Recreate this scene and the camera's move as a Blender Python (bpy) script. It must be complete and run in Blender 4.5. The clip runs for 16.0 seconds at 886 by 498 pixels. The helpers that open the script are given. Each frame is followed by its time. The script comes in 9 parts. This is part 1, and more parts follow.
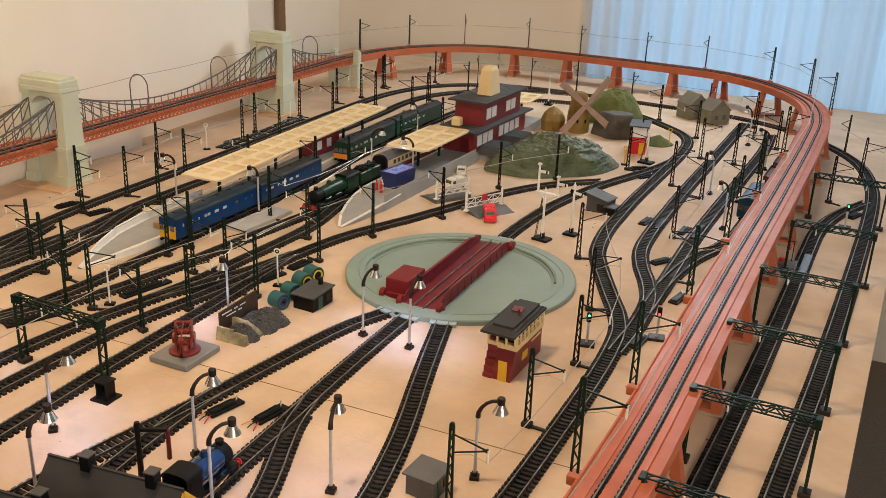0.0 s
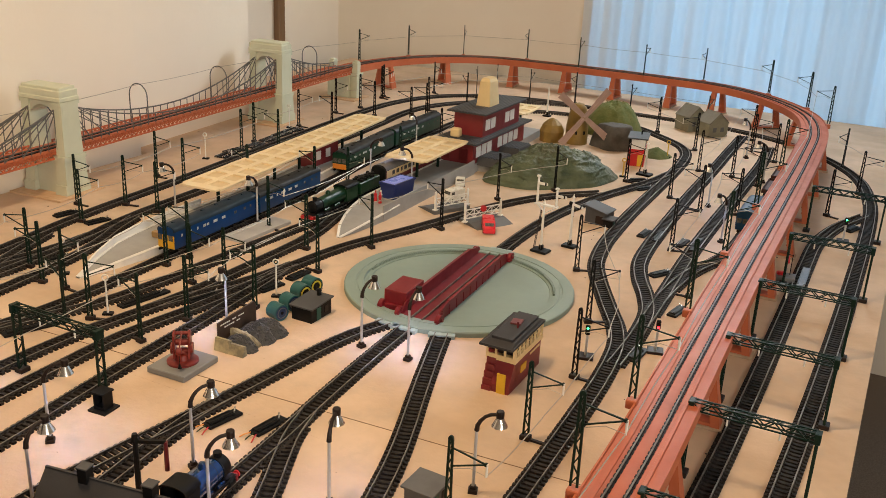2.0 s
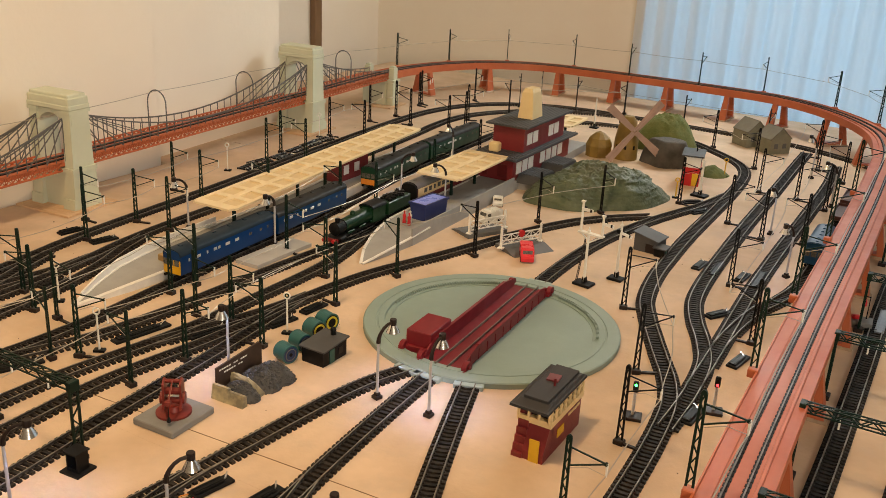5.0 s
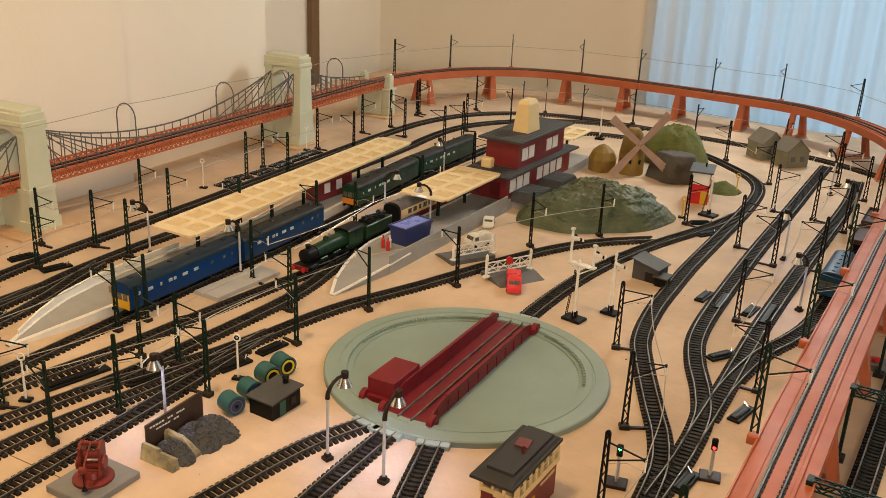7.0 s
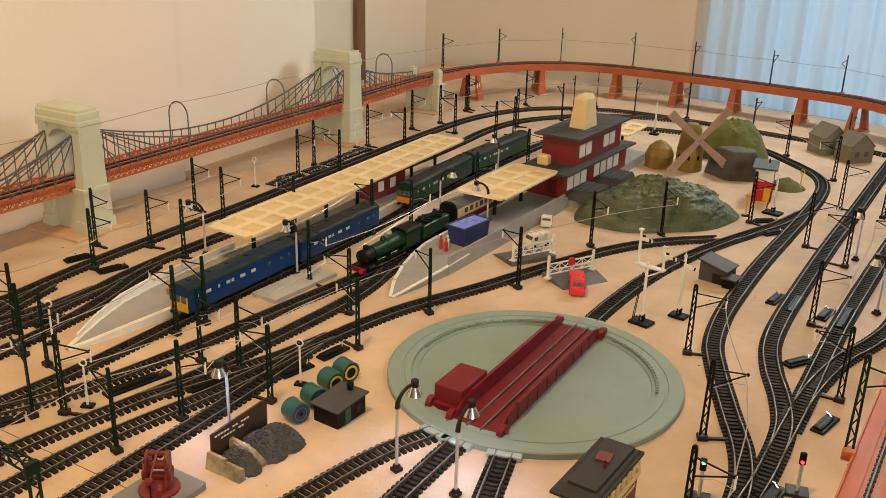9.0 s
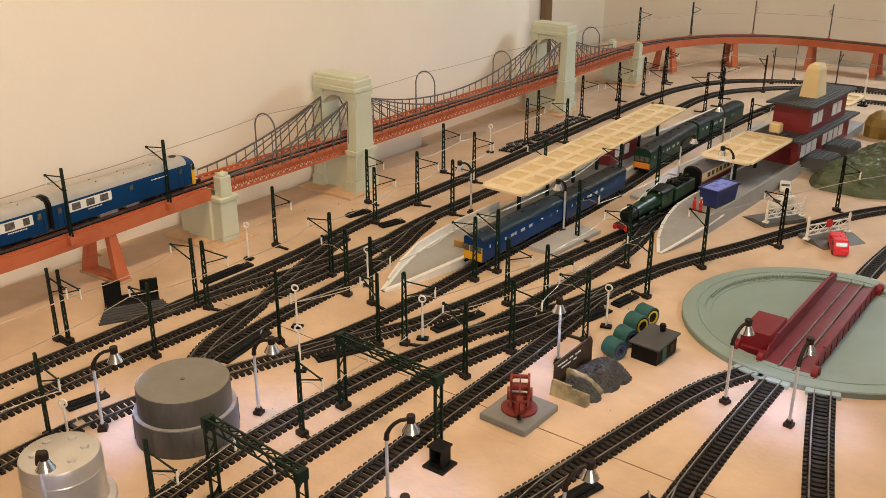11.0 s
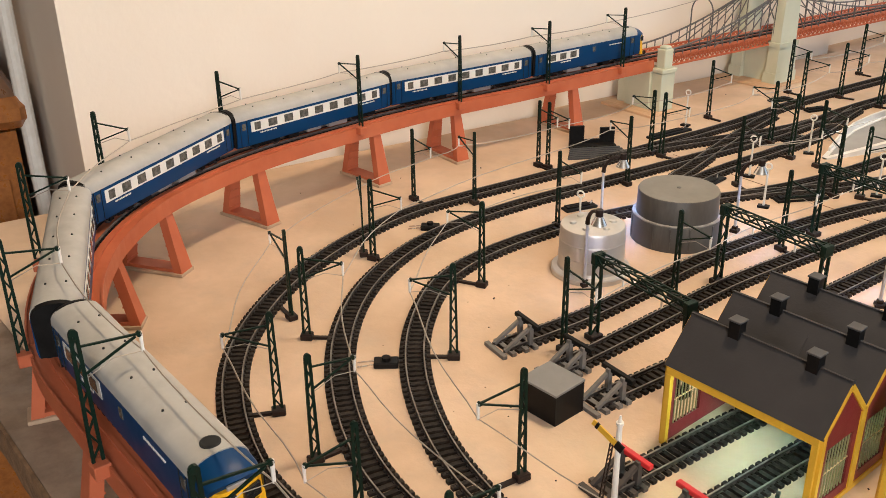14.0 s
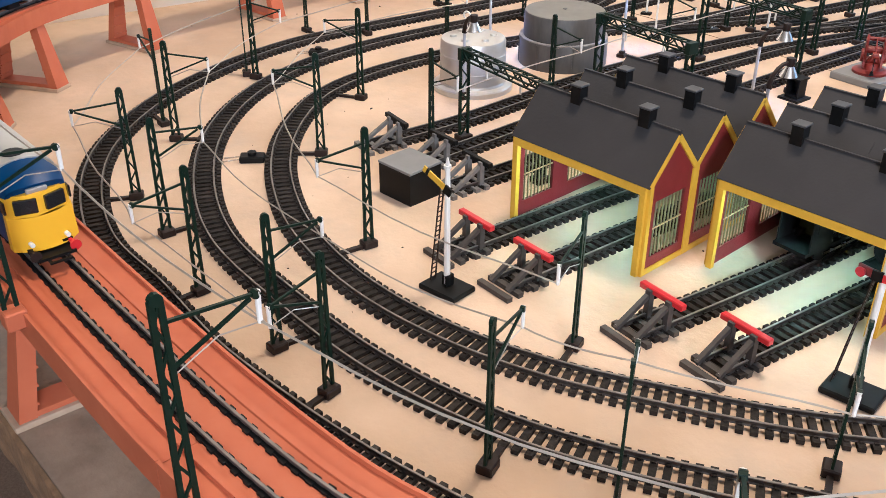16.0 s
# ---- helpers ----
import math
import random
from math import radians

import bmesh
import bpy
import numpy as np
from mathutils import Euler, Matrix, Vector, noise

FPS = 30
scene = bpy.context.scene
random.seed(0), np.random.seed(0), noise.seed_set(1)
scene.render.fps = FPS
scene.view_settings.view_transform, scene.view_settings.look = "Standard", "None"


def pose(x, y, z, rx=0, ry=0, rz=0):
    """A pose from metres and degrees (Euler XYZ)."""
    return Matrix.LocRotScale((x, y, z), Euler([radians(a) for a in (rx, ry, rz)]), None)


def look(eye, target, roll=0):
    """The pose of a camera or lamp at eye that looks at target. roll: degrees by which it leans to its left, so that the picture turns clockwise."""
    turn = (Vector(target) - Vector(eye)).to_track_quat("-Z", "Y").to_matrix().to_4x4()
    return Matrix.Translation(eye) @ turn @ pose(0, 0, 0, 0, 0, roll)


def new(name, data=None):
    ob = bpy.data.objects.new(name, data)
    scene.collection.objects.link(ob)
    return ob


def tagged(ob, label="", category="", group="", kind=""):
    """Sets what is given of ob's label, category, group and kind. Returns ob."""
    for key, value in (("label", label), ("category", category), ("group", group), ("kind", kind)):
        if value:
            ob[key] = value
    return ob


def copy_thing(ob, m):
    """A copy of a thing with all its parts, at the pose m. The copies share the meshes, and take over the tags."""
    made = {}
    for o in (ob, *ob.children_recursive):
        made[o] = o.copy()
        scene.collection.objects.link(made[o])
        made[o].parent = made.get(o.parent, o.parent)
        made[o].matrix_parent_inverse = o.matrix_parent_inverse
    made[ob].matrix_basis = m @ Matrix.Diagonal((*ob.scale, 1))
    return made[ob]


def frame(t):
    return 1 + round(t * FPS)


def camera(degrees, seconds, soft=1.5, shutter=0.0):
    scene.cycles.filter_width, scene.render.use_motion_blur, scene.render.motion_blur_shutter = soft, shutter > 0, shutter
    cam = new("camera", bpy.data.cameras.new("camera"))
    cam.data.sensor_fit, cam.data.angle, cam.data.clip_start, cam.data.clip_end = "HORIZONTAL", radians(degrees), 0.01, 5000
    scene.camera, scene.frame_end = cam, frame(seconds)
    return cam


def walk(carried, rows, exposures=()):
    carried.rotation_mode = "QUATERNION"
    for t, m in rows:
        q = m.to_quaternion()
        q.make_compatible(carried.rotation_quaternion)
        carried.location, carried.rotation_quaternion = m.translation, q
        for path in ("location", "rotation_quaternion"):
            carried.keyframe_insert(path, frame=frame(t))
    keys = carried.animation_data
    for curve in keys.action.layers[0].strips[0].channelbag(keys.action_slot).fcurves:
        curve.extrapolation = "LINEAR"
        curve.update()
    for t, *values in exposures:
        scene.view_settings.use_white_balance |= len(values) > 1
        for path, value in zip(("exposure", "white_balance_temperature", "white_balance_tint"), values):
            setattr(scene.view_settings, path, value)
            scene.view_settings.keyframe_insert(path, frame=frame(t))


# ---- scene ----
# ---- camera ----
cam = camera(51.0, 16.0, soft=0.65)
# seconds, eye, point looked at, roll
ROWS = [
    (0, (0.5613, -1.1736, 0.5390), (0.1405, -0.3398, 0.1815), 2.30),
    (0.5, (0.5587, -1.1724, 0.5400), (0.1383, -0.3371, 0.1859), 2.30),
    (1, (0.5597, -1.1721, 0.5410), (0.1391, -0.3363, 0.1881), 2.40),
    (1.5, (0.5595, -1.1743, 0.5420), (0.1395, -0.3372, 0.1916), 2.60),
    (2, (0.5582, -1.1737, 0.5420), (0.1383, -0.3356, 0.1939), 2.70),
    (2.5, (0.5562, -1.1713, 0.5400), (0.1356, -0.3329, 0.1934), 2.80),
    (3, (0.5540, -1.1657, 0.5400), (0.1324, -0.3275, 0.1940), 2.80),
    (3.5, (0.5442, -1.1545, 0.5380), (0.1190, -0.3180, 0.1924), 2.70),
    (4, (0.5278, -1.1266, 0.5350), (0.0970, -0.2935, 0.1880), 2.80),
    (4.5, (0.5108, -1.0806, 0.5350), (0.0638, -0.2569, 0.1861), 2.90),
    (7, (0.4915, -0.8872, 0.5340), (0.0096, -0.0840, 0.1840), 2.50),
    (7.5, (0.4823, -0.8693, 0.5320), (-0.0017, -0.0676, 0.1814), 2.30),
    (8, (0.4767, -0.8576, 0.5320), (-0.0105, -0.0575, 0.1820), 2.10),
    (10.3, (0.3539, -0.9962, 0.5270), (-0.2162, -0.2650, 0.1526), 0.80),
    (10.5, (0.3382, -1.0272, 0.5290), (-0.2408, -0.3036, 0.1531), 0.60),
    (11, (0.3084, -1.0991, 0.5260), (-0.2901, -0.3928, 0.1480), 0.10),
    (11.5, (0.2878, -1.1695, 0.5200), (-0.3335, -0.4857, 0.1375), -0.50),
    (12, (0.2771, -1.2350, 0.5100), (-0.3699, -0.5763, 0.1260), -0.70),
    (12.5, (0.2777, -1.2993, 0.5020), (-0.4006, -0.6740, 0.1161), -0.80),
    (13, (0.2893, -1.3506, 0.4900), (-0.4295, -0.7743, 0.1010), -1.00),
    (13.5, (0.2965, -1.3854, 0.4630), (-0.4591, -0.8652, 0.0650), -1.00),
    (14, (0.2996, -1.3960, 0.4370), (-0.4792, -0.9247, 0.0231), -0.90),
    (14.5, (0.3114, -1.3849, 0.4140), (-0.4708, -0.9341, -0.0161), -1.00),
    (15, (0.3218, -1.3786, 0.3960), (-0.4519, -0.9292, -0.0506), -0.80),
    (15.5, (0.3431, -1.3670, 0.3680), (-0.4130, -0.9060, -0.0965), -0.40),
    (16, (0.3893, -1.3563, 0.3380), (-0.3335, -0.8690, -0.1519), 0.20),
]
walk(cam, [(t, look(eye, aim, roll)) for t, eye, aim, roll in ROWS], exposures=[(0.0, -0.05, 6900, 10), (4.5, -0.11, 7750, 10), (7.0, -0.11, 8050, 10), (8.0, -0.11, 8050, 10), (10.5, -0.10, 7350, 10), (11.5, -0.06, 6700, 10), (12.5, 0.04, 6150, 10), (14.0, 0.27, 6150, 10), (15.0, 0.45, 5800, 10), (16.0, 0.58, 5200, 10)])

# ---- world and lights ----
world = bpy.data.worlds.new("world")
scene.world = world
world.use_nodes = True
wnt = world.node_tree
sky = wnt.nodes.new("ShaderNodeTexSky")
sky.sky_type = "NISHITA"
sky.sun_disc = False
sky.sun_elevation, sky.sun_rotation = radians(35), radians(160)
wnt.nodes["Background"].inputs["Strength"].default_value = 0.08
wnt.links.new(sky.outputs[0], wnt.nodes["Background"].inputs["Color"])


def area_light(name, m, power, colour, sx, sy):
    data = bpy.data.lights.new(name, "AREA")
    data.shape, data.size, data.size_y = "RECTANGLE", sx, sy
    data.energy, data.color = power, colour
    ob = new(name, data)
    ob.matrix_world = m
    return ob


# daylight in the window's opening, behind the sheer curtain, and what comes in past it
area_light("window_daylight", look((0.75, 2.02, 0.55), (0.75, 0.0, 0.45)), 16.0, (0.30, 0.63, 1.0), 2.2, 1.5)
area_light("upper_window_daylight", look((0.0, 1.71, 0.92), (-0.6, 0.2, 0.25)), 15, (0.84, 0.92, 1.0), 0.45, 0.25)
# the room's ceiling lamp, a warm shaded bulb
area_light("ceiling_lamp_light", look((-0.12, -0.62, 1.50), (-0.16, -0.57, 0.0)), 15.8, (1.0, 0.73, 0.46), 0.20, 0.20)
# added fill light from the right, behind the camera; no window stands there
area_light("side_fill_light", look((2.30, -1.95, 0.95), (-0.6, -0.7, 0.05)), 54, (1.0, 0.95, 0.92), 0.8, 0.8)

# ---- materials ----
def material(name, colour, rough=0.5, metal=0.0, second=None, scale=120.0, amount=0.5, bump=0.0, fine=0.0,
             random_tint=0.0, coat=0.0, stretch=None, stain=None, stain_scale=6.0, spec=0.5):
    m = bpy.data.materials.new(name)
    m.use_nodes = True
    nt = m.node_tree
    b = nt.nodes["Principled BSDF"]
    b.inputs["Roughness"].default_value = rough
    b.inputs["Metallic"].default_value = metal
    b.inputs["Coat Weight"].default_value = coat
    b.inputs["Specular IOR Level"].default_value = spec
    tex = nt.nodes.new("ShaderNodeTexCoord")
    vec = tex.outputs["Object"]
    if stretch:
        mp = nt.nodes.new("ShaderNodeMapping")
        mp.inputs["Scale"].default_value = stretch
        nt.links.new(vec, mp.inputs["Vector"])
        vec = mp.outputs["Vector"]

    def noise_node(s, detail=4.0, r=0.6):
        n = nt.nodes.new("ShaderNodeTexNoise")
        n.inputs["Scale"].default_value, n.inputs["Detail"].default_value, n.inputs["Roughness"].default_value = s, detail, r
        nt.links.new(vec, n.inputs["Vector"])
        return n

    def mix_node(a, bcol, fac, lo=0.35, hi=0.65):
        ramp = nt.nodes.new("ShaderNodeMapRange")
        ramp.inputs["From Min"].default_value, ramp.inputs["From Max"].default_value = lo, hi
        ramp.inputs["To Max"].default_value = fac[1]
        nt.links.new(fac[0], ramp.inputs["Value"])
        mx = nt.nodes.new("ShaderNodeMix")
        mx.data_type = "RGBA"
        nt.links.new(ramp.outputs[0], mx.inputs["Factor"])
        for sock, v in ((mx.inputs["A"], a), (mx.inputs["B"], bcol)):
            if isinstance(v, tuple):
                sock.default_value = (*v, 1.0)
            else:
                nt.links.new(v, sock)
        return mx.outputs["Result"]

    second = second or tuple(0.72 * c for c in colour)
    n1 = noise_node(scale)
    out = mix_node(colour, second, (n1.outputs["Fac"], amount))
    if stain:
        n2 = noise_node(stain_scale, 6.0, 0.65)
        out = mix_node(out, stain, (n2.outputs["Fac"], 0.55), 0.5, 0.75)
    if random_tint:
        info = nt.nodes.new("ShaderNodeObjectInfo")
        hs = nt.nodes.new("ShaderNodeHueSaturation")
        rg = nt.nodes.new("ShaderNodeMapRange")
        rg.inputs["To Min"].default_value, rg.inputs["To Max"].default_value = 1 - random_tint, 1 + random_tint
        nt.links.new(info.outputs["Random"], rg.inputs["Value"])
        nt.links.new(rg.outputs[0], hs.inputs["Value"])
        nt.links.new(out, hs.inputs["Color"])
        out = hs.outputs["Color"]
    nt.links.new(out, b.inputs["Base Color"])
    rr = nt.nodes.new("ShaderNodeMapRange")
    rr.inputs["To Min"].default_value, rr.inputs["To Max"].default_value = max(0.02, rough - 0.12), min(1.0, rough + 0.12)
    nt.links.new(n1.outputs["Fac"], rr.inputs["Value"])
    nt.links.new(rr.outputs[0], b.inputs["Roughness"])
    if bump:
        bp = nt.nodes.new("ShaderNodeBump")
        bp.inputs["Strength"].default_value, bp.inputs["Distance"].default_value = 0.6, bump
        nb = noise_node(fine or scale * 2.5)
        nt.links.new(nb.outputs["Fac"], bp.inputs["Height"])
        nt.links.new(bp.outputs[0], b.inputs["Normal"])
    return m


BOARD = material("fibreboard_sand", (0.66, 0.49, 0.345), 0.75, second=(0.50, 0.355, 0.235), scale=7, amount=0.9, bump=0.0006, fine=160,
                 stain=(0.46, 0.365, 0.28), stain_scale=22.0)
# rough brown chipboard, with the shade along the front put into its colour
BOARD_FRONT_SHADED = material("chipboard_brown_shaded", (0.33, 0.235, 0.155), 0.85, second=(0.20, 0.135, 0.085), scale=28, amount=0.9, bump=0.001, fine=190, stain=(0.40, 0.32, 0.24), stain_scale=16.0)
WOOD_TAN = material("packing_wood_tan", (0.50, 0.37, 0.25), 0.8, second=(0.36, 0.25, 0.16), scale=40, amount=0.8)
BOARD_EDGE = material("fibreboard_raw_edge", (0.27, 0.155, 0.075), 0.85, second=(0.13, 0.075, 0.038), scale=60, amount=0.9, bump=0.002, fine=220)
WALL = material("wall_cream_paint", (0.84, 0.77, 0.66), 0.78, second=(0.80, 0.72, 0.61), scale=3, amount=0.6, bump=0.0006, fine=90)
# for walls out of view: darkened so that less light bounces back
WALL_DIM = material("wall_dimmed_unseen", (0.42, 0.36, 0.28), 0.85, scale=3, amount=0.5)
# the unseen ceiling's white is greyed to lower the fill light
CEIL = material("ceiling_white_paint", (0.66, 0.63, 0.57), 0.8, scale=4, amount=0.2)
CARPET = material("carpet_brown", (0.22, 0.16, 0.11), 0.95, second=(0.14, 0.10, 0.07), scale=240, amount=0.8, bump=0.002, fine=400)
WOOD_DARK = material("wood_dark_strip", (0.20, 0.11, 0.05), 0.45, scale=30, amount=0.7, stretch=(1, 1, 0.08))
WOOD_ORANGE = material("wood_orange_varnish", (0.42, 0.16, 0.04), 0.3, second=(0.26, 0.09, 0.02), scale=14, amount=0.8, stretch=(1, 6, 6), coat=0.4)
WOOD_PALE = material("wood_pale_packing", (0.66, 0.45, 0.28), 0.7, second=(0.52, 0.33, 0.18), scale=30, amount=0.7, stretch=(1, 8, 1))
RAIL = material("rail_steel_worn", (0.075, 0.062, 0.052), 0.5, 0.5, second=(0.035, 0.028, 0.024), scale=160, amount=0.7)
RAIL_HEAD = material("rail_head_worn_bright", (0.26, 0.235, 0.21), 0.55, 0.55, second=(0.13, 0.115, 0.10), scale=70, amount=0.8)
SLEEPER = material("sleeper_plastic_black", (0.011, 0.009, 0.0078), 0.65, second=(0.046, 0.038, 0.032), scale=260, amount=0.8, random_tint=0.4, spec=0.14)
BLACK = material("plastic_black", (0.0040, 0.0040, 0.0040), 0.5, second=(0.011, 0.0105, 0.010), scale=180, amount=0.6, spec=0.16)
GREEN_DARK = material("plastic_dark_green", (0.0035, 0.0150, 0.0092), 0.45, second=(0.006, 0.021, 0.013), scale=160, amount=0.6, spec=0.2)
BROWN_BLACK = material("plastic_brown_black", (0.020, 0.012, 0.0095), 0.5, scale=160, spec=0.25)
WHITE = material("plastic_white", (0.78, 0.76, 0.70), 0.4, second=(0.66, 0.62, 0.54), scale=90, amount=0.5)
WIRE = material("wire_tarnished", (0.46, 0.41, 0.34), 0.4, 0.4, scale=200)
SALMON = material("viaduct_terracotta_plastic", (0.50, 0.136, 0.060), 0.5, second=(0.42, 0.102, 0.044), scale=22, amount=0.7, stain=(0.53, 0.170, 0.085), stain_scale=9, spec=0.3)
STONE_GREEN = material("tower_pale_green_plastic", (0.58, 0.60, 0.46), 0.6, second=(0.50, 0.53, 0.40), scale=18, amount=0.6, bump=0.0003, fine=200)
GREY_CABLE = material("bridge_grey_plastic", (0.10, 0.098, 0.095), 0.5, second=(0.16, 0.15, 0.145), scale=160)
TT_GREEN = material("turntable_grey_green", (0.225, 0.305, 0.270), 0.55, second=(0.200, 0.275, 0.240), scale=12, amount=0.7, bump=0.0002, fine=300, stain=(0.25, 0.31, 0.265), stain_scale=7)
TT_RED = material("turntable_maroon_plastic", (0.19, 0.014, 0.020), 0.42, second=(0.14, 0.010, 0.015), scale=40, amount=0.6, spec=0.25)

# ---- mesh helpers ----
def box(bm, cx, cy, cz, sx, sy, sz, rz=0.0, bevel=0.0, m=None):
    mat = pose(cx, cy, cz, 0, 0, rz) @ Matrix.Diagonal((sx, sy, sz, 1))
    if m is not None:
        mat = m @ mat
    vs = bmesh.ops.create_cube(bm, size=1.0, matrix=mat)["verts"]
    if bevel:
        es = {e for v in vs for e in v.link_edges}
        bmesh.ops.bevel(bm, geom=list(es), offset=bevel, segments=1, affect="EDGES")
    return vs


def bar(bm, p, q, w, d=None):
    p, q = Vector(p), Vector(q)
    d = d or w
    v = q - p
    mat = Matrix.Translation((p + q) / 2) @ v.to_track_quat("Z", "Y").to_matrix().to_4x4() @ Matrix.Diagonal((w, d, v.length, 1))
    bmesh.ops.create_cube(bm, size=1.0, matrix=mat)


def cyl(bm, p, q, r1, r2=None, n=12, caps=True):
    p, q = Vector(p), Vector(q)
    v = q - p
    mat = Matrix.Translation((p + q) / 2) @ v.to_track_quat("Z", "Y").to_matrix().to_4x4()
    bmesh.ops.create_cone(bm, cap_ends=caps, segments=n, radius1=r1, radius2=r1 if r2 is None else r2, depth=v.length, matrix=mat)


def lathe(bm, profile, n=32, cx=0.0, cy=0.0):
    rings = []
    for r, z in profile:
        rings.append([bm.verts.new((cx + r * math.cos(2 * math.pi * k / n), cy + r * math.sin(2 * math.pi * k / n), z)) for k in range(n)])
    for a, b in zip(rings, rings[1:]):
        for k in range(n):
            bm.faces.new((a[k], a[(k + 1) % n], b[(k + 1) % n], b[k]))
    return rings


def prism(bm, poly, z0, z1):
    a = [bm.verts.new((x, y, z0)) for x, y in poly]
    b = [bm.verts.new((x, y, z1)) for x, y in poly]
    n = len(poly)
    bm.faces.new(a[::-1])
    bm.faces.new(b)
    for k in range(n):
        bm.faces.new((a[k], a[(k + 1) % n], b[(k + 1) % n], b[k]))


def prism_x(bm, poly, x0, x1, m=None):
    """A (y, z) outline drawn out along x."""
    a = [bm.verts.new((x0, y, z)) for y, z in poly]
    b = [bm.verts.new((x1, y, z)) for y, z in poly]
    n = len(poly)
    bm.faces.new(a[::-1])
    bm.faces.new(b)
    for k in range(n):
        bm.faces.new((a[k], a[(k + 1) % n], b[(k + 1) % n], b[k]))
    if m is not None:
        bmesh.ops.transform(bm, matrix=m, verts=a + b)


def sweep(bm, pts, profile, closed=False):
    """An (offset to the right, height) outline drawn along a list of 3D points."""
    n, k = len(pts), len(profile)
    rings = []
    for i, p in enumerate(pts):
        a = pts[i - 1] if i or closed else pts[0]
        b = pts[(i + 1) % n] if i < n - 1 or closed else pts[-1]
        t = Vector((b[0] - a[0], b[1] - a[1], 0)).normalized()
        s = Vector((t.y, -t.x, 0))
        rings.append([bm.verts.new(Vector(p) + s * o + Vector((0, 0, h))) for o, h in profile])
    for i in range(n if closed else n - 1):
        a, b = rings[i], rings[(i + 1) % n]
        for j in range(k):
            bm.faces.new((a[j], a[(j + 1) % k], b[(j + 1) % k], b[j]))
    if not closed:
        bm.faces.new(rings[0][::-1])
        bm.faces.new(rings[-1])


def part(name, bm, mat, parent=None, label="", smooth=False, m=None):
    me = bpy.data.meshes.new(name)
    bmesh.ops.recalc_face_normals(bm, faces=bm.faces)
    bm.to_mesh(me)
    bm.free()
    me.materials.append(mat)
    if smooth:
        me.polygons.foreach_set("use_smooth", [True] * len(me.polygons))
        me.set_sharp_from_angle(angle=radians(35))
    ob = new(name, me)
    if parent is not None:
        ob.parent = parent
    if m is not None:
        ob.matrix_basis = m
    if label:
        ob["label"] = label
    return ob


def thing(name, label, category, group="", kind="", m=None):
    ob = new(name)
    ob.empty_display_size = 0.02
    if m is not None:
        ob.matrix_basis = m
    return tagged(ob, label, category, group, kind)


def spline(points, step=0.0115, closed=False):
    """Evenly spaced places on a smooth curve through the points."""
    P = np.array(points, float)
    n = len(P)
    out = []
    for i in range(n if closed else n - 1):
        p1, p2 = P[i], P[(i + 1) % n]
        p0 = P[i - 1] if i or closed else 2 * p1 - p2
        p3 = P[(i + 2) % n] if i < n - 2 or closed else 2 * p2 - p1
        d1 = max(np.linalg.norm(p2 - p1), 1e-6)
        m1 = (p2 - p0) / (np.linalg.norm(p1 - p0) + d1) * d1
        m2 = (p3 - p1) / (np.linalg.norm(p3 - p2) + d1) * d1
        k = max(8, int(d1 / 0.004))
        u = np.linspace(0, 1, k, endpoint=False)[:, None]
        out.append((2 * u**3 - 3 * u**2 + 1) * p1 + (u**3 - 2 * u**2 + u) * m1 + (-2 * u**3 + 3 * u**2) * p2 + (u**3 - u**2) * m2)
    Q = np.vstack(out + ([P[:1]] if closed else [P[-1:]]))
    s = np.concatenate([[0], np.cumsum(np.linalg.norm(np.diff(Q, axis=0), axis=1))])
    m = max(2, int(round(s[-1] / step)) + 1)
    w = np.linspace(0, s[-1], m)
    R = np.stack([np.interp(w, s, Q[:, j]) for j in range(Q.shape[1])], 1)
    return R[:-1] if closed else R

# ---- the room and the baseboard ----
X1, Y0, Y1 = 0.575, -1.345, 1.72
FLOOR = -0.78


def wall(name, x0, x1, y0, y1, z0, z1, mat=None):
    bm = bmesh.new()
    box(bm, (x0 + x1) / 2, (y0 + y1) / 2, (z0 + z1) / 2, x1 - x0, y1 - y0, z1 - z0)
    return tagged(part(name, bm, mat or WALL), kind="structure")


tagged(wall("floor", -2.1, 2.5, -3.2, 2.2, FLOOR - 0.1, FLOOR, CARPET), "brown carpeted floor under the layout table", "floor", kind="structure")
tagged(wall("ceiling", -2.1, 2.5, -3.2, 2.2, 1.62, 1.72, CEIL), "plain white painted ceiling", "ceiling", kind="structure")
# chimney breast, slightly out of square with the tracks
bm = bmesh.new()
prism(bm, [(-0.888, -1.205), (-0.936, 0.30), (-1.40, 0.30), (-1.40, -1.205)], FLOOR, 1.62)
tagged(part("wall_west", bm, WALL), "cream painted chimney breast wall beside the layout", "wall", kind="structure")
bm = bmesh.new()
prism(bm, [(-0.962, 0.3005), (-1.0, 0.76), (-1.40, 0.76), (-1.40, 0.3005)], FLOOR, 1.62)
tagged(part("wall_panel", bm, WALL), "cream painted wall set back behind the bridge", "wall", kind="structure")
tagged(wall("wall_alcove", -1.50, -1.40, 0.30, 1.90, FLOOR, 1.62), "cream painted wall of the alcove", "wall", kind="structure")
tagged(wall("wall_northwest", -1.50, -0.42, 1.78, 1.90, FLOOR, 1.62), "cream painted end wall beside the window", "wall", kind="structure")
tagged(wall("wall_under_window", -0.42, 2.0, 1.78, 1.90, FLOOR, -0.25), "cream painted wall below the window", "wall", kind="structure")
tagged(wall("wall_over_window", -0.42, 2.0, 1.78, 1.90, 1.35, 1.62), "cream painted wall above the window", "wall", kind="structure")
tagged(wall("wall_northeast", 2.0, 2.5, 1.78, 1.90, FLOOR, 1.62), "cream painted wall beside the window", "wall", kind="structure")
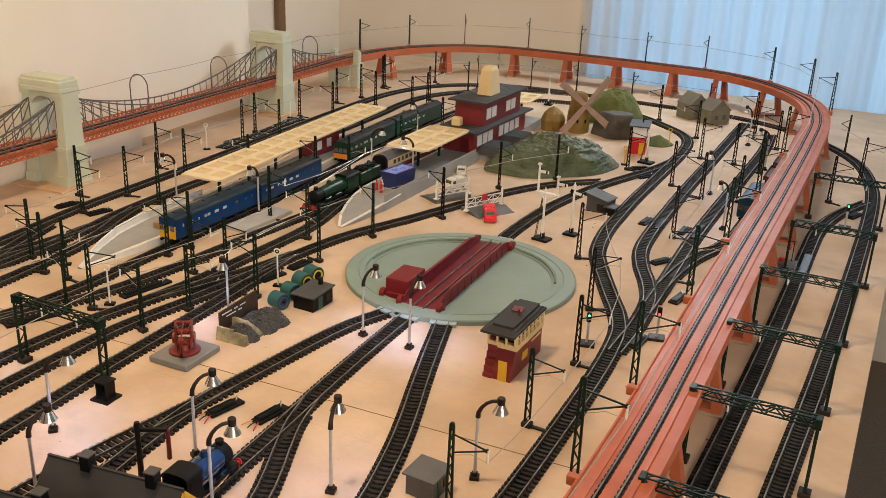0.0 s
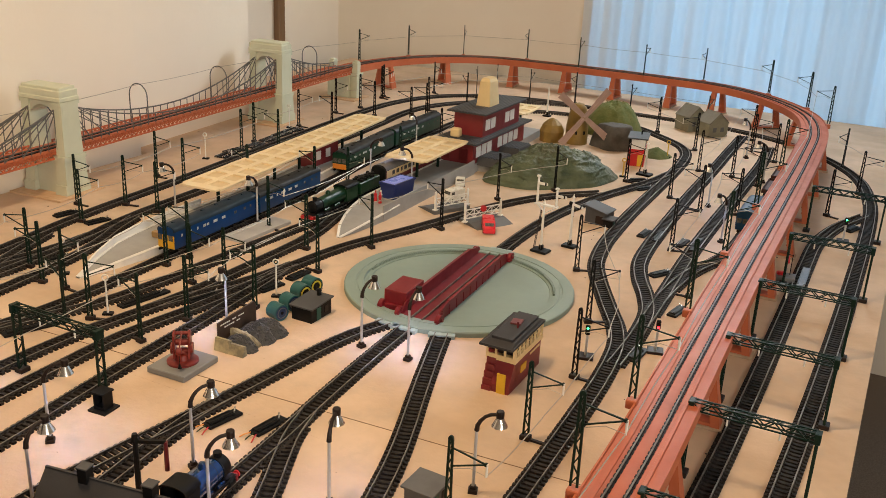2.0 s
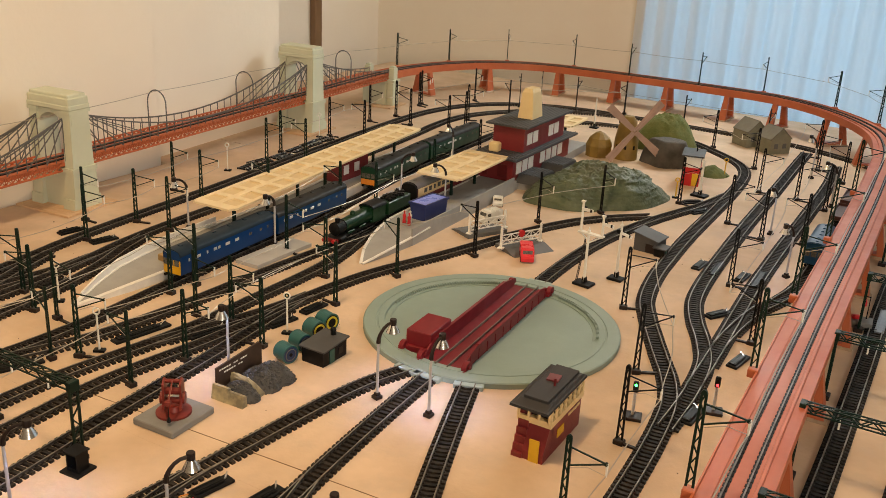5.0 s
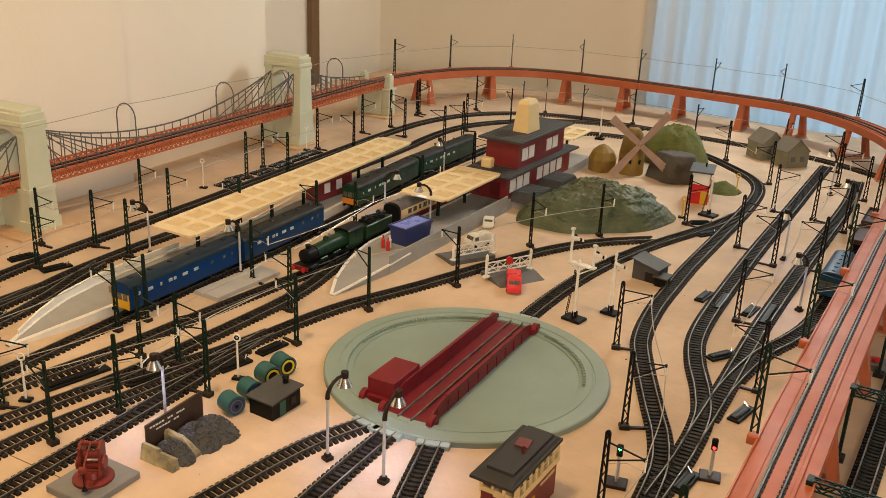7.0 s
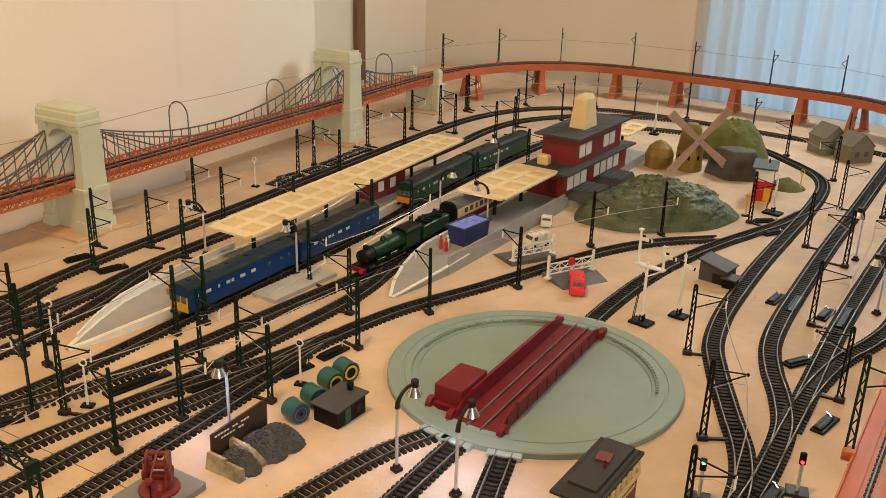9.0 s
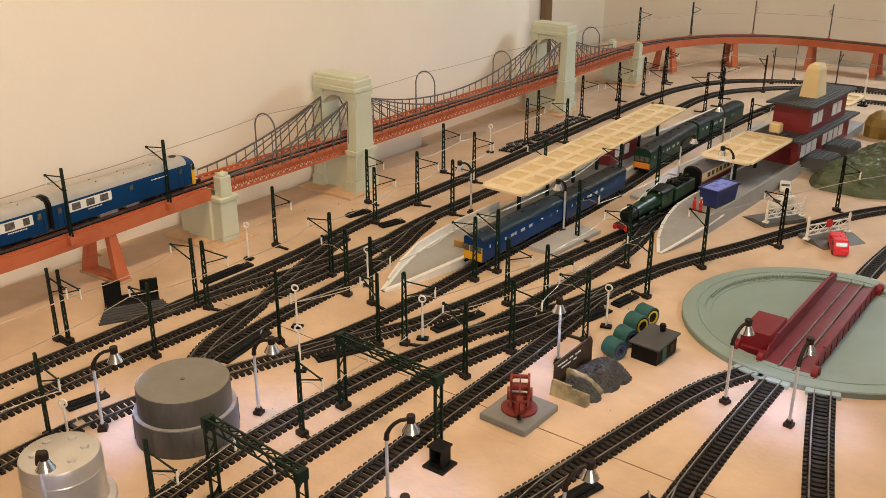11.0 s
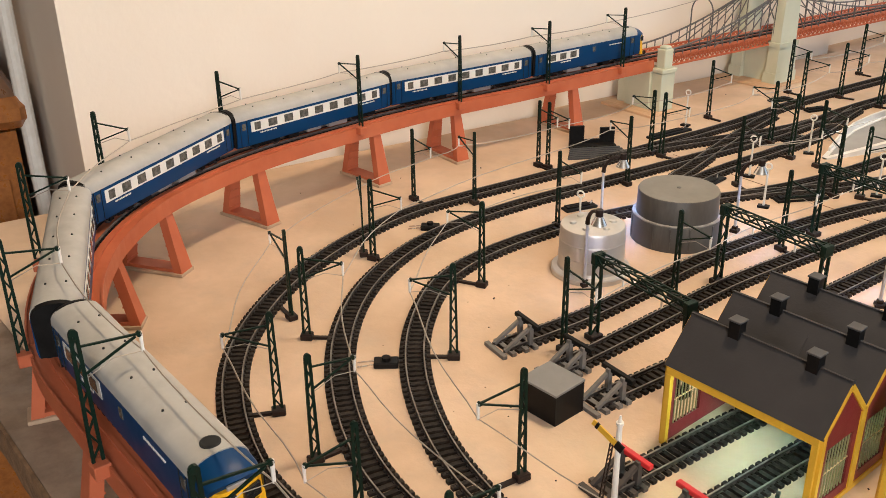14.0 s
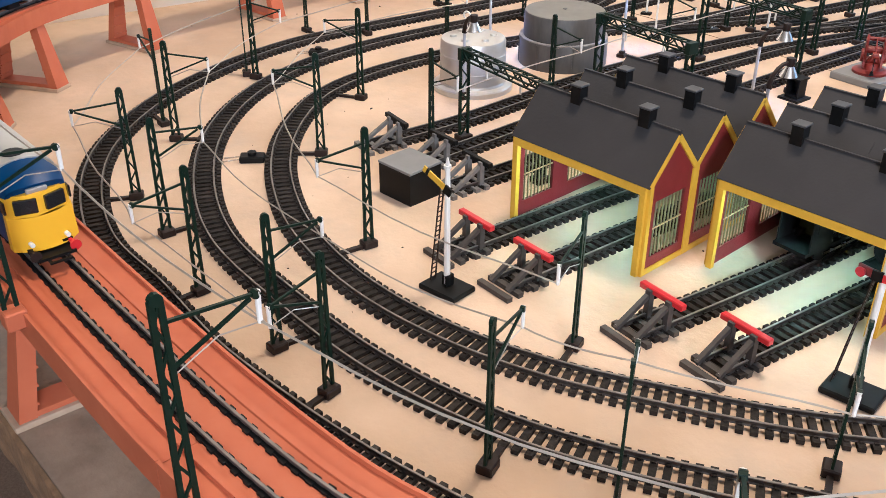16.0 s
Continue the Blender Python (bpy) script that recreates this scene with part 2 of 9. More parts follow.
# three unseen walls, dimmed to deepen the shadows on the layout
tagged(wall("wall_east", 2.4, 2.5, -3.2, 1.78, FLOOR, 1.62, WALL_DIM), "unseen side wall of the room, darkened to cut bounced light", "wall", kind="structure")
tagged(wall("wall_south", -2.1, 2.4, -3.2, -3.1, FLOOR, 1.62, WALL_DIM), "unseen rear wall of the room, darkened to cut bounced light", "wall", kind="structure")
tagged(wall("wall_southwest", -2.1, -2.0, -3.1, -1.19, FLOOR, 1.62, WALL_DIM), "unseen side wall of the room, darkened to cut bounced light", "wall", kind="structure")
tagged(wall("wall_recess", -2.0, -1.40, -1.19, -1.09, FLOOR, 1.62), "cream painted wall of the near recess", "wall", kind="structure")
bm = bmesh.new()
box(bm, -1.387, 1.405, 0.42, 0.025, 0.034, 2.4, bevel=0.003)
tagged(part("trim", bm, WOOD_DARK), "dark brown wooden strip up the alcove wall", "trim", kind="structure")

# the table: fibreboard panels on a timber frame
table = thing("layout_table", "sand-coloured fibreboard layout table with a rough front edge", "table")


def front_y(x):
    """The board's front edge, sawn a little out of square."""
    return -1.320 + 0.135 * x


JOINTS = [Y0, -0.46, 0.52, Y1]
for j in range(3):
    bm = bmesh.new()
    a, b = JOINTS[j], JOINTS[j + 1] - 0.0001
    xl = -0.889 if j == 0 else (-0.915 if j == 1 else -1.30)
    if j == 0:
        # front strip in a darker brown that also carries the viaduct's shade
        raw = bmesh.new()
        prism(raw, [(xl, front_y(xl)), (X1, front_y(X1)), (X1, front_y(X1) + 0.0515), (xl, front_y(xl) + 0.0515)], -0.012, 0.0)
        part("raw_strip", raw, BOARD_FRONT_SHADED, table, "brown chipboard strip along the front edge, its colour darkened for shade")
        prism(bm, [(xl, front_y(xl) + 0.0520), (X1, front_y(X1) + 0.0520), (X1, b), (xl, b)], -0.012, 0.0)
    else:
        box(bm, (xl + X1) / 2, (a + b) / 2, -0.006, X1 - xl, b - a, 0.012)
    part("panel", bm, BOARD, table)
bm = bmesh.new()
box(bm, -0.9755, 0.4095, -0.006, 0.1190, 0.218, 0.012, bevel=0.0008)
part("panel", bm, BOARD, table)
bm = bmesh.new()
for k, (xa, ya, xb, yb) in enumerate(((-0.885, front_y(-0.885) + 0.03, X1, front_y(X1) + 0.03), (X1 - 0.02, Y0 + 0.05, X1 - 0.02, Y1), (-0.85, Y0 + 0.05, -0.85, Y1))):
    bar(bm, (xa, ya, -0.035), (xb, yb, -0.035), 0.036, 0.04)
for y in (-0.8, -0.2, 0.4, 1.0, 1.6):
    bar(bm, (-0.83, y, -0.035), (X1 - 0.04, y, -0.035), 0.036, 0.03)
part("frame", bm, WOOD_PALE, table, "pale timber frame below the boards")
bm = bmesh.new()
n = 180
sections = []
for k in range(n + 1):
    xa = -0.888 + (X1 + 0.888) * k / n
    yf = front_y(xa) - 0.0030 + 0.0012 * noise.noise((xa * 45, 3, 0)) + 0.0006 * noise.noise((xa * 140, 7, 0))
    zb = -0.036 + 0.0015 * noise.noise((xa * 30, 0, 5))
    zt = -0.0012 + 0.0008 * noise.noise((xa * 70, 1, 5))
    sections.append([Vector((xa, front_y(xa) - 0.0003, zt)), Vector((xa, yf, zt - 0.0008)), Vector((xa, yf - 0.0008, (zt + zb) / 2)), Vector((xa, yf, zb)), Vector((xa, front_y(xa) - 0.0003, zb))])
rows_v = [[bm.verts.new(v) for v in s] for s in sections]
for ra, rb in zip(rows_v, rows_v[1:]):
    for q in range(5):
        bm.faces.new((ra[q], ra[(q + 1) % 5], rb[(q + 1) % 5], rb[q]))
bm.faces.new(rows_v[0]), bm.faces.new(rows_v[-1])
bmesh.ops.recalc_face_normals(bm, faces=bm.faces)
part("edge_strip", bm, BOARD_EDGE, table, "rough brown sawn board edge")
for x, y in ((-0.8, -1.2), (X1 - 0.06, -1.2), (-0.8, 0.2), (X1 - 0.06, 0.2), (-0.8, 1.6), (X1 - 0.06, 1.6)):
    bm = bmesh.new()
    box(bm, x, y, (FLOOR - 0.05) / 2, 0.05, 0.05, -FLOOR - 0.05)
    part("leg", bm, WOOD_PALE, table)

# ---- running lines ----
TRACKS = {
    "outer": (True, [(-0.691, -0.14), (-0.701, -0.05), (-0.707, 0.04), (-0.713, 0.14), (-0.720, 0.25), (-0.731, 0.38), (-0.742, 0.52), (-0.753, 0.66), (-0.765, 0.82), (-0.772, 0.96),
                     (-0.770, 1.08), (-0.748, 1.19), (-0.708, 1.278), (-0.655, 1.337), (-0.592, 1.378), (-0.515, 1.412), (-0.43, 1.425), (-0.34, 1.425), (-0.22, 1.422), (-0.10, 1.415), (0.12, 1.395), (0.29, 1.315), (0.405, 1.19), (0.476, 1.055), (0.513, 0.88), (0.524, 0.73), (0.526, 0.40), (0.522, -0.05),
                     (0.514, -0.35), (0.508, -0.60), (0.465, -0.82), (0.38, -0.98), (0.25, -1.10), (0.09, -1.175), (-0.06, -1.212), (-0.17, -1.220),
                     (-0.257, -1.227), (-0.358, -1.207), (-0.44, -1.168), (-0.522, -1.096), (-0.575, -1.02), (-0.614, -0.94), (-0.636, -0.855), (-0.648, -0.60), (-0.659, -0.44), (-0.664, -0.35), (-0.674, -0.25)]),
    "second": (False, [(0.512, 0.76), (0.474, 0.655), (0.452, 0.54), (0.449, 0.41), (0.451, 0.20), (0.451, -0.10), (0.447, -0.365), (0.44, -0.60), (0.395, -0.79), (0.31, -0.93),
                       (0.191, -1.032), (0.096, -1.098), (0.0, -1.134), (-0.119, -1.150), (-0.21, -1.152), (-0.300, -1.131), (-0.39, -1.09), (-0.466, -1.032), (-0.52, -0.965), (-0.556, -0.89),
                       (-0.578, -0.78), (-0.585, -0.60), (-0.588, -0.40), (-0.592, -0.27), (-0.606, -0.16), (-0.620, -0.08), (-0.629, 0.02), (-0.633, 0.14), (-0.637, 0.30), (-0.641, 0.50), (-0.648, 0.70), (-0.659, 0.85),
                       (-0.671, 0.96), (-0.674, 1.04), (-0.665, 1.12), (-0.639, 1.19), (-0.602, 1.25), (-0.555, 1.305), (-0.50, 1.347), (-0.44, 1.380), (-0.37, 1.402), (-0.29, 1.416)]),
    "inner": (False, [(-0.508, 1.00), (-0.502, 1.10), (-0.470, 1.195), (-0.39, 1.262), (-0.30, 1.288), (-0.22, 1.292), (-0.10, 1.255), (0.0, 1.175), (0.062, 1.108), (0.090, 1.045), (0.103, 0.964), (0.110, 0.83), (0.113, 0.68),
                       (0.116, 0.52), (0.122, 0.40), (0.130, 0.30), (0.148, 0.205), (0.174, 0.141), (0.2, 0.087), (0.225, 0.037), (0.25, -0.012), (0.268, -0.062),
                       (0.277, -0.115), (0.284, -0.20), (0.289, -0.35), (0.291, -0.50), (0.288, -0.65), (0.268, -0.79), (0.23, -0.895), (0.175, -0.962), (0.116, -1.010), (0.05, -1.055),
                       (-0.02, -1.085), (-0.10, -1.100), (-0.19, -1.096), (-0.27, -1.074), (-0.336, -1.043), (-0.39, -1.005), (-0.441, -0.954), (-0.470, -0.90), (-0.487, -0.83), (-0.496, -0.72)]),
    "platform": (False, [(-0.496, -0.72), (-0.483, -0.62), (-0.462, -0.545), (-0.448, -0.49), (-0.437, -0.43), (-0.431, -0.36), (-0.431, -0.29), (-0.435, -0.22), (-0.440, -0.14), (-0.445, -0.05), (-0.449, 0.05), (-0.453, 0.17), (-0.467, 0.33), (-0.484, 0.47), (-0.499, 0.64), (-0.507, 0.87), (-0.508, 1.08)]),
    "steam": (False, [(-0.470, -0.565), (-0.449, -0.50), (-0.427, -0.44), (-0.405, -0.385), (-0.388, -0.33), (-0.377, -0.26), (-0.370, -0.19), (-0.365, -0.10), (-0.360, -0.02), (-0.353, 0.06), (-0.348, 0.13), (-0.350, 0.22), (-0.355, 0.36), (-0.358, 0.62), (-0.372, 0.9), (-0.38, 1.10)]),
    "middle": (False, [(-0.302, -0.975), (-0.307, -0.87), (-0.322, -0.771), (-0.336, -0.687), (-0.342, -0.60), (-0.343, -0.50), (-0.338, -0.42), (-0.328, -0.36), (-0.318, -0.30), (-0.311, -0.23), (-0.309, -0.14), (-0.307, -0.04), (-0.308, 0.03), (-0.316, 0.09), (-0.330, 0.15), (-0.343, 0.22), (-0.351, 0.30)]),
    "crossing": (False, [(-0.242, -0.962), (-0.255, -0.87), (-0.269, -0.78), (-0.280, -0.70), (-0.285, -0.61), (-0.288, -0.50), (-0.289, -0.41), (-0.281, -0.345), (-0.268, -0.27), (-0.259, -0.19), (-0.255, -0.10), (-0.244, -0.01), (-0.229, 0.06), (-0.186, 0.182),
                         (-0.158, 0.274), (-0.132, 0.355), (-0.104, 0.428), (-0.072, 0.49), (-0.03, 0.545), (0.024, 0.60)]),
    "yard": (False, [(-0.187, -0.965), (-0.197, -0.80), (-0.209, -0.64), (-0.216, -0.56), (-0.224, -0.47), (-0.229, -0.39), (-0.234, -0.31), (-0.240, -0.23), (-0.248, -0.15), (-0.255, -0.08)]),
    "exit": (False, [(-0.0062, 0.150), (-0.0088, 0.22), (-0.0088, 0.29), (-0.0060, 0.36), (0.003, 0.435), (0.017, 0.51), (0.036, 0.585), (0.060, 0.66), (0.087, 0.745), (0.106, 0.84)]),
    "shed_a": (False, [(-0.022, -0.176), (-0.040, -0.225), (-0.051, -0.275), (-0.060, -0.345), (-0.070, -0.43), (-0.082, -0.52), (-0.096, -0.61), (-0.105, -0.69), (-0.107, -0.85), (-0.098, -1.025)]),
    "shed_b": (False, [(-0.071, -0.44), (-0.075, -0.50), (-0.070, -0.58), (-0.061, -0.66), (-0.053, -0.76), (-0.050, -0.87), (-0.040, -1.02)]),
    "shed_c": (False, [(0.008, -0.177), (0.012, -0.258), (0.017, -0.335), (0.023, -0.41), (0.030, -0.48), (0.036, -0.56), (0.043, -0.65), (0.050, -0.74), (0.053, -0.85), (0.051, -0.99)]),
    "shed_d": (False, [(0.024, -0.42), (0.038, -0.474), (0.056, -0.518), (0.075, -0.56), (0.092, -0.605), (0.103, -0.67), (0.107, -0.75), (0.106, -0.975)]),
    "shed_e": (False, [(0.058, -0.168), (0.088, -0.26), (0.113, -0.333), (0.135, -0.395), (0.153, -0.45), (0.168, -0.505), (0.179, -0.555), (0.187, -0.63), (0.19, -0.75), (0.19, -0.90)]),
    "siding_a": (False, [(0.284, -0.13), (0.284, -0.03), (0.276, 0.055), (0.257, 0.115), (0.229, 0.18), (0.209, 0.245), (0.199, 0.327), (0.192, 0.464), (0.185, 0.66), (0.180, 0.93), (0.174, 1.18), (0.171, 1.34)]),
    "siding_b": (False, [(0.283, -0.02), (0.281, 0.06), (0.278, 0.144), (0.273, 0.252), (0.269, 0.357), (0.267, 0.54), (0.267, 0.80), (0.265, 1.07), (0.252, 1.25)]),
    "siding_c": (False, [(0.279, 0.10), (0.282, 0.175), (0.293, 0.26), (0.312, 0.325), (0.325, 0.39), (0.329, 0.47), (0.328, 0.67), (0.326, 1.05)]),
    "crossover_a": (False, [(-0.651, -0.52), (-0.641, -0.42), (-0.621, -0.31), (-0.608, -0.22), (-0.609, -0.15)]),
    "crossover_b": (False, [(-0.508, -0.575), (-0.524, -0.553), (-0.541, -0.523), (-0.556, -0.484), (-0.571, -0.447), (-0.588, -0.405), (-0.603, -0.368), (-0.617, -0.332), (-0.634, -0.286), (-0.652, -0.235), (-0.670, -0.18)]),
    "crossover_c": (False, [(-0.321, -0.315), (-0.303, -0.26), (-0.283, -0.20), (-0.267, -0.14), (-0.255, -0.07)]),
    "loop": (False, [(-0.486, -0.635), (-0.496, -0.59), (-0.511, -0.54), (-0.526, -0.475), (-0.534, -0.42), (-0.539, -0.36), (-0.544, -0.31), (-0.550, -0.26), (-0.561, -0.205), (-0.578, -0.15), (-0.598, -0.10), (-0.617, -0.04)]),
}
SAMPLES = {}
track_things = {}
RAIL_PROFILE = ((-0.0011, 0.0027), (0.0011, 0.0027), (0.0004, 0.0035), (0.0004, 0.0054), (0.0007, 0.0058), (0.0006, 0.0063), (-0.0006, 0.0063), (-0.0007, 0.0058), (-0.0004, 0.0054), (-0.0004, 0.0035))


def rail_part(bm, side_mat, parent):
    """A length of rail: tarnished sides, the head polished by wheels."""
    ob = part("rail", bm, side_mat, parent)
    ob.data.materials.append(RAIL_HEAD)
    top = max(v.co.z for v in ob.data.vertices)
    for f in ob.data.polygons:
        if f.center.z > top - 0.0003:
            f.material_index = 1
    return ob


for key, (closed, pts) in TRACKS.items():
    R = spline(pts, 0.0077, closed)
    SAMPLES[key] = (closed, R)
    th = thing("railway_track", "model railway track with black sleepers and worn steel rails", "track", "tracks on the board")
    track_things[key] = th
    for side in (-1, 1):
        bm = bmesh.new()
        prof = [(o + side * 0.0083, h) for o, h in RAIL_PROFILE]
        sweep(bm, [(x, y, 0.0) for x, y in R], prof, closed)
        rail_part(bm, RAIL, th)

ALL = np.vstack([R for _, R in SAMPLES.values()])


def nearest_track(x, y):
    d = ALL - np.array((x, y))
    k = int(np.argmin((d**2).sum(1)))
    return ALL[k]


# ---- viaduct ----
VIA = [(0.4010, -0.48), (0.3950, -0.20), (0.3890, 0.10), (0.3848, 0.45), (0.377, 0.85), (0.362, 1.12), (0.312, 1.32), (0.19, 1.49), (0.04, 1.585), (-0.14, 1.605), (-0.32, 1.61), (-0.50, 1.605),
       (-0.66, 1.585), (-0.79, 1.51), (-0.88, 1.38), (-0.925, 1.22), (-0.925, 1.03), (-0.90, 0.72), (-0.852, 0.0), (-0.832, -0.33), (-0.805, -0.60), (-0.796, -0.75), (-0.783, -0.84),
       (-0.762, -0.93), (-0.735, -1.03), (-0.697, -1.115), (-0.648, -1.192), (-0.575, -1.255), (-0.495, -1.2955), (-0.42, -1.3155), (-0.35, -1.3210), (-0.27, -1.3125), (-0.15, -1.2965),
       (-0.02, -1.281), (0.10, -1.264), (0.175, -1.246), (0.27, -1.198), (0.342, -1.11), (0.382, -0.96), (0.396, -0.75)]
VR = spline(VIA, 0.016, True)
DECK = 0.085
deck_profile = ((-0.0300, -0.016), (-0.0270, -0.016), (-0.0270, -0.004), (0.0270, -0.004), (0.0270, -0.016), (0.0300, -0.016), (0.0300, 0.0013), (0.0284, 0.0013), (0.0284, -0.0012), (0.0182, -0.0012),
                (0.0182, 0.0010), (0.0150, 0.0010), (0.0146, 0.0), (-0.0146, 0.0), (-0.0150, 0.0010), (-0.0182, 0.0010), (-0.0182, -0.0012), (-0.0284, -0.0012), (-0.0284, 0.0013), (-0.0300, 0.0013))


def on_bridge(p):
    return p[0] < -0.6 and -0.318 < p[1] < 1.108


def run_of(test):
    """The viaduct's places that pass the test, in order along the line."""
    n = len(VR)
    start = next(i for i in range(n) if test(VR[i]) and not test(VR[i - 1]))
    out = []
    i = start
    while test(VR[i % n]) and len(out) < n:
        out.append(VR[i % n])
        i += 1
    return out


viaduct = thing("viaduct", "terracotta-coloured plastic railway viaduct on splayed piers", "viaduct")
run = run_of(lambda p: not on_bridge(p))
step = 15
for a in range(0, len(run) - 1, step):
    seg = run[a:a + step + 1]
    if len(seg) < 2:
        continue
    bm = bmesh.new()
    sweep(bm, [(x, y, DECK) for x, y in seg], deck_profile)
    part("deck_section", bm, SALMON, viaduct)
VRAIL = material("viaduct_rail_dull_steel", (0.16, 0.12, 0.10), 0.5, 0.4, second=(0.07, 0.052, 0.044), scale=150, amount=0.8)
vtrack = thing("railway_track", "dark rails laid on the viaduct and bridge", "track", "tracks on the board")
VD = spline([tuple(p) for p in VR[::4]], 0.0085, True)
for side in (-1, 1):
    bm = bmesh.new()
    sweep(bm, [(x, y, DECK - 0.0030) for x, y in VR], [(o + side * 0.0083, h) for o, h in RAIL_PROFILE], True)
    rail_part(bm, VRAIL, vtrack)
    bm = bmesh.new()
    sweep(bm, [(x, y, DECK) for x, y in VR], [(side * 0.0083 + o, h) for o, h in ((-0.0023, 0.0), (0.0023, 0.0), (0.0020, 0.0009), (-0.0020, 0.0009))], True)
    for i in range(0, len(VD)):
        p, q = VD[i], VD[(i + 1) % len(VD)]
        t = (q - p) / np.linalg.norm(q - p)
        c = p + np.array((t[1], -t[0])) * side * 0.0083
        box(bm, c[0], c[1], DECK + 0.0006, 0.0054, 0.0038, 0.0012, rz=math.degrees(math.atan2(t[1], t[0])) - 90)
    part("rail_bed", bm, BLACK, vtrack, "black moulded rail seat")


def pier(x, y, ang):
    """One splayed portal pier: two tapering legs, a foot beam and a wooden pad."""
    th = thing("viaduct_pier", "terracotta plastic portal pier on a wooden pad", "pier", "viaduct piers", m=pose(x, y, 0, 0, 0, ang))
    for s in (-1, 1):
        bm = bmesh.new()
        h = DECK - 0.0165
        a = [(s * 0.030, -0.010), (s * 0.030, 0.010), (s * 0.040, 0.010), (s * 0.040, -0.010)]
        b = [(s * 0.017, -0.006), (s * 0.017, 0.006), (s * 0.027, 0.006), (s * 0.027, -0.006)]
        va = [bm.verts.new((p, q, 0.004)) for p, q in a]
        vb = [bm.verts.new((p, q, h)) for p, q in b]
        bm.faces.new(va), bm.faces.new(vb)
        for k in range(4):
            bm.faces.new((va[k], va[(k + 1) % 4], vb[(k + 1) % 4], vb[k]))
        for k in range(5):
            z = 0.012 + 0.011 * k
            f = (z - 0.004) / (h - 0.004)
            w = 0.0095 - 0.004 * f
            bar(bm, (s * (0.030 - 0.013 * f) - s * 0.0004, -w, z), (s * (0.030 - 0.013 * f) - s * 0.0004, w, z), 0.0016)
        part("leg", bm, SALMON, th)
    bm = bmesh.new()
    box(bm, 0, 0, 0.0058, 0.062, 0.018, 0.0036)
    part("foot_beam", bm, SALMON, th)
    bm = bmesh.new()
    box(bm, 0.001, 0, 0.002, 0.084, 0.024, 0.0038, bevel=0.0004)
    part("pad", bm, WOOD_TAN, th, "pale wooden packing pad")
    bm = bmesh.new()
    box(bm, 0, 0, DECK - 0.0185, 0.052, 0.011, 0.004)
    part("cap", bm, SALMON, th)
    return th


def along(y=None, x=None, west=True, south=True):
    """The nearest place on the viaduct's line to a point, and its heading."""
    d = ((VR - np.array((x, y)))**2).sum(1)
    k = int(np.argmin(d))
    t = VR[(k + 1) % len(VR)] - VR[k - 1]
    return VR[k], t / np.linalg.norm(t)


for px, py in ((-0.81, -0.50), (-0.797, -0.715), (-0.78, -0.872), (-0.725, -1.055), (-0.652, -1.185), (-0.555, -1.27), (-0.42, -1.32), (-0.26, -1.315), (-0.08, -1.292), (0.09, -1.268), (0.25, -1.212), (0.36, -1.08), (0.398, -0.85),
               (0.403, -0.60), (0.404, -0.40), (0.409, -0.20), (0.409, 0.0), (0.407, 0.22), (0.404, 0.43), (0.396, 0.64), (0.387, 0.85), (0.372, 1.08), (0.32, 1.30), (0.20, 1.47), (0.055, 1.585),
               (-0.10, 1.60), (-0.27, 1.61), (-0.425, 1.61), (-0.61, 1.60), (-0.785, 1.49), (-0.893, 1.295)):
    p, t = along(py, px)
    pier(p[0], p[1], math.degrees(math.atan2(t[1], t[0])) - 90)

# ---- suspension bridge ----
bridge = thing("suspension_bridge", "model suspension bridge with pale green towers, terracotta girders and grey cables", "bridge")
brun = run_of(on_bridge)
bdir = Vector((-0.90 + 0.852, 0.72, 0)).normalized()
bside = Vector((bdir.y, -bdir.x, 0))


def bpt(y, off, z):
    """A place on the bridge by its y, the offset to the near side and the height."""
    pts = np.array(VIA[16:20])[::-1]
    x = float(np.interp(y, pts[:, 1], pts[:, 0]))
    v = Vector((x, y, z)) + bside * off
    return v


bm = bmesh.new()
sweep(bm, [(x, y, DECK) for x, y in brun], ((-0.028, -0.006), (0.028, -0.006), (0.028, 0.0), (0.0165, 0.0), (-0.0165, 0.0), (-0.028, 0.0)))
part("deck", bm, SALMON, bridge)
for s in (-1, 1):
    for y0, y1 in ((-0.308, -0.03), (0.025, 0.69), (0.75, 1.098)):
        bm = bmesh.new()
        n = max(2, int((y1 - y0) / 0.0125))
        for z in (DECK - 0.0125, DECK + 0.0035):
            for k in range(4):
                ya, yb = y0 + (y1 - y0) * k / 4, y0 + (y1 - y0) * (k + 1) / 4
                bar(bm, bpt(ya, s * 0.0295, z), bpt(yb, s * 0.0295, z), 0.0028, 0.003)
        for k in range(n):
            ya, yb = y0 + (y1 - y0) * k / n, y0 + (y1 - y0) * (k + 1) / n
            a, b = (DECK - 0.0125, DECK + 0.0035)
            bar(bm, bpt(ya, s * 0.0295, a), bpt(yb, s * 0.0295, b), 0.0016, 0.0014)
            bar(bm, bpt(ya, s * 0.0295, b), bpt(yb, s * 0.0295, a), 0.0016, 0.0014)
            bar(bm, bpt(ya, s * 0.0295, a), bpt(ya, s * 0.0295, b), 0.0014, 0.0014)
        part("girder", bm, SALMON, bridge, "terracotta lattice girder")
TOWER_TOP = 0.197
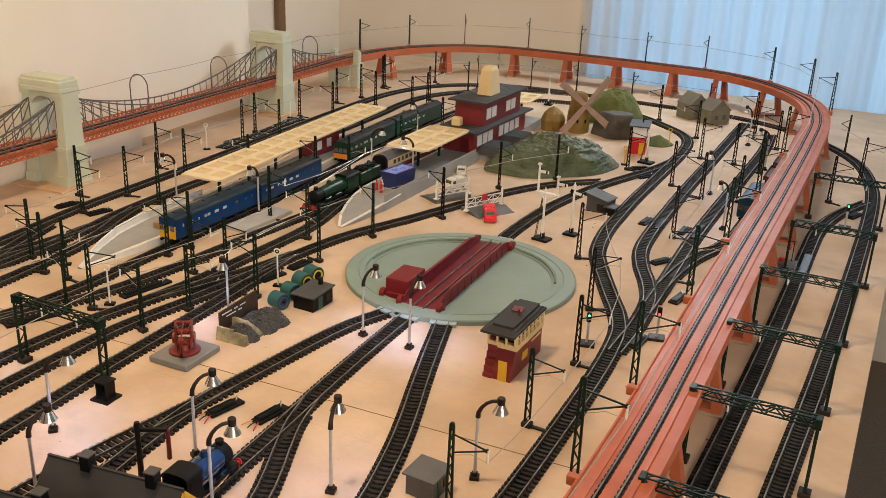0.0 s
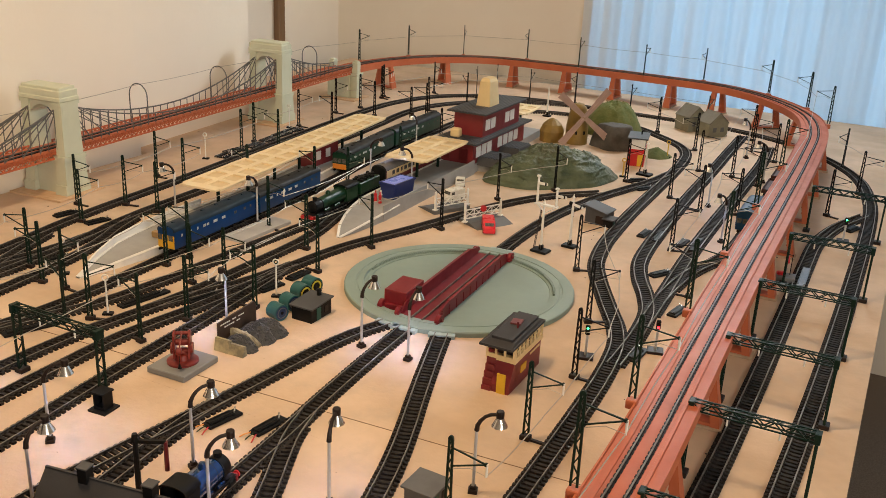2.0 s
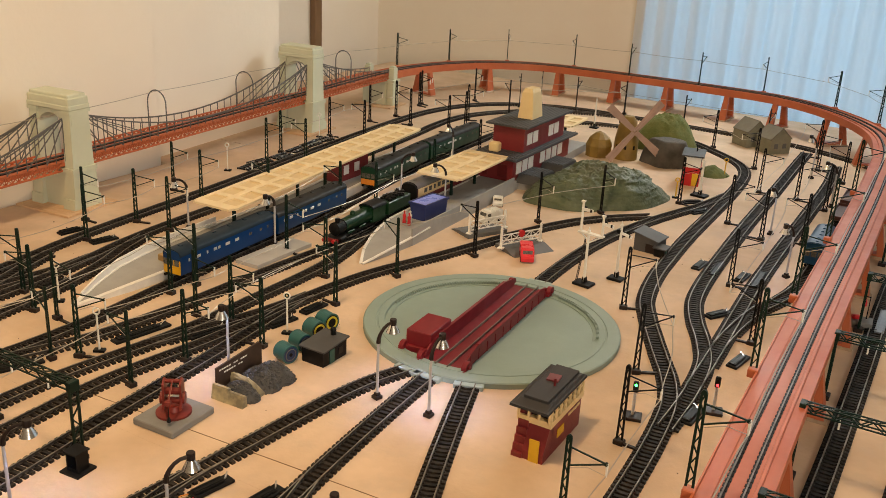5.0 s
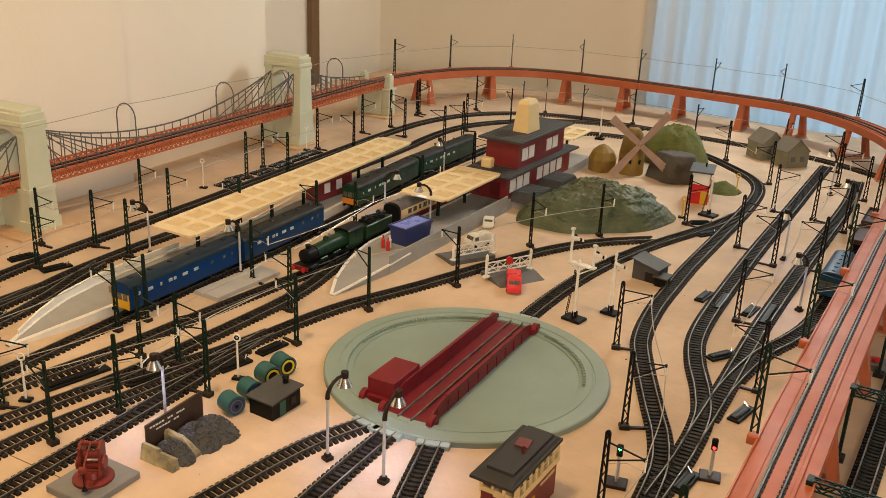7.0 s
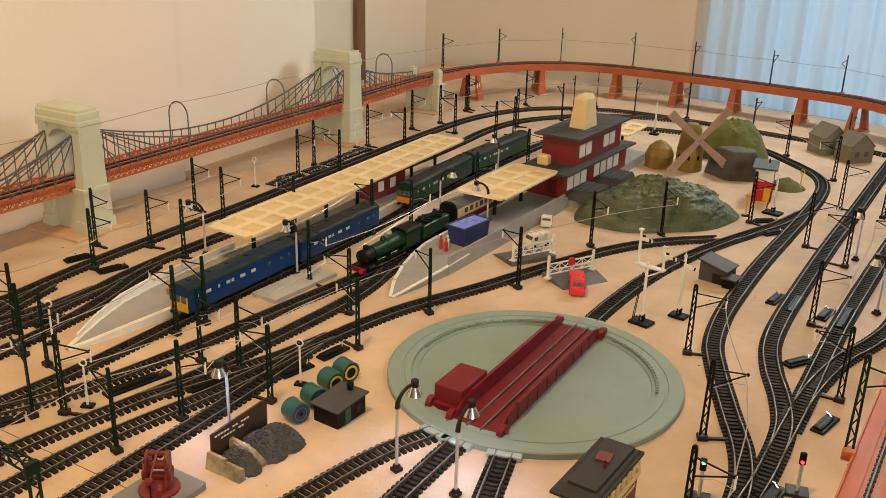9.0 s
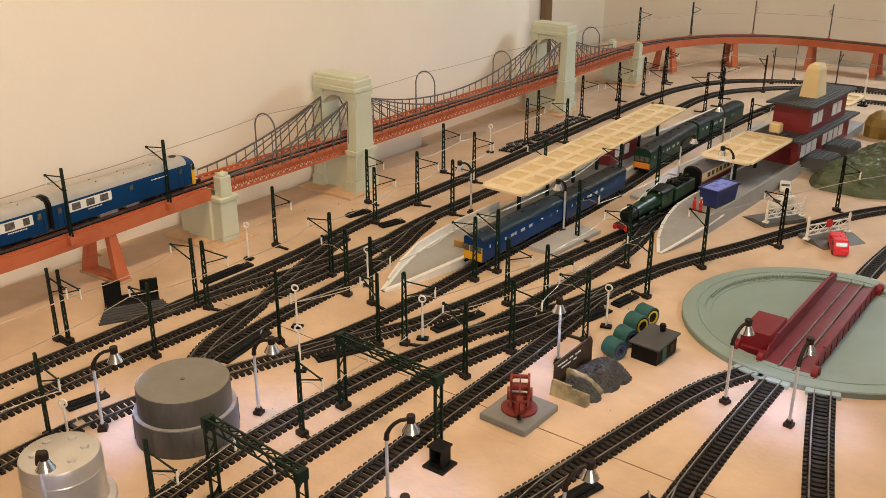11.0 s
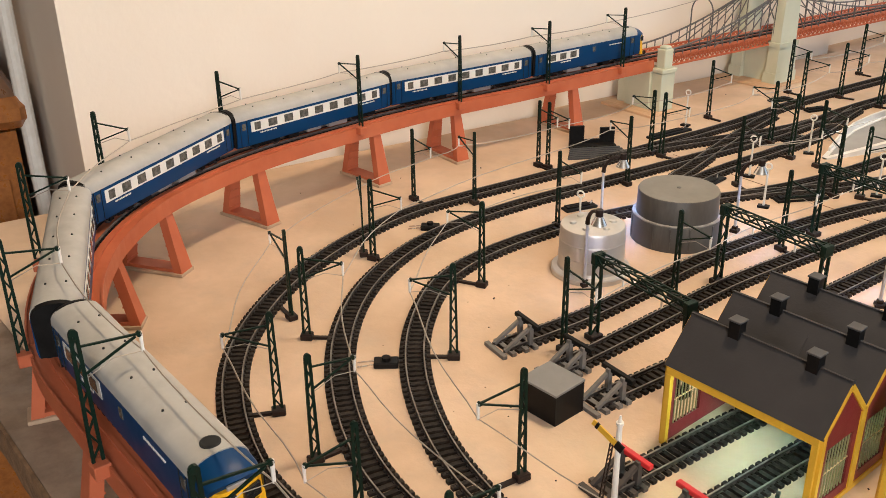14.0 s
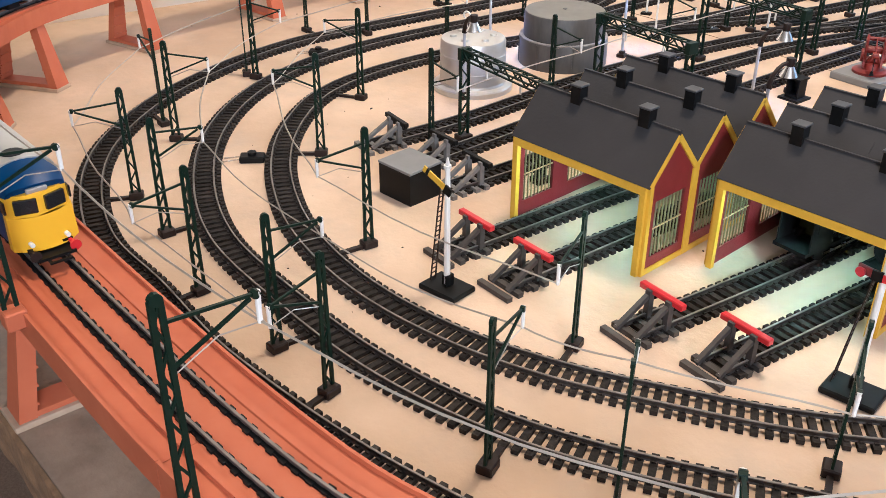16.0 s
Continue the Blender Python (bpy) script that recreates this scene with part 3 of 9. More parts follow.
for y in (0.0, 0.72):
    c = bpt(y, 0, 0)
    ang = math.degrees(math.atan2(bdir.y, bdir.x)) - 90
    m = pose(c.x, c.y, 0, 0, 0, ang)
    tw = part("tower", bmesh.new(), STONE_GREEN, bridge, "pale green plastic bridge tower with an arched portal", m=m)
    me = tw.data
    bm = bmesh.new()
    for s in (-1, 1):
        lg = bmesh.new()
        # leg: tapering pillar with plinth, string courses and cornice
        for z0, z1, w0, w1, d0, d1 in ((0.004, 0.022, 0.027, 0.026, 0.062, 0.060), (0.022, 0.068, 0.024, 0.022, 0.054, 0.050), (0.068, 0.076, 0.026, 0.026, 0.054, 0.054),
                                       (0.076, 0.170, 0.020, 0.0185, 0.046, 0.041), (0.170, 0.176, 0.022, 0.022, 0.046, 0.046)):
            cx = s * 0.0385
            va = [lg.verts.new((cx + a * w0 / 2, b * d0 / 2, z0)) for a, b in ((-1, -1), (1, -1), (1, 1), (-1, 1))]
            vb = [lg.verts.new((cx + a * w1 / 2, b * d1 / 2, z1)) for a, b in ((-1, -1), (1, -1), (1, 1), (-1, 1))]
            lg.faces.new(va), lg.faces.new(vb)
            for k in range(4):
                lg.faces.new((va[k], va[(k + 1) % 4], vb[(k + 1) % 4], vb[k]))
        part("leg", lg, STONE_GREEN, tw)
    # lintel with a round arch beneath
    arch = [(-0.0485, 0.176), (-0.0485, 0.150), (-0.029, 0.150)] + [(-0.029 * math.cos(math.pi * k / 12), 0.146 + 0.022 * math.sin(math.pi * k / 12)) for k in range(1, 12)] + [(0.029, 0.150), (0.0485, 0.150), (0.0485, 0.176)]
    va = [bm.verts.new((x, -0.018, z)) for x, z in arch]
    vb = [bm.verts.new((x, 0.018, z)) for x, z in arch]
    nn = len(arch)
    bm.faces.new(va), bm.faces.new(vb)
    for k in range(nn):
        bm.faces.new((va[k], va[(k + 1) % nn], vb[(k + 1) % nn], vb[k]))
    for z, w_, d_, h_ in ((0.1805, 0.0995, 0.0475, 0.009), (0.1905, 0.097, 0.0450, 0.013), (TOWER_TOP + 0.002, 0.091, 0.040, 0.007)):
        cn = bmesh.new()
        box(cn, 0, 0, z, w_, d_, h_, bevel=0.0015)
        part("cornice", cn, STONE_GREEN, tw)
    # solid lower portal under the deck
    cn = bmesh.new()
    box(cn, 0, 0, 0.036, 0.052, 0.040, 0.064)
    part("lower_wall", cn, STONE_GREEN, tw)
    bmesh.ops.recalc_face_normals(bm, faces=bm.faces)
    bm.to_mesh(me)
    bm.free()
    bm = bmesh.new()
    box(bm, 0.0, 0, 0.002, 0.125, 0.115, 0.004, bevel=0.0006)
    part("plinth", bm, WOOD_PALE, bridge, "pale wooden packing board", m=m)
for y in (-0.308, 1.098):
    c = bpt(y, 0, 0)
    m = pose(c.x, c.y, 0, 0, 0, ang)
    bm = bmesh.new()
    box(bm, 0, 0, 0.036, 0.055, 0.040, 0.064, bevel=0.001)
    ep = part("end_pier", bm, STONE_GREEN, bridge, "pale green bridge end pier", m=m)
    for s in (-1, 1):
        bm = bmesh.new()
        box(bm, s * 0.038, 0, 0.035, 0.021, 0.032, 0.062, bevel=0.001)
        box(bm, s * 0.038, 0, 0.0705, 0.027, 0.036, 0.007, bevel=0.0012)
        box(bm, s * 0.038, 0, 0.089, 0.018, 0.020, 0.032, bevel=0.0015)
        box(bm, s * 0.038, 0, 0.107, 0.014, 0.015, 0.005, bevel=0.0015)
        part("pillar", bm, STONE_GREEN, ep)
    bm = bmesh.new()
    box(bm, 0.0, 0, 0.002, 0.115, 0.090, 0.004, bevel=0.0006)
    part("plinth", bm, WOOD_PALE, bridge, "pale wooden packing board", m=m)


def cable_z(y):
    if y < 0.0:
        f = (y + 0.308) / 0.308
        return 0.098 + 0.072 * f**1.7
    if y > 0.72:
        f = (1.098 - y) / 0.378
        return 0.098 + 0.072 * f**1.7
    f = (y - 0.36) / 0.36
    return 0.102 + 0.068 * f * f


for s in (-1, 1):
    for y0, y1, n in ((-0.298, -0.022, 14), (0.022, 0.698, 30), (0.742, 1.088, 16)):
        ys = [y0 + (y1 - y0) * k / n for k in range(n + 1)]
        bm = bmesh.new()
        sweep(bm, [bpt(a, s * 0.031, cable_z(a)) for a in ys], [(-0.0012, -0.0012), (0.0012, -0.0012), (0.0012, 0.0012), (-0.0012, 0.0012)])
        part("main_cable", bm, GREY_CABLE, bridge)
        for k, a in enumerate(ys):
            bm = bmesh.new()
            bar(bm, bpt(a, s * 0.031, DECK + 0.003), bpt(a, s * 0.031, cable_z(a)), 0.0013)
            part("hanger", bm, GREY_CABLE, bridge)
            if k % 2 == 0:
                near = 0.0 if abs(a) < abs(a - 0.72) else 0.72
                if abs(a - near) < 0.22 and abs(a - near) > 0.03:
                    b = near + (a - near) * 0.25
                    bm = bmesh.new()
                    bar(bm, bpt(a, s * 0.0305, DECK + 0.004), bpt(b, s * 0.0305, cable_z(b) - 0.002), 0.0015)
                    part("stay", bm, GREY_CABLE, bridge)


def hoop(y):
    th = thing("wire_hoop", "grey hoop arched over the bridge track to carry the wire", "hoop", "hoops on the bridge")
    bm = bmesh.new()
    prev = None
    c = bpt(y, 0, 0)
    for k in range(17):
        a = math.pi * k / 16
        o, z = 0.023 * math.cos(a), DECK + (0.058 + 0.025 * math.sin(a))
        p = bpt(y, o, z)
        if prev:
            cyl(bm, prev, p, 0.0013, n=6)
        prev = p
    for s in (-1, 1):
        cyl(bm, bpt(y, s * 0.023, DECK), bpt(y, s * 0.023, DECK + 0.059), 0.0013, n=6)
    part("arch", bm, GREY_CABLE, th)


for y in (-0.182, 0.235, 0.505, 0.91):
    hoop(y)

# ---- turntable ----
tt = thing("turntable", "grey-green plastic locomotive turntable with a maroon swing bridge", "turntable", m=pose(0.002, -0.0035, 0) @ Matrix.Diagonal((1, 1, 0.75, 1)))
bm = bmesh.new()
lathe(bm, [(0.1728, 0.0), (0.1728, 0.0085), (0.1712, 0.0100), (0.1555, 0.0100), (0.1550, 0.0086), (0.1525, 0.0086), (0.1520, 0.0096), (0.1445, 0.0096), (0.1440, 0.0048), (0.137, 0.0048), (0.1365, 0.0030), (0.0, 0.0030)], 96)
part("well", bm, TT_GREEN, tt, smooth=True)
for first, last in ((18, 76), (108, 190)):
    bm = bmesh.new()
    for k in range(int(first / 1.6), int(last / 1.6)):
        a = radians(1.6 * k)
        box(bm, 0.1426 * math.cos(a), 0.1426 * math.sin(a), 0.0068, 0.0034, 0.0018, 0.0050, math.degrees(a))
    part("rack", bm, TT_GREEN, tt, "toothed rim inside the well")
TT_PALE = material("turntable_pale_lug", (0.34, 0.44, 0.42), 0.5, scale=60, amount=0.4)
for k, a in enumerate((-97.5, -88.2, -71.0, 93.2)):
    th_m = pose(0.158 * math.cos(radians(a)), 0.158 * math.sin(radians(a)), 0.0035, 0, 0, a)
    bm = bmesh.new()
    box(bm, 0.008, 0, 0.0, 0.030, 0.036, 0.0075, bevel=0.0008)
    part("track_lug", bm, TT_PALE, tt, m=th_m)
BR = 93.2
mb = pose(0, 0, 0, 0, 0, BR)
tb = part("swing_bridge", bmesh.new(), TT_RED, tt, "maroon plastic swing bridge with side girders", m=mb)
bm = bmesh.new()
box(bm, 0, 0, 0.0058, 0.284, 0.054, 0.0030)
for s in (-1, 1):
    prof = [(-0.141, 0.004), (0.141, 0.004), (0.140, 0.0145), (0.128, 0.0250), (0.104, 0.0310), (-0.104, 0.0310), (-0.128, 0.0250), (-0.140, 0.0145)]
    va = [bm.verts.new((x, s * 0.0262, z)) for x, z in prof]
    vb = [bm.verts.new((x, s * 0.0280, z)) for x, z in prof]
    bm.faces.new(va), bm.faces.new(vb)
    for k in range(len(prof)):
        bm.faces.new((va[k], va[(k + 1) % 8], vb[(k + 1) % 8], vb[k]))
    box(bm, 0, s * 0.0272, 0.0316, 0.206, 0.0042, 0.0014)
    for k in range(11):
        box(bm, -0.125 + 0.025 * k, s * 0.0284, 0.0135, 0.0012, 0.0010, 0.019)
bmesh.ops.recalc_face_normals(bm, faces=bm.faces)
bm.to_mesh(tb.data)
bm.free()
for s in (-1, 1):
    bm = bmesh.new()
    box(bm, 0, s * 0.0083, 0.0098, 0.296, 0.0014, 0.0044)
    part("bridge_rail", bm, RAIL_HEAD, tb)
bm = bmesh.new()
box(bm, -0.0960, 0.0450, 0.0225, 0.058, 0.0345, 0.037, bevel=0.0008)
box(bm, -0.1240, 0.0450, 0.0090, 0.012, 0.030, 0.012, bevel=0.0006)
part("motor_house", bm, TT_RED, tb, "maroon motor housing")
for ex, sy in ((-0.1395, -0.0272), (0.1395, -0.0272), (-0.1395, 0.0272), (0.1395, 0.0272), (-0.1280, 0.0600)):
    d = 1 if sy > 0 else -1
    bm = bmesh.new()
    cyl(bm, (ex, sy, 0.0125), (ex, sy + d * 0.0065, 0.0125), 0.0092, n=24)
    cyl(bm, (ex, sy + d * 0.0065, 0.0125), (ex, sy + d * 0.0080, 0.0125), 0.0030, n=12)
    box(bm, ex, sy + d * 0.0030, 0.0070, 0.020, 0.0058, 0.0050, bevel=0.0006)
    part("wheel_housing", bm, TT_RED, tb, "round maroon wheel housing")

# ---- overhead masts ----
MAST_H = 0.093
REACH = 0.038


def lattice_post(bm, h, w0, w1, bars=9, y=0.0):
    for s in (-1, 1):
        bar(bm, (s * w0, y, 0.004), (s * w1, y, h), 0.0015, 0.0022)
    for k in range(bars):
        z0 = 0.006 + (h - 0.006) * k / bars
        z1 = 0.006 + (h - 0.006) * (k + 1) / bars
        f0, f1 = z0 / h, z1 / h
        a, b = w0 + (w1 - w0) * f0, w0 + (w1 - w0) * f1
        s = 1 if k % 2 else -1
        bar(bm, (s * a, y, z0), (-s * b, y, z1), 0.0010, 0.0012)
    cyl(bm, (0, y - 0.0011, h), (0, y + 0.0011, h), w1 + 0.0008, n=10)


def build_mast(post_mat, on_viaduct=False, m=None):
    """Post along z, bracket out along +x to stand over the rails."""
    lab = "dark green lattice overhead-line mast with a bracket arm" if post_mat is GREEN_DARK else "black lattice overhead-line mast with a bracket arm"
    th = thing("catenary_mast", "dark green overhead-line mast clipped to the viaduct's side" if on_viaduct else lab, "mast", "overhead line masts", m=m)
    bm = bmesh.new()
    lattice_post(bm, MAST_H, 0.0030, 0.0017)
    part("post", bm, post_mat, th)
    bm = bmesh.new()
    if on_viaduct:
        box(bm, 0.0005, 0, -0.002, 0.011, 0.011, 0.010, bevel=0.0008)
        part("foot", bm, SALMON, th, "terracotta clip foot")
    else:
        box(bm, 0, 0, 0.0030, 0.0115, 0.0095, 0.0060, bevel=0.0008)
        box(bm, 0.014, 0, 0.0016, 0.022, 0.0036, 0.0026)
        part("foot", bm, BROWN_BLACK, th, "black foot with a clip to the sleepers")
    bm = bmesh.new()
    bar(bm, (0.001, 0, 0.0835), (REACH, 0, 0.0790), 0.0013)
    bar(bm, (0.001, 0, 0.0640), (REACH - 0.003, 0, 0.0780), 0.0013)
    cyl(bm, (REACH - 0.001, -0.0012, 0.0790), (REACH - 0.001, 0.0012, 0.0790), 0.0018, n=8)
    part("bracket", bm, post_mat, th)
    bm = bmesh.new()
    cyl(bm, (0.002, 0, 0.0615), (REACH * 0.55, 0, 0.0690), 0.00035, n=4)
    cyl(bm, (REACH * 0.55, 0, 0.0690), (REACH - 0.001, 0, 0.0670), 0.00035, n=4)
    part("registration_arm", bm, WIRE, th)
    bm = bmesh.new()
    cyl(bm, (REACH, 0, 0.0665), (REACH, 0, 0.0800), 0.0010, 0.0013, n=8)
    part("insulator", bm, WHITE, th, "white dropper insulator")
    return th


MASTS = [  # x, y of the foot on the board, reach
    (-0.722, -0.272), (-0.676, -0.105), (-0.768, 0.172), (-0.794, 0.515), (-0.805, 0.706), (-0.822, 0.898), (-0.806, 0.995), (-0.755, -0.042), (-0.688, 0.163), (-0.770, 0.440), (-0.725, 0.735), (-0.838, 1.174), (-0.830, 1.150), (-0.720, 0.930), (-0.688, -0.640), (-0.674, -0.634), (-0.618, -0.793),
    (-0.640, -0.474), (-0.622, -0.470), (-0.562, -0.588), (-0.577, -0.294), (-0.673, -0.85), (-0.683, 0.004), (-0.608, 0.006), (-0.560, 0.20), (-0.705, 0.49),
    (-0.481, -0.470), (-0.514, -0.325), (-0.471, -0.323), (-0.384, -0.400), (-0.363, -0.377), (-0.259, -0.391), (-0.253, -0.312), (-0.312, -0.585),
    (-0.449, 0.265), (-0.395, 0.05), (-0.395, 0.30), (-0.405, 0.52), (-0.42, 0.74), (-0.336, -0.210), (-0.284, -0.198), (-0.415, -0.178), (-0.409, -0.135), (-0.280, 0.0), (-0.208, -0.072), (-0.204, -0.230), (-0.196, 0.066), (-0.143, 0.214),
    (-0.134, 0.437), (-0.062, 0.561), (0.040, 0.72), (0.129, 0.163), (0.211, -0.017), (0.251, -0.183), (0.254, -0.345), (0.248, -0.52), (0.235, 0.345), (0.312, 0.154),
    (0.152, 0.906), (0.099, 1.097), (0.152, 0.655), (0.225, 0.60), (0.228, 0.90), (0.222, 1.18), (0.292, 0.62), (0.290, 0.86), (0.288, 1.10),
    (0.434, 1.151), (0.486, 0.93), (0.446, 0.723), (-0.640, 1.085), (-0.748, 1.322), (-0.613, 1.338), (-0.588, 1.222), (-0.585, 1.422), (-0.468, 1.404), (-0.600, 1.00), (-0.605, 0.924), (-0.343, 1.455), (-0.15, 1.37), (-0.032, 1.235), (0.07, 1.345), (0.20, 1.30),
    (-0.502, -0.751), (-0.420, -0.914), (-0.294, -0.765), (-0.270, -0.925), (-0.463, -1.109), (-0.419, -1.112), (-0.318, -1.182), (-0.243, -1.183), (-0.314, -1.015), (-0.143, -1.064), (-0.150, -1.192),
    (-0.556, -0.982), (-0.541, -0.978), (0.040, -1.022), (0.099, -1.132), (-0.003, -1.171), (-0.060, -1.177), (0.16, -1.10), (0.20, -0.985), (0.30, -0.99),
]
TURN_TO = {(-0.676, -0.105): (-0.62, -0.09), (-0.688, 0.163): (-0.63, 0.175), (-0.683, 0.004): (-0.63, 0.02), (-0.608, 0.006): (-0.55, 0.02), (-0.622, -0.470): (-0.588, -0.46), (-0.640, -0.474): (-0.68, -0.48),
           (-0.640, 1.085): (-0.60, 1.10), (-0.770, 0.440): (-0.73, 0.45), (-0.556, -0.982): (-0.60, -0.965), (-0.541, -0.978): (-0.52, -0.965), (-0.463, -1.109): (-0.51, -1.11), (-0.419, -1.112): (-0.40, -1.085), (-0.318, -1.182): (-0.33, -1.215),
           (-0.243, -1.183): (-0.245, -1.15), (-0.363, -0.377): (-0.325, -0.36), (-0.384, -0.400): (-0.425, -0.39)}
proto = {GREEN_DARK: build_mast(GREEN_DARK), BLACK: build_mast(BLACK)}
used = set()
mast_tips = []
for k, (x, y) in enumerate(MASTS):
    q = np.array(TURN_TO.get((x, y), nearest_track(x, y)))
    ang = math.degrees(math.atan2(q[1] - y, q[0] - x))
    mat = BLACK if (x > -0.15 and y > -0.2) or y > 0.7 else GREEN_DARK
    m = pose(x, y, 0, 0, 0, ang)
    if mat in used:
        copy_thing(proto[mat], m)
    else:
        proto[mat].matrix_basis = m
        used.add(mat)
    mast_tips.append((x + REACH * math.cos(radians(ang)), y + REACH * math.sin(radians(ang))))

vproto = None
via_tips = []
VMASTS = [(-0.762, -0.400, 1), (-0.759, -0.561, 1), (-0.754, -0.722, 1), (-0.734, -0.890, 1), (-0.785, -1.072, 0), (-0.668, -1.226, 0), (-0.543, -1.325, 0), (-0.372, -1.357, 0), (-0.204, -1.340, 0), (-0.05, -1.32, 0), (0.13, -1.29, 0),
          (0.31, -1.21, 0), (0.36, -0.80, 1), (0.376, -0.535, 1), (0.372, -0.36, 1), (0.376, -0.09, 1), (0.374, 0.15, 1), (0.372, 0.42, 1), (0.36, 0.72, 1), (0.398, 1.209, 0), (0.318, 1.40, 0), (0.197, 1.545, 0), (-0.007, 1.635, 0), (-0.184, 1.60, 1), (-0.378, 1.60, 1),
          (-0.579, 1.645, 0), (-0.778, 1.565, 0), (-0.905, 1.42, 0), (-0.965, 1.235, 0)]
for x, y, inner in VMASTS:
    p, t = along(y, x)
    side = np.array((t[1], -t[0]))
    if np.dot(side, np.array((x, y)) - p) < 0:
        side = -side
    e = p + side * 0.0335
    ang = math.degrees(math.atan2(-side[1], -side[0]))
    m = pose(e[0], e[1], DECK, 0, 0, ang)
    if vproto is None:
        vproto = build_mast(GREEN_DARK, True, m)
    else:
        copy_thing(vproto, m)
    via_tips.append((*(e - side * REACH), DECK + 0.0672))


def overhead_wire(tips, closed=False, line=None):
    """Strands from tip to tip; with a line given, each strand bows half of the way towards it."""
    th = thing("overhead_wire", "thin tarnished overhead wire strung between the masts", "wire", "overhead wires")
    bm = bmesh.new()
    seq = list(zip(tips, tips[1:] + tips[:1])) if closed else list(zip(tips, tips[1:]))
    for a, b in seq:
        a, b = Vector(a), Vector(b)
        prev = a
        n = 8
        for k in range(1, n + 1):
            f = k / n
            p = a.lerp(b, f) - Vector((0, 0, 0.010 * (b - a).length * 4 * f * (1 - f)))
            if line is not None and k < n and (b - a).length < 0.45:
                q = line[int(np.argmin(((line - np.array((p.x, p.y)))**2).sum(1)))]
                pull = 0.55 * min(1.0, 4 * f * (1 - f))
                p.x, p.y = p.x + (q[0] - p.x) * pull, p.y + (q[1] - p.y) * pull
            cyl(bm, prev, p, 0.00062, n=4, caps=False)
            prev = p
    part("strand", bm, WIRE, th)


hoops = [tuple(bpt(y, 0, DECK + 0.081)) for y in (0.91, 0.505, 0.235, -0.182)]
overhead_wire(via_tips + hoops, True, VR)
# each running line's wire links the tips that hang over it, in order along the line
for key in ("outer", "second", "inner", "loop", "platform", "steam", "middle", "crossing", "yard", "siding_a", "siding_b", "siding_c"):
    closed, R = SAMPLES[key]
    hang = []
    for tx, ty in mast_tips:
        d = ((R - np.array((tx, ty)))**2).sum(1)
        k = int(np.argmin(d))
        if d[k] < 0.030**2:
            hang.append((k, (tx, ty, 0.0672)))
    hang.sort()
    pts = [p for _, p in hang]
    pts = [p for i, p in enumerate(pts) if i == 0 or (Vector(p) - Vector(pts[i - 1])).length > 0.03]
    spans = [[]]
    for p in pts:
        if spans[-1] and (Vector(p) - Vector(spans[-1][-1])).length > 0.42:
            spans.append([])
        spans[-1].append(p)
    for span in spans:
        if len(span) > 1:
            overhead_wire(span, line=R)


def gantry(xa, xb, y, name="track_gantry"):
    th = thing(name, "dark green lattice gantry spanning two tracks", "gantry", "lattice gantries")
    h = 0.082
    for x in (xa, xb):
        bm = bmesh.new()
        for s in (-1, 1):
            bar(bm, (x, y + s * 0.0045, 0.003), (x, y + s * 0.0045, h), 0.0032, 0.0016)
        for k in range(7):
            z0, z1 = 0.004 + (h - 0.004) * k / 7, 0.004 + (h - 0.004) * (k + 1) / 7
            s = 1 if k % 2 else -1
            bar(bm, (x, y + s * 0.0045, z0), (x, y - s * 0.0045, z1), 0.0012, 0.0012)
        part("leg", bm, GREEN_DARK, th)
        bm = bmesh.new()
        box(bm, x, y, 0.003, 0.012, 0.014, 0.006, bevel=0.0008)
        part("foot", bm, BROWN_BLACK, th)
        bm = bmesh.new()
        box(bm, x, y, h + 0.001, 0.006, 0.012, 0.011, bevel=0.0005)
        part("corner_plate", bm, GREEN_DARK, th)
    bm = bmesh.new()
    for s in (-1, 1):
        for z in (h - 0.003, h + 0.006):
            bar(bm, (xa, y + s * 0.0035, z), (xb, y + s * 0.0035, z), 0.0014, 0.0014)
        n = int(abs(xb - xa) / 0.010)
        for k in range(n):
            a, b = xa + (xb - xa) * k / n, xa + (xb - xa) * (k + 1) / n
            z0, z1 = (h - 0.003, h + 0.006) if k % 2 else (h + 0.006, h - 0.003)
            bar(bm, (a, y + s * 0.0035, z0), (b, y + s * 0.0035, z1), 0.0010, 0.0012)
            if s > 0:
                bar(bm, (a, y - 0.0035, h + 0.006), (b, y + 0.0035, h + 0.006), 0.0009, 0.0009)
    part("truss", bm, GREEN_DARK, th)
    for x in (xa + (xb - xa) * 0.3, xa + (xb - xa) * 0.72):
        bm = bmesh.new()
        cyl(bm, (x, y, h - 0.013), (x, y, h - 0.003), 0.0010, n=8)
        part("insulator", bm, WHITE, th)
    return th


for xa, xb, y in ((0.419, 0.539, -0.50), (0.419, 0.539, -0.322), (0.419, 0.538, -0.142), (0.421, 0.538, 0.058), (0.428, 0.546, 0.29), (0.424, 0.546, 0.60),
                  (-0.318, -0.186, -0.522), (-0.292, -0.172, -0.705), (-0.273, -0.160, -0.887)):
    gantry(xa, xb, y)

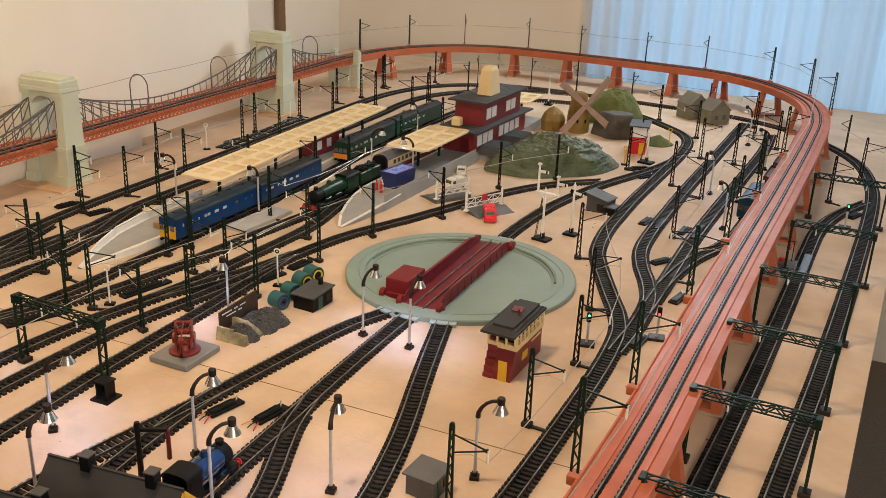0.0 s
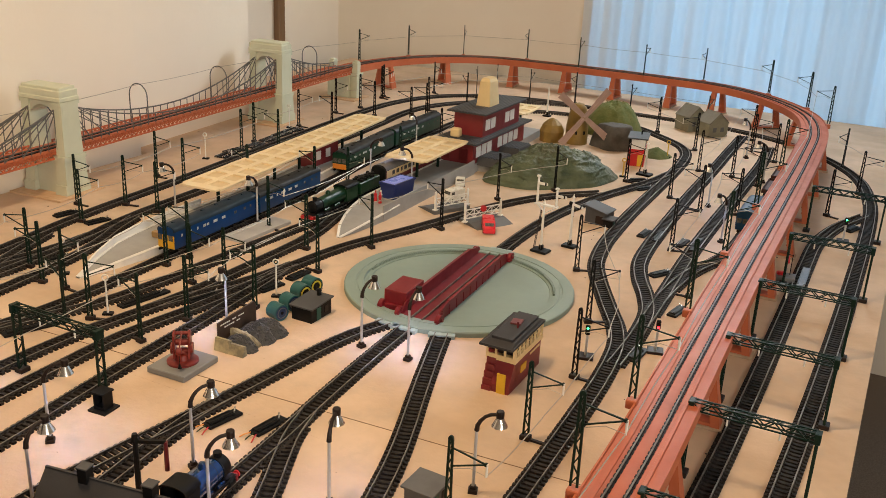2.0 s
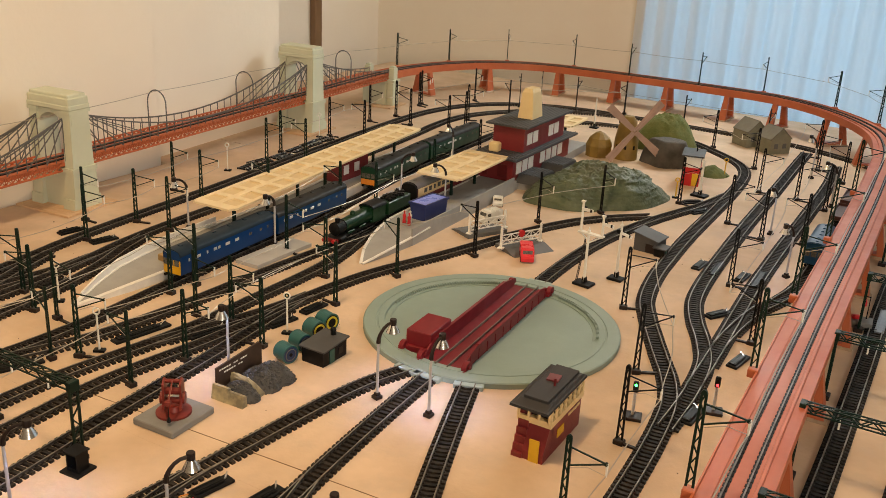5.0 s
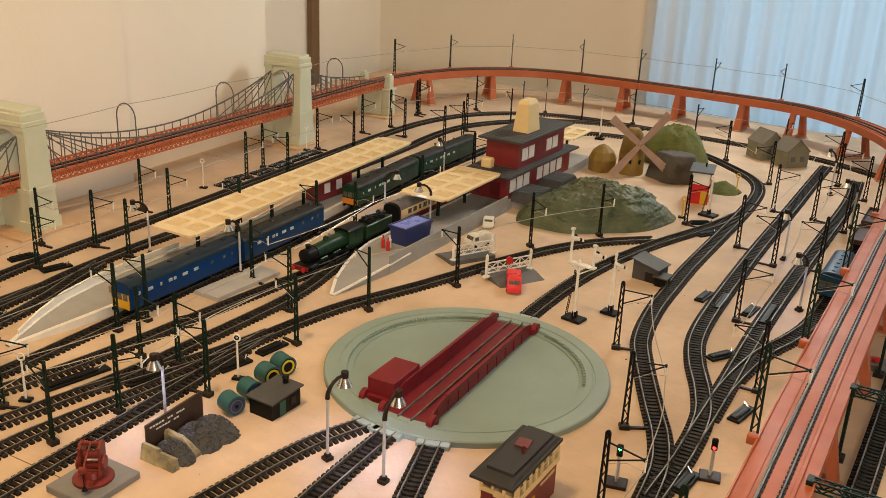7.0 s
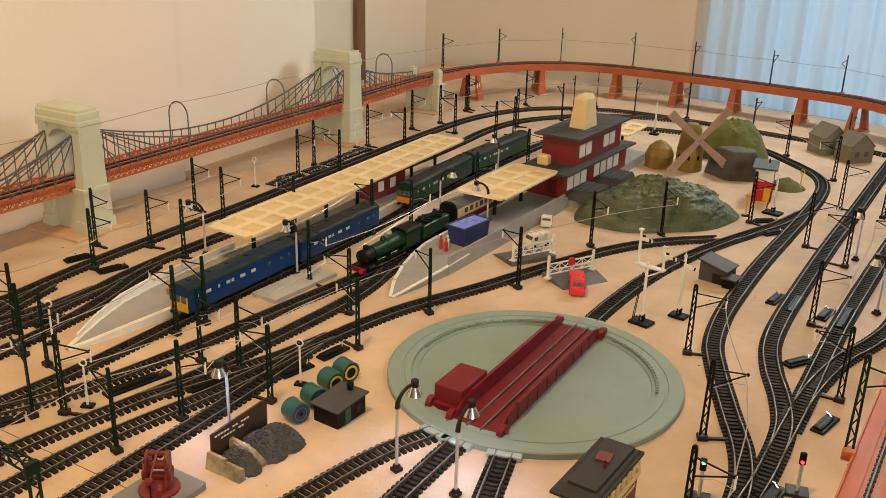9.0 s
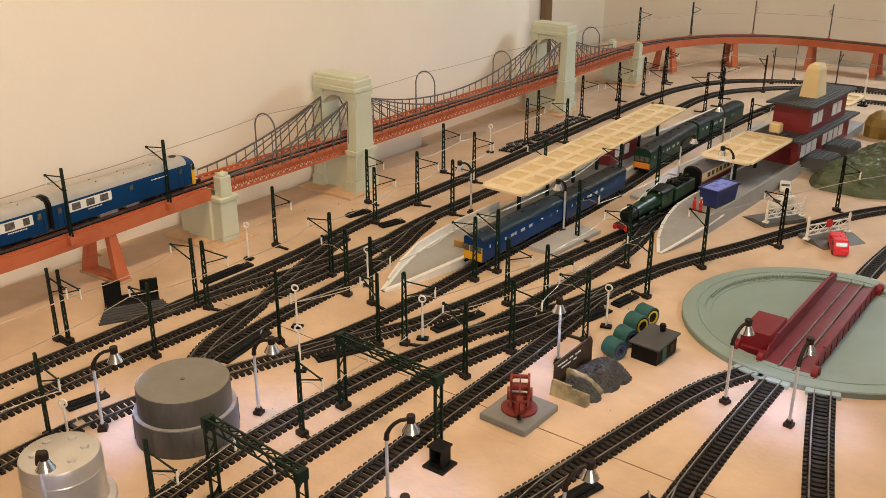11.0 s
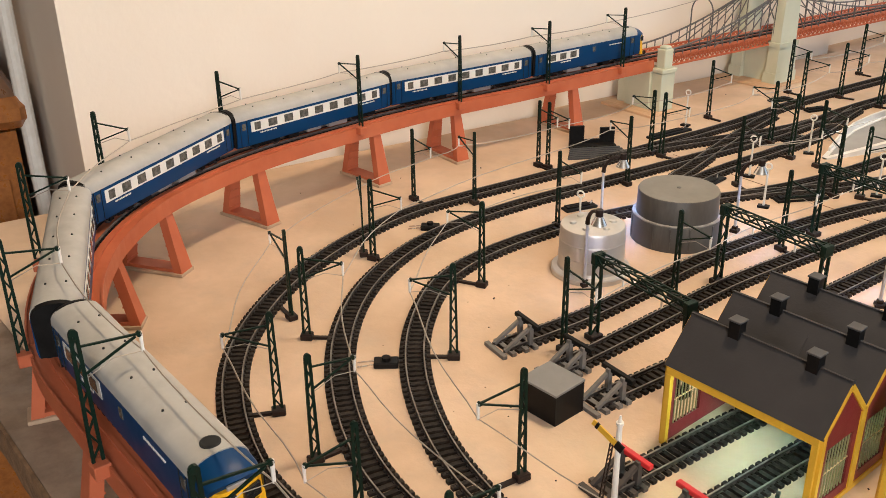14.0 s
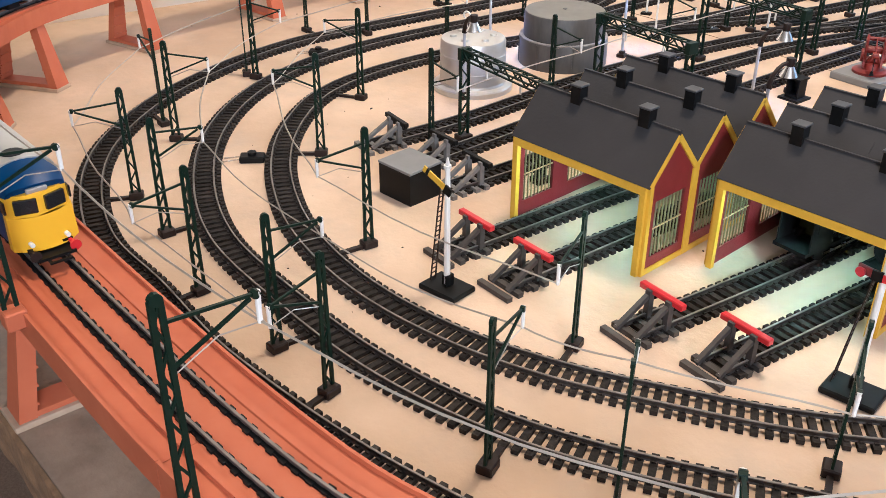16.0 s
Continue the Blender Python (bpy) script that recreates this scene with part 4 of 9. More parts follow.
# ---- rolling stock ----
BLUE = material("coach_blue_plastic", (0.002, 0.040, 0.125), 0.36, second=(0.0016, 0.031, 0.10), scale=30, amount=0.5, spec=0.18)
ROOF_GREY = material("coach_roof_grey", (0.42, 0.41, 0.38), 0.55, second=(0.34, 0.33, 0.30), scale=40, amount=0.6, stain=(0.27, 0.26, 0.24), stain_scale=18)
ROOF_MID = material("coach_roof_mid_grey", (0.16, 0.155, 0.145), 0.45, second=(0.11, 0.105, 0.10), scale=40, amount=0.6)
ROOF_DARK = material("coach_roof_dark_grey", (0.020, 0.021, 0.021), 0.55, second=(0.011, 0.012, 0.0125), scale=50, spec=0.22)
YELLOW = material("cab_yellow_paint", (0.78, 0.42, 0.012), 0.35, scale=40, amount=0.25, second=(0.70, 0.36, 0.01))
BAND = material("window_band_white", (0.74, 0.73, 0.68), 0.4, scale=80, amount=0.3)
PANE = material("coach_window_glazing", (0.06, 0.06, 0.055), 0.15, second=(0.17, 0.16, 0.14), scale=260, amount=0.8)
SILVER = material("underframe_silver_plastic", (0.36, 0.35, 0.33), 0.4, 0.3, scale=120)
RED = material("red_plastic", (0.55, 0.02, 0.025), 0.35, scale=60, amount=0.3)
CRANE_DEEP = material("buffer_beam_red", (0.20, 0.012, 0.012), 0.45, scale=60, amount=0.4)
LOCO_GREEN = material("loco_green_paint", (0.004, 0.030, 0.010), 0.36, second=(0.003, 0.021, 0.007), scale=40, amount=0.5, spec=0.25)
DMU_GREEN = material("railcar_dark_green", (0.006, 0.040, 0.020), 0.45, scale=40, spec=0.25)
MAROON = material("coach_maroon", (0.14, 0.012, 0.014), 0.35, scale=50)
CREAM = material("cream_plastic", (0.76, 0.58, 0.30), 0.45, second=(0.70, 0.50, 0.24), scale=40, amount=0.5)
ORANGE = material("orange_panel", (0.70, 0.24, 0.03), 0.4, scale=60, amount=0.3)
STEEL = material("bright_metal", (0.62, 0.60, 0.57), 0.25, 0.9, scale=120, amount=0.3)
ROOF_BLUE = material("railcar_roof_blue_grey", (0.012, 0.026, 0.042), 0.5, second=(0.008, 0.018, 0.030), scale=40, amount=0.5, spec=0.2)
BLUE_BRIGHT = material("railcar_blue_bright", (0.0010, 0.038, 0.150), 0.35, second=(0.0008, 0.028, 0.115), scale=40, amount=0.4, spec=0.15)
LOCO_BLUE = material("loco_blue_gloss", (0.004, 0.026, 0.080), 0.18, scale=40, amount=0.4, coat=0.5)


CAB_GLASS = material("cab_dark_glass", (0.012, 0.013, 0.014), 0.12, scale=90)
SHUNT_BLUE = material("shunter_blue_paint", (0.004, 0.045, 0.11), 0.4, second=(0.003, 0.035, 0.09), scale=40, amount=0.4, spec=0.35)
RUST = material("wagon_dull_maroon", (0.06, 0.018, 0.015), 0.6, scale=60)
# dark glazing painted pale for the reflections on it
GLINT_PANE = material("railcar_glazing_glint", (0.55, 0.56, 0.54), 0.3, second=(0.25, 0.27, 0.28), scale=200, amount=0.8)


def loft(bm, sections, cap=True):
    rings = [[bm.verts.new(p) for p in sec] for sec in sections]
    k = len(rings[0])
    for a, b in zip(rings, rings[1:]):
        for j in range(k):
            bm.faces.new((a[j], a[(j + 1) % k], b[(j + 1) % k], b[j]))
    if cap:
        bm.faces.new(rings[0][::-1])
        bm.faces.new(rings[-1])


def body_section(x, w, z0, z1, ztop, scale=1.0, top=True):
    """The outline of a coach body at x; the roof arch lies above z1."""
    pts = [(-w * 0.94, z0), (w * 0.94, z0), (w, z0 + 0.006), (w, z1)]
    if top:
        for k in range(1, 10):
            a = math.pi * k / 10
            pts.append((w * math.cos(a), z1 + (ztop - z1) * math.sin(a)**0.75))
    pts.append((-w, z1))
    pts.append((-w, z0 + 0.006))
    return [Vector((x, y * scale, z)) for y, z in pts]


def roof_section(x, w, z1, ztop, drop=0.0):
    pts = []
    for k in range(0, 13):
        a = math.pi * k / 12
        pts.append((w * math.cos(a), z1 + (ztop - drop - z1) * math.sin(a)**0.7))
    for k in range(12, -1, -1):
        a = math.pi * k / 12
        pts.append((w * 0.9 * math.cos(a), z1 + (ztop - drop - 0.0012 - z1) * math.sin(a)**0.7))
    return [Vector((x, y, z)) for y, z in pts]


def bogie(x, parent, wheel_r=0.006, wb=0.030):
    bm = bmesh.new()
    for s in (-1, 1):
        box(bm, x, s * 0.0105, 0.0075, wb + 0.010, 0.0022, 0.0050)
        for e in (-1, 1):
            box(bm, x + e * wb / 2, s * 0.0112, 0.0072, 0.006, 0.0030, 0.0068)
        box(bm, x, s * 0.0112, 0.0062, 0.010, 0.0030, 0.004)
    box(bm, x, 0, 0.0095, 0.012, 0.020, 0.004)
    ob = part("bogie", bm, BLACK, parent)
    for e in (-1, 1):
        bm = bmesh.new()
        for s in (-1, 1):
            cyl(bm, (x + e * wb / 2, s * 0.0068, wheel_r), (x + e * wb / 2, s * 0.0090, wheel_r), wheel_r, n=14)
        cyl(bm, (x + e * wb / 2, -0.008, wheel_r), (x + e * wb / 2, 0.008, wheel_r), 0.0012, n=6)
        part("wheelset", bm, RAIL, ob)


def side_window(parent, x, w, s, half, z0, z1, band=True, proud=0.0002):
    bm = bmesh.new()
    box(bm, x, s * (half + proud), (z0 + z1) / 2, w, 0.0008, z1 - z0, bevel=0.0)
    part("window", bm, PANE, parent)


def pullman_car(power=False, reverse=False, m=None):
    L, w, z0, z1, zt = 0.242, 0.0172, 0.0095, 0.0405, 0.0525
    if power:
        th = thing("power_car", "blue power car with a grey roof and a yellow cab end", "train car", "blue express train", m=m)
    else:
        th = thing("coach", "blue passenger coach with a white window band and grey roof", "train car", "blue express train", m=m)
    x0, x1 = -L / 2, L / 2
    bm = bmesh.new()
    if power:
        secs = [body_section(x0, w, z0, z1, zt - 0.002), body_section(x1 - 0.026, w, z0, z1, zt - 0.002),
                body_section(x1 - 0.0135, w * 0.985, z0, z1 - 0.002, zt - 0.0045)]
    else:
        secs = [body_section(x0, w, z0, z1, zt - 0.002), body_section(x1, w, z0, z1, zt - 0.002)]
    loft(bm, secs)
    part("body", bm, BLUE, th, smooth=True)
    bm = bmesh.new()
    xe = x1 - 0.022 if power else x1
    secs = [roof_section(x0, w + 0.0002, z1 + 0.0003, zt), roof_section((x0 + xe) / 2, w + 0.0002, z1 + 0.0003, zt), roof_section(xe, w + 0.0002, z1 + 0.0003, zt)]
    loft(bm, secs)
    rf = part("roof", bm, ROOF_GREY, th, "weathered pale grey roof", smooth=True)
    for k in range(5):
        if power and k == 4:
            continue
        bm = bmesh.new()
        xx = x0 + 0.03 + k * 0.045
        for dy in (-0.007, 0.007):
            cyl(bm, (xx, dy, zt - 0.0026), (xx, dy, zt + 0.0002), 0.0011, 0.0007, n=8)
        part("vent", bm, ROOF_DARK, rf)
    for a, b in ((x0 + 0.001, 0.0),) + (() if power else ((x1 - 0.001, 0.0),)):
        bm = bmesh.new()
        pts = []
        for k in range(0, 13):
            t = math.pi * k / 12
            pts.append((w * 0.99 * math.cos(t), z1 + (zt + 0.0005 - z1) * math.sin(t)**0.7))
        full = [(-w * 0.9, 0.011), (w * 0.9, 0.011)] + pts
        sx = -1 if a < 0 else 1
        loft(bm, [[Vector((a, y, z)) for y, z in full], [Vector((a + sx * 0.0045, y * 0.96, 0.011 + (z - 0.011) * 0.98)) for y, z in full]])
        part("gangway", bm, BLACK, th, "black rubber gangway")
    # window band: a proud white panel with dark panes along each side
    if power:
        cells = [(x0 + 0.034 + k * 0.0215, 0.0125) for k in range(3)]
        ba, bb = x0 + 0.022, x0 + 0.089
    else:
        cells = [(x0 + 0.028, 0.0085)] + [(x0 + 0.050 + k * 0.0235, 0.0125) for k in range(7)] + [(x0 + 0.213, 0.0085)]
        ba, bb = x0 + 0.019, x0 + 0.222
    for s in (-1, 1):
        bm = bmesh.new()
        box(bm, (ba + bb) / 2, s * (w + 0.0001), 0.0315, bb - ba, 0.0010, 0.0125)
        band = part("window_band", bm, BAND, th, "white window band")
        for x, ww in cells:
            side_window(band, x, ww, s, w + 0.0005, 0.0272, 0.0362)
        for a, b in ((ba + 0.01, ba + 0.035), (bb - 0.035, bb - 0.012)) if not power else ((x1 - 0.085, x1 - 0.055), (ba + 0.030, ba + 0.05)):
            bm = bmesh.new()
            zz = 0.0225 if not power else (0.034 if a > 0 else 0.0225)
            k = 0
            while a + k * 0.0022 < b:
                box(bm, a + k * 0.0022, s * (w + 0.0003), zz, 0.0013, 0.0006, 0.0013 if k % 3 else 0.0018)
                k += 1
            part("lettering", bm, BAND, th, "small white lettering too small to read")
        for a in ((x0 + 0.010, x1 - 0.010) if not power else (x0 + 0.010, x1 - 0.120, x1 - 0.033)):
            bm = bmesh.new()
            box(bm, a, s * (w + 0.0002), 0.0325 if a < x1 - 0.05 else 0.0335, 0.005, 0.0008, 0.0075)
            part("door_window", bm, PANE, th)
            if a != x1 - 0.120:
                for e in (-1, 1):
                    bm = bmesh.new()
                    box(bm, a + e * 0.0048, s * (w + 0.0001), 0.026, 0.0004, 0.0008, 0.029)
                    part("door_seam", bm, ROOF_DARK, th)
    # underframe
    for a, l, h, mat in ((-0.035, 0.030, 0.007, SILVER), (0.004, 0.022, 0.0055, SILVER), (0.036, 0.016, 0.007, BLACK)):
        bm = bmesh.new()
        box(bm, a, 0, 0.0085 - h / 2 + 0.001, l, 0.024, h, bevel=0.0008)
        part("equipment_box", bm, mat, th)
    bm = bmesh.new()
    box(bm, 0, 0, 0.0088, L - 0.004, 0.024, 0.0024)
    part("underframe", bm, BLACK, th)
    for x in (x0 + 0.042, x1 - 0.044):
        bogie(x, th)
    bm = bmesh.new()
    box(bm, x0 - 0.004, 0, 0.0065, 0.012, 0.004, 0.003)
    if not power:
        box(bm, x1 + 0.004, 0, 0.0065, 0.012, 0.004, 0.003)
    part("coupling", bm, BLACK, th)
    if power:
        # yellow nose shell wrapping the cab front
        bm = bmesh.new()
        def shell(x, f, zl, zh, bow):
            out = []
            for k in range(9):
                u = -1 + k / 4
                out.append(Vector((x - bow * abs(u)**2.4, u * w * f, zl)))
            for k in range(8, -1, -1):
                u = -1 + k / 4
                out.append(Vector((x - 0.0015 - bow * abs(u)**2.4, u * w * f * 0.985, zh)))
            return out
        lower = shell(x1 + 0.0005, 1.01, z0 - 0.001, 0.0275, 0.0075)
        upper = shell(x1 - 0.0012, 0.985, 0.0275, 0.0395, 0.0085)
        for sec in (lower, upper):
            back = [Vector((x1 - 0.013, v.y * 0.995, v.z)) for v in sec]
            loft(bm, [back, sec])
        nose = part("cab_front", bm, YELLOW, th, "bright yellow cab front", smooth=True)
        for s in (-1, 1):
            bm = bmesh.new()
            box(bm, x1 - 0.0036, s * 0.0076, 0.0334, 0.0024, 0.0116, 0.0082, rz=s * 17, bevel=0.0005)
            part("windscreen", bm, CAB_GLASS, nose, "dark windscreen")
        for s in (-1, 1):
            bm = bmesh.new()
            box(bm, x1 - 0.0098, s * (w * 0.99), 0.0336, 0.0055, 0.0012, 0.0070, bevel=0.0003)
            part("side_window", bm, CAB_GLASS, nose)
        for s in (-1, 1):
            bm = bmesh.new()
            cyl(bm, (x1 - 0.003, s * 0.0095, 0.0128), (x1 + 0.0004, s * 0.0095, 0.0128), 0.0013, n=10)
            part("marker_lamp", bm, WHITE, nose)
            bm = bmesh.new()
            cyl(bm, (x1 - 0.002, s * 0.0105, 0.0085), (x1 + 0.0045, s * 0.0105, 0.0085), 0.0013, n=10)
            cyl(bm, (x1 + 0.0045, s * 0.0105, 0.0085), (x1 + 0.0058, s * 0.0105, 0.0085), 0.0030, n=12)
            part("buffer", bm, RED if s > 0 else BROWN_BLACK, th)
        bm = bmesh.new()
        box(bm, x1 + 0.001, 0, 0.0060, 0.012, 0.020, 0.0016)
        bar(bm, (x1 + 0.006, -0.005, 0.0052), (x1 + 0.011, -0.005, 0.0052), 0.0012)
        bar(bm, (x1 + 0.006, 0.005, 0.0052), (x1 + 0.011, 0.005, 0.0052), 0.0012)
        bar(bm, (x1 + 0.011, -0.006, 0.0052), (x1 + 0.011, 0.006, 0.0052), 0.0012)
        part("coupling_hook", bm, BLACK, th)
        bm = bmesh.new()
        dome = []
        for xx, ff, hh in ((x1 - 0.0225, 1.012, zt - 0.0006), (x1 - 0.0135, 1.0, zt - 0.0030), (x1 - 0.0080, 0.97, zt - 0.0055), (x1 - 0.0042, 0.90, zt - 0.0085)):
            dome.append([Vector((xx - (0.0030 if hh < zt - 0.005 else 0.0) * abs(math.cos(math.pi * k / 12)) ** 2, w * ff * math.cos(math.pi * k / 12), 0.0388 + (hh - 0.0388) * math.sin(math.pi * k / 12) ** 0.7)) for k in range(13)])
        loft(bm, dome)
        part("cab_roof", bm, BLUE, th, "blue domed cab roof", smooth=True)
        bm = bmesh.new()
        box(bm, x1 - 0.0052, 0, 0.0405, 0.0024, 0.0110, 0.0030, bevel=0.0006)
        part("route_box", bm, SILVER, nose, "silver panel above the windscreens")
        bm = bmesh.new()
        lathe(bm, [(0.0058, zt - 0.0016), (0.0058, zt + 0.0004), (0.0048, zt + 0.0007), (0.0, zt + 0.0007)], 20, x1 - 0.032, 0)
        part("roof_fan", bm, ROOF_DARK, rf, "round dark roof grille")
        for k in range(5):
            bm = bmesh.new()
            box(bm, x1 - 0.062 , -0.0088 + k * 0.0044, zt - 0.0009 - 0.0011 * abs(k - 2), 0.020, 0.0016, 0.0016)
            part("roof_louvre", bm, SILVER, rf)
    return th


def place_train(front, lengths):
    """Poses of vehicles that stand on the viaduct line, the first with its nose at the given point."""
    d = np.linalg.norm(np.diff(np.vstack([VR, VR[:1]]), axis=0), axis=1)
    s = np.concatenate([[0], np.cumsum(d)])
    P = np.vstack([VR, VR[:1]])
    k = int(np.argmin(((VR - np.array(front))**2).sum(1)))
    head = s[k]
    out = []

    def at(u):
        u = u % s[-1]
        return np.array([np.interp(u, s, P[:, 0]), np.interp(u, s, P[:, 1])])
    for L in lengths:
        a, b = at(head - L * 0.18), at(head - L * 0.82)
        c = (a + b) / 2
        t = a - b
        out.append(pose(c[0], c[1], DECK + 0.0034, 0, 0, math.degrees(math.atan2(t[1], t[0]))))
        head -= L + 0.0085
    return out


PL = 0.242
poses = place_train((-0.085, -1.2885), [PL] * 6)
power = pullman_car(True, m=poses[0])
coach = pullman_car(False, m=poses[1])
for m in poses[2:5]:
    copy_thing(coach, m)
copy_thing(power, poses[5] @ pose(0, 0, 0, 0, 0, 180))


def on_track(key, y, x=None):
    """The place and heading on a running line next to a point."""
    R = SAMPLES[key][1]
    k = int(np.argmin(np.abs(R[:, 1] - y) + (0 if x is None else np.abs(R[:, 0] - x))))
    k = min(max(k, 1), len(R) - 2)
    t = R[k + 1] - R[k - 1]
    if t[1] > 0:
        t = -t
    return R[k], math.degrees(math.atan2(t[1], t[0]))


def rail_vehicle(name, label, key, y, L, body, roof, windows, band=None, wz=(0.026, 0.034), front=None, front_label="", group="", flip=False, low_front=False):
    p, ang = on_track(key, y)
    th = thing(name, label, "train car", group, m=pose(p[0], p[1], 0.0062, 0, 0, ang + (180 if flip else 0)))
    w, z0, z1, zt = 0.0165, 0.0090, 0.0370, 0.0470
    bm = bmesh.new()
    loft(bm, [body_section(-L / 2, w, z0, z1, zt - 0.002), body_section(L / 2, w, z0, z1, zt - 0.002)])
    part("body", bm, body, th, smooth=True)
    bm = bmesh.new()
    loft(bm, [roof_section(-L / 2 - 0.0005, w + 0.0003, z1 + 0.0003, zt), roof_section(L / 2 + 0.0005, w + 0.0003, z1 + 0.0003, zt)])
    rf = part("roof", bm, roof, th, smooth=True)
    for k in range(6):
        bm = bmesh.new()
        box(bm, -L / 2 + L * (k + 0.5) / 6, 0.0, zt + 0.0002, 0.006, 0.005, 0.0022, bevel=0.0006)
        part("vent", bm, roof, rf)
    for s in (-1, 1):
        if band:
            bm = bmesh.new()
            box(bm, 0, s * (w + 0.0001), (wz[0] + wz[1]) / 2 - 0.001, L - 0.004, 0.0008, wz[1] - wz[0] + 0.008)
            part("band", bm, band, th, "cream upper panel")
        for x, ww in windows:
            if wz[1] - wz[0] < 0.006:
                bm = bmesh.new()
                box(bm, x * L, s * (w + 0.0002), (wz[0] + wz[1]) / 2, ww, 0.0008, wz[1] - wz[0], bevel=0.0002)
                # panes towards the front carry a painted reflection
                part("window", bm, GLINT_PANE if x > -0.1 else PANE, th)
            else:
                side_window(th, x * L, ww, s, w + 0.0004, *wz)
        bm = bmesh.new()
        box(bm, 0, s * (w + 0.0002), 0.0218, L - 0.002, 0.0006, 0.0008)
        if band:
            part("lining", bm, CREAM, th, "thin pale lining")
        else:
            bm.free()
    if front is not None:
        bm = bmesh.new()
        box(bm, L / 2 + 0.0006, 0, 0.0150 if low_front else 0.0205, 0.0022, 0.0315, 0.0110 if low_front else 0.0215, bevel=0.0007)
        fr = part("cab_front", bm, front, th, front_label)
        for dy, ww in ((-0.0103, 0.0082), (0.0, 0.0082), (0.0103, 0.0082)):
            bm = bmesh.new()
            box(bm, L / 2 + (0.0003 if low_front else 0.0018), dy, 0.0275, 0.0008, ww, 0.0090)
            part("windscreen", bm, PANE, fr)
        for dy in (-0.0095, 0.0095):
            bm = bmesh.new()
            cyl(bm, (L / 2, dy, 0.0085), (L / 2 + 0.006, dy, 0.0085), 0.0022, n=10)
            part("buffer", bm, BLACK, th)
    if band:
        for e in (-1, 1):
            bm = bmesh.new()
            loft(bm, [[Vector((e * (L / 2 + d), v.y * f, 0.009 + (v.z - 0.009) * f)) for v in body_section(0, w, z0, z1, zt + 0.0006)] for d, f in ((0.0002, 1.0), (0.0045, 0.95))])
            part("gangway", bm, BLACK, th, "black gangway end")
    bm = bmesh.new()
    box(bm, 0, 0, 0.0082, L - 0.006, 0.024, 0.0026)
    box(bm, 0.0, 0, 0.0058, 0.05, 0.020, 0.005)
    part("underframe", bm, BLACK, th)
    for x in (-L / 2 + 0.036, L / 2 - 0.036):
        bogie(x, th)
    return th


DMU_W = [(-0.43, 0.006), (-0.36, 0.010), (-0.28, 0.010), (-0.20, 0.006), (-0.12, 0.010), (-0.04, 0.010), (0.04, 0.010), (0.12, 0.010), (0.20, 0.006), (0.28, 0.010), (0.36, 0.010), (0.44, 0.005)]
CAR_W = [(0.42, 0.003), (0.33, 0.009), (0.24, 0.003), (0.16, 0.007), (0.12, 0.005), (0.03, 0.010), (-0.07, 0.009), (-0.22, 0.006), (-0.34, 0.005), (-0.42, 0.004)]
rail_vehicle("railcar", "bright blue railcar with a yellow cab end at the platform", "platform", -0.043, 0.215, BLUE_BRIGHT, ROOF_BLUE, CAR_W, wz=(0.0268, 0.0312), front=YELLOW, front_label="yellow cab end", group="blue railcar set")
rail_vehicle("railcar", "dark blue railcar with a grey roof at the platform", "platform", 0.177, 0.205, BLUE, ROOF_DARK, CAR_W, wz=(0.0268, 0.0312), group="blue railcar set")
rail_vehicle("railcar", "dark green railcar with an orange cab end", "platform", 0.51, 0.235, DMU_GREEN, ROOF_DARK, CAR_W, wz=(0.0268, 0.0312), front=ORANGE, front_label="orange lower cab panel", group="green railcar set", low_front=True)
rail_vehicle("railcar", "dark green railcar with a grey roof", "platform", 0.76, 0.235, DMU_GREEN, ROOF_DARK, CAR_W, wz=(0.0268, 0.0312), group="green railcar set")
rail_vehicle("coach", "maroon and cream coach with a grey roof", "steam", 0.455, 0.20, MAROON, ROOF_MID, DMU_W[1:-1], band=CREAM, wz=(0.0255, 0.0335))


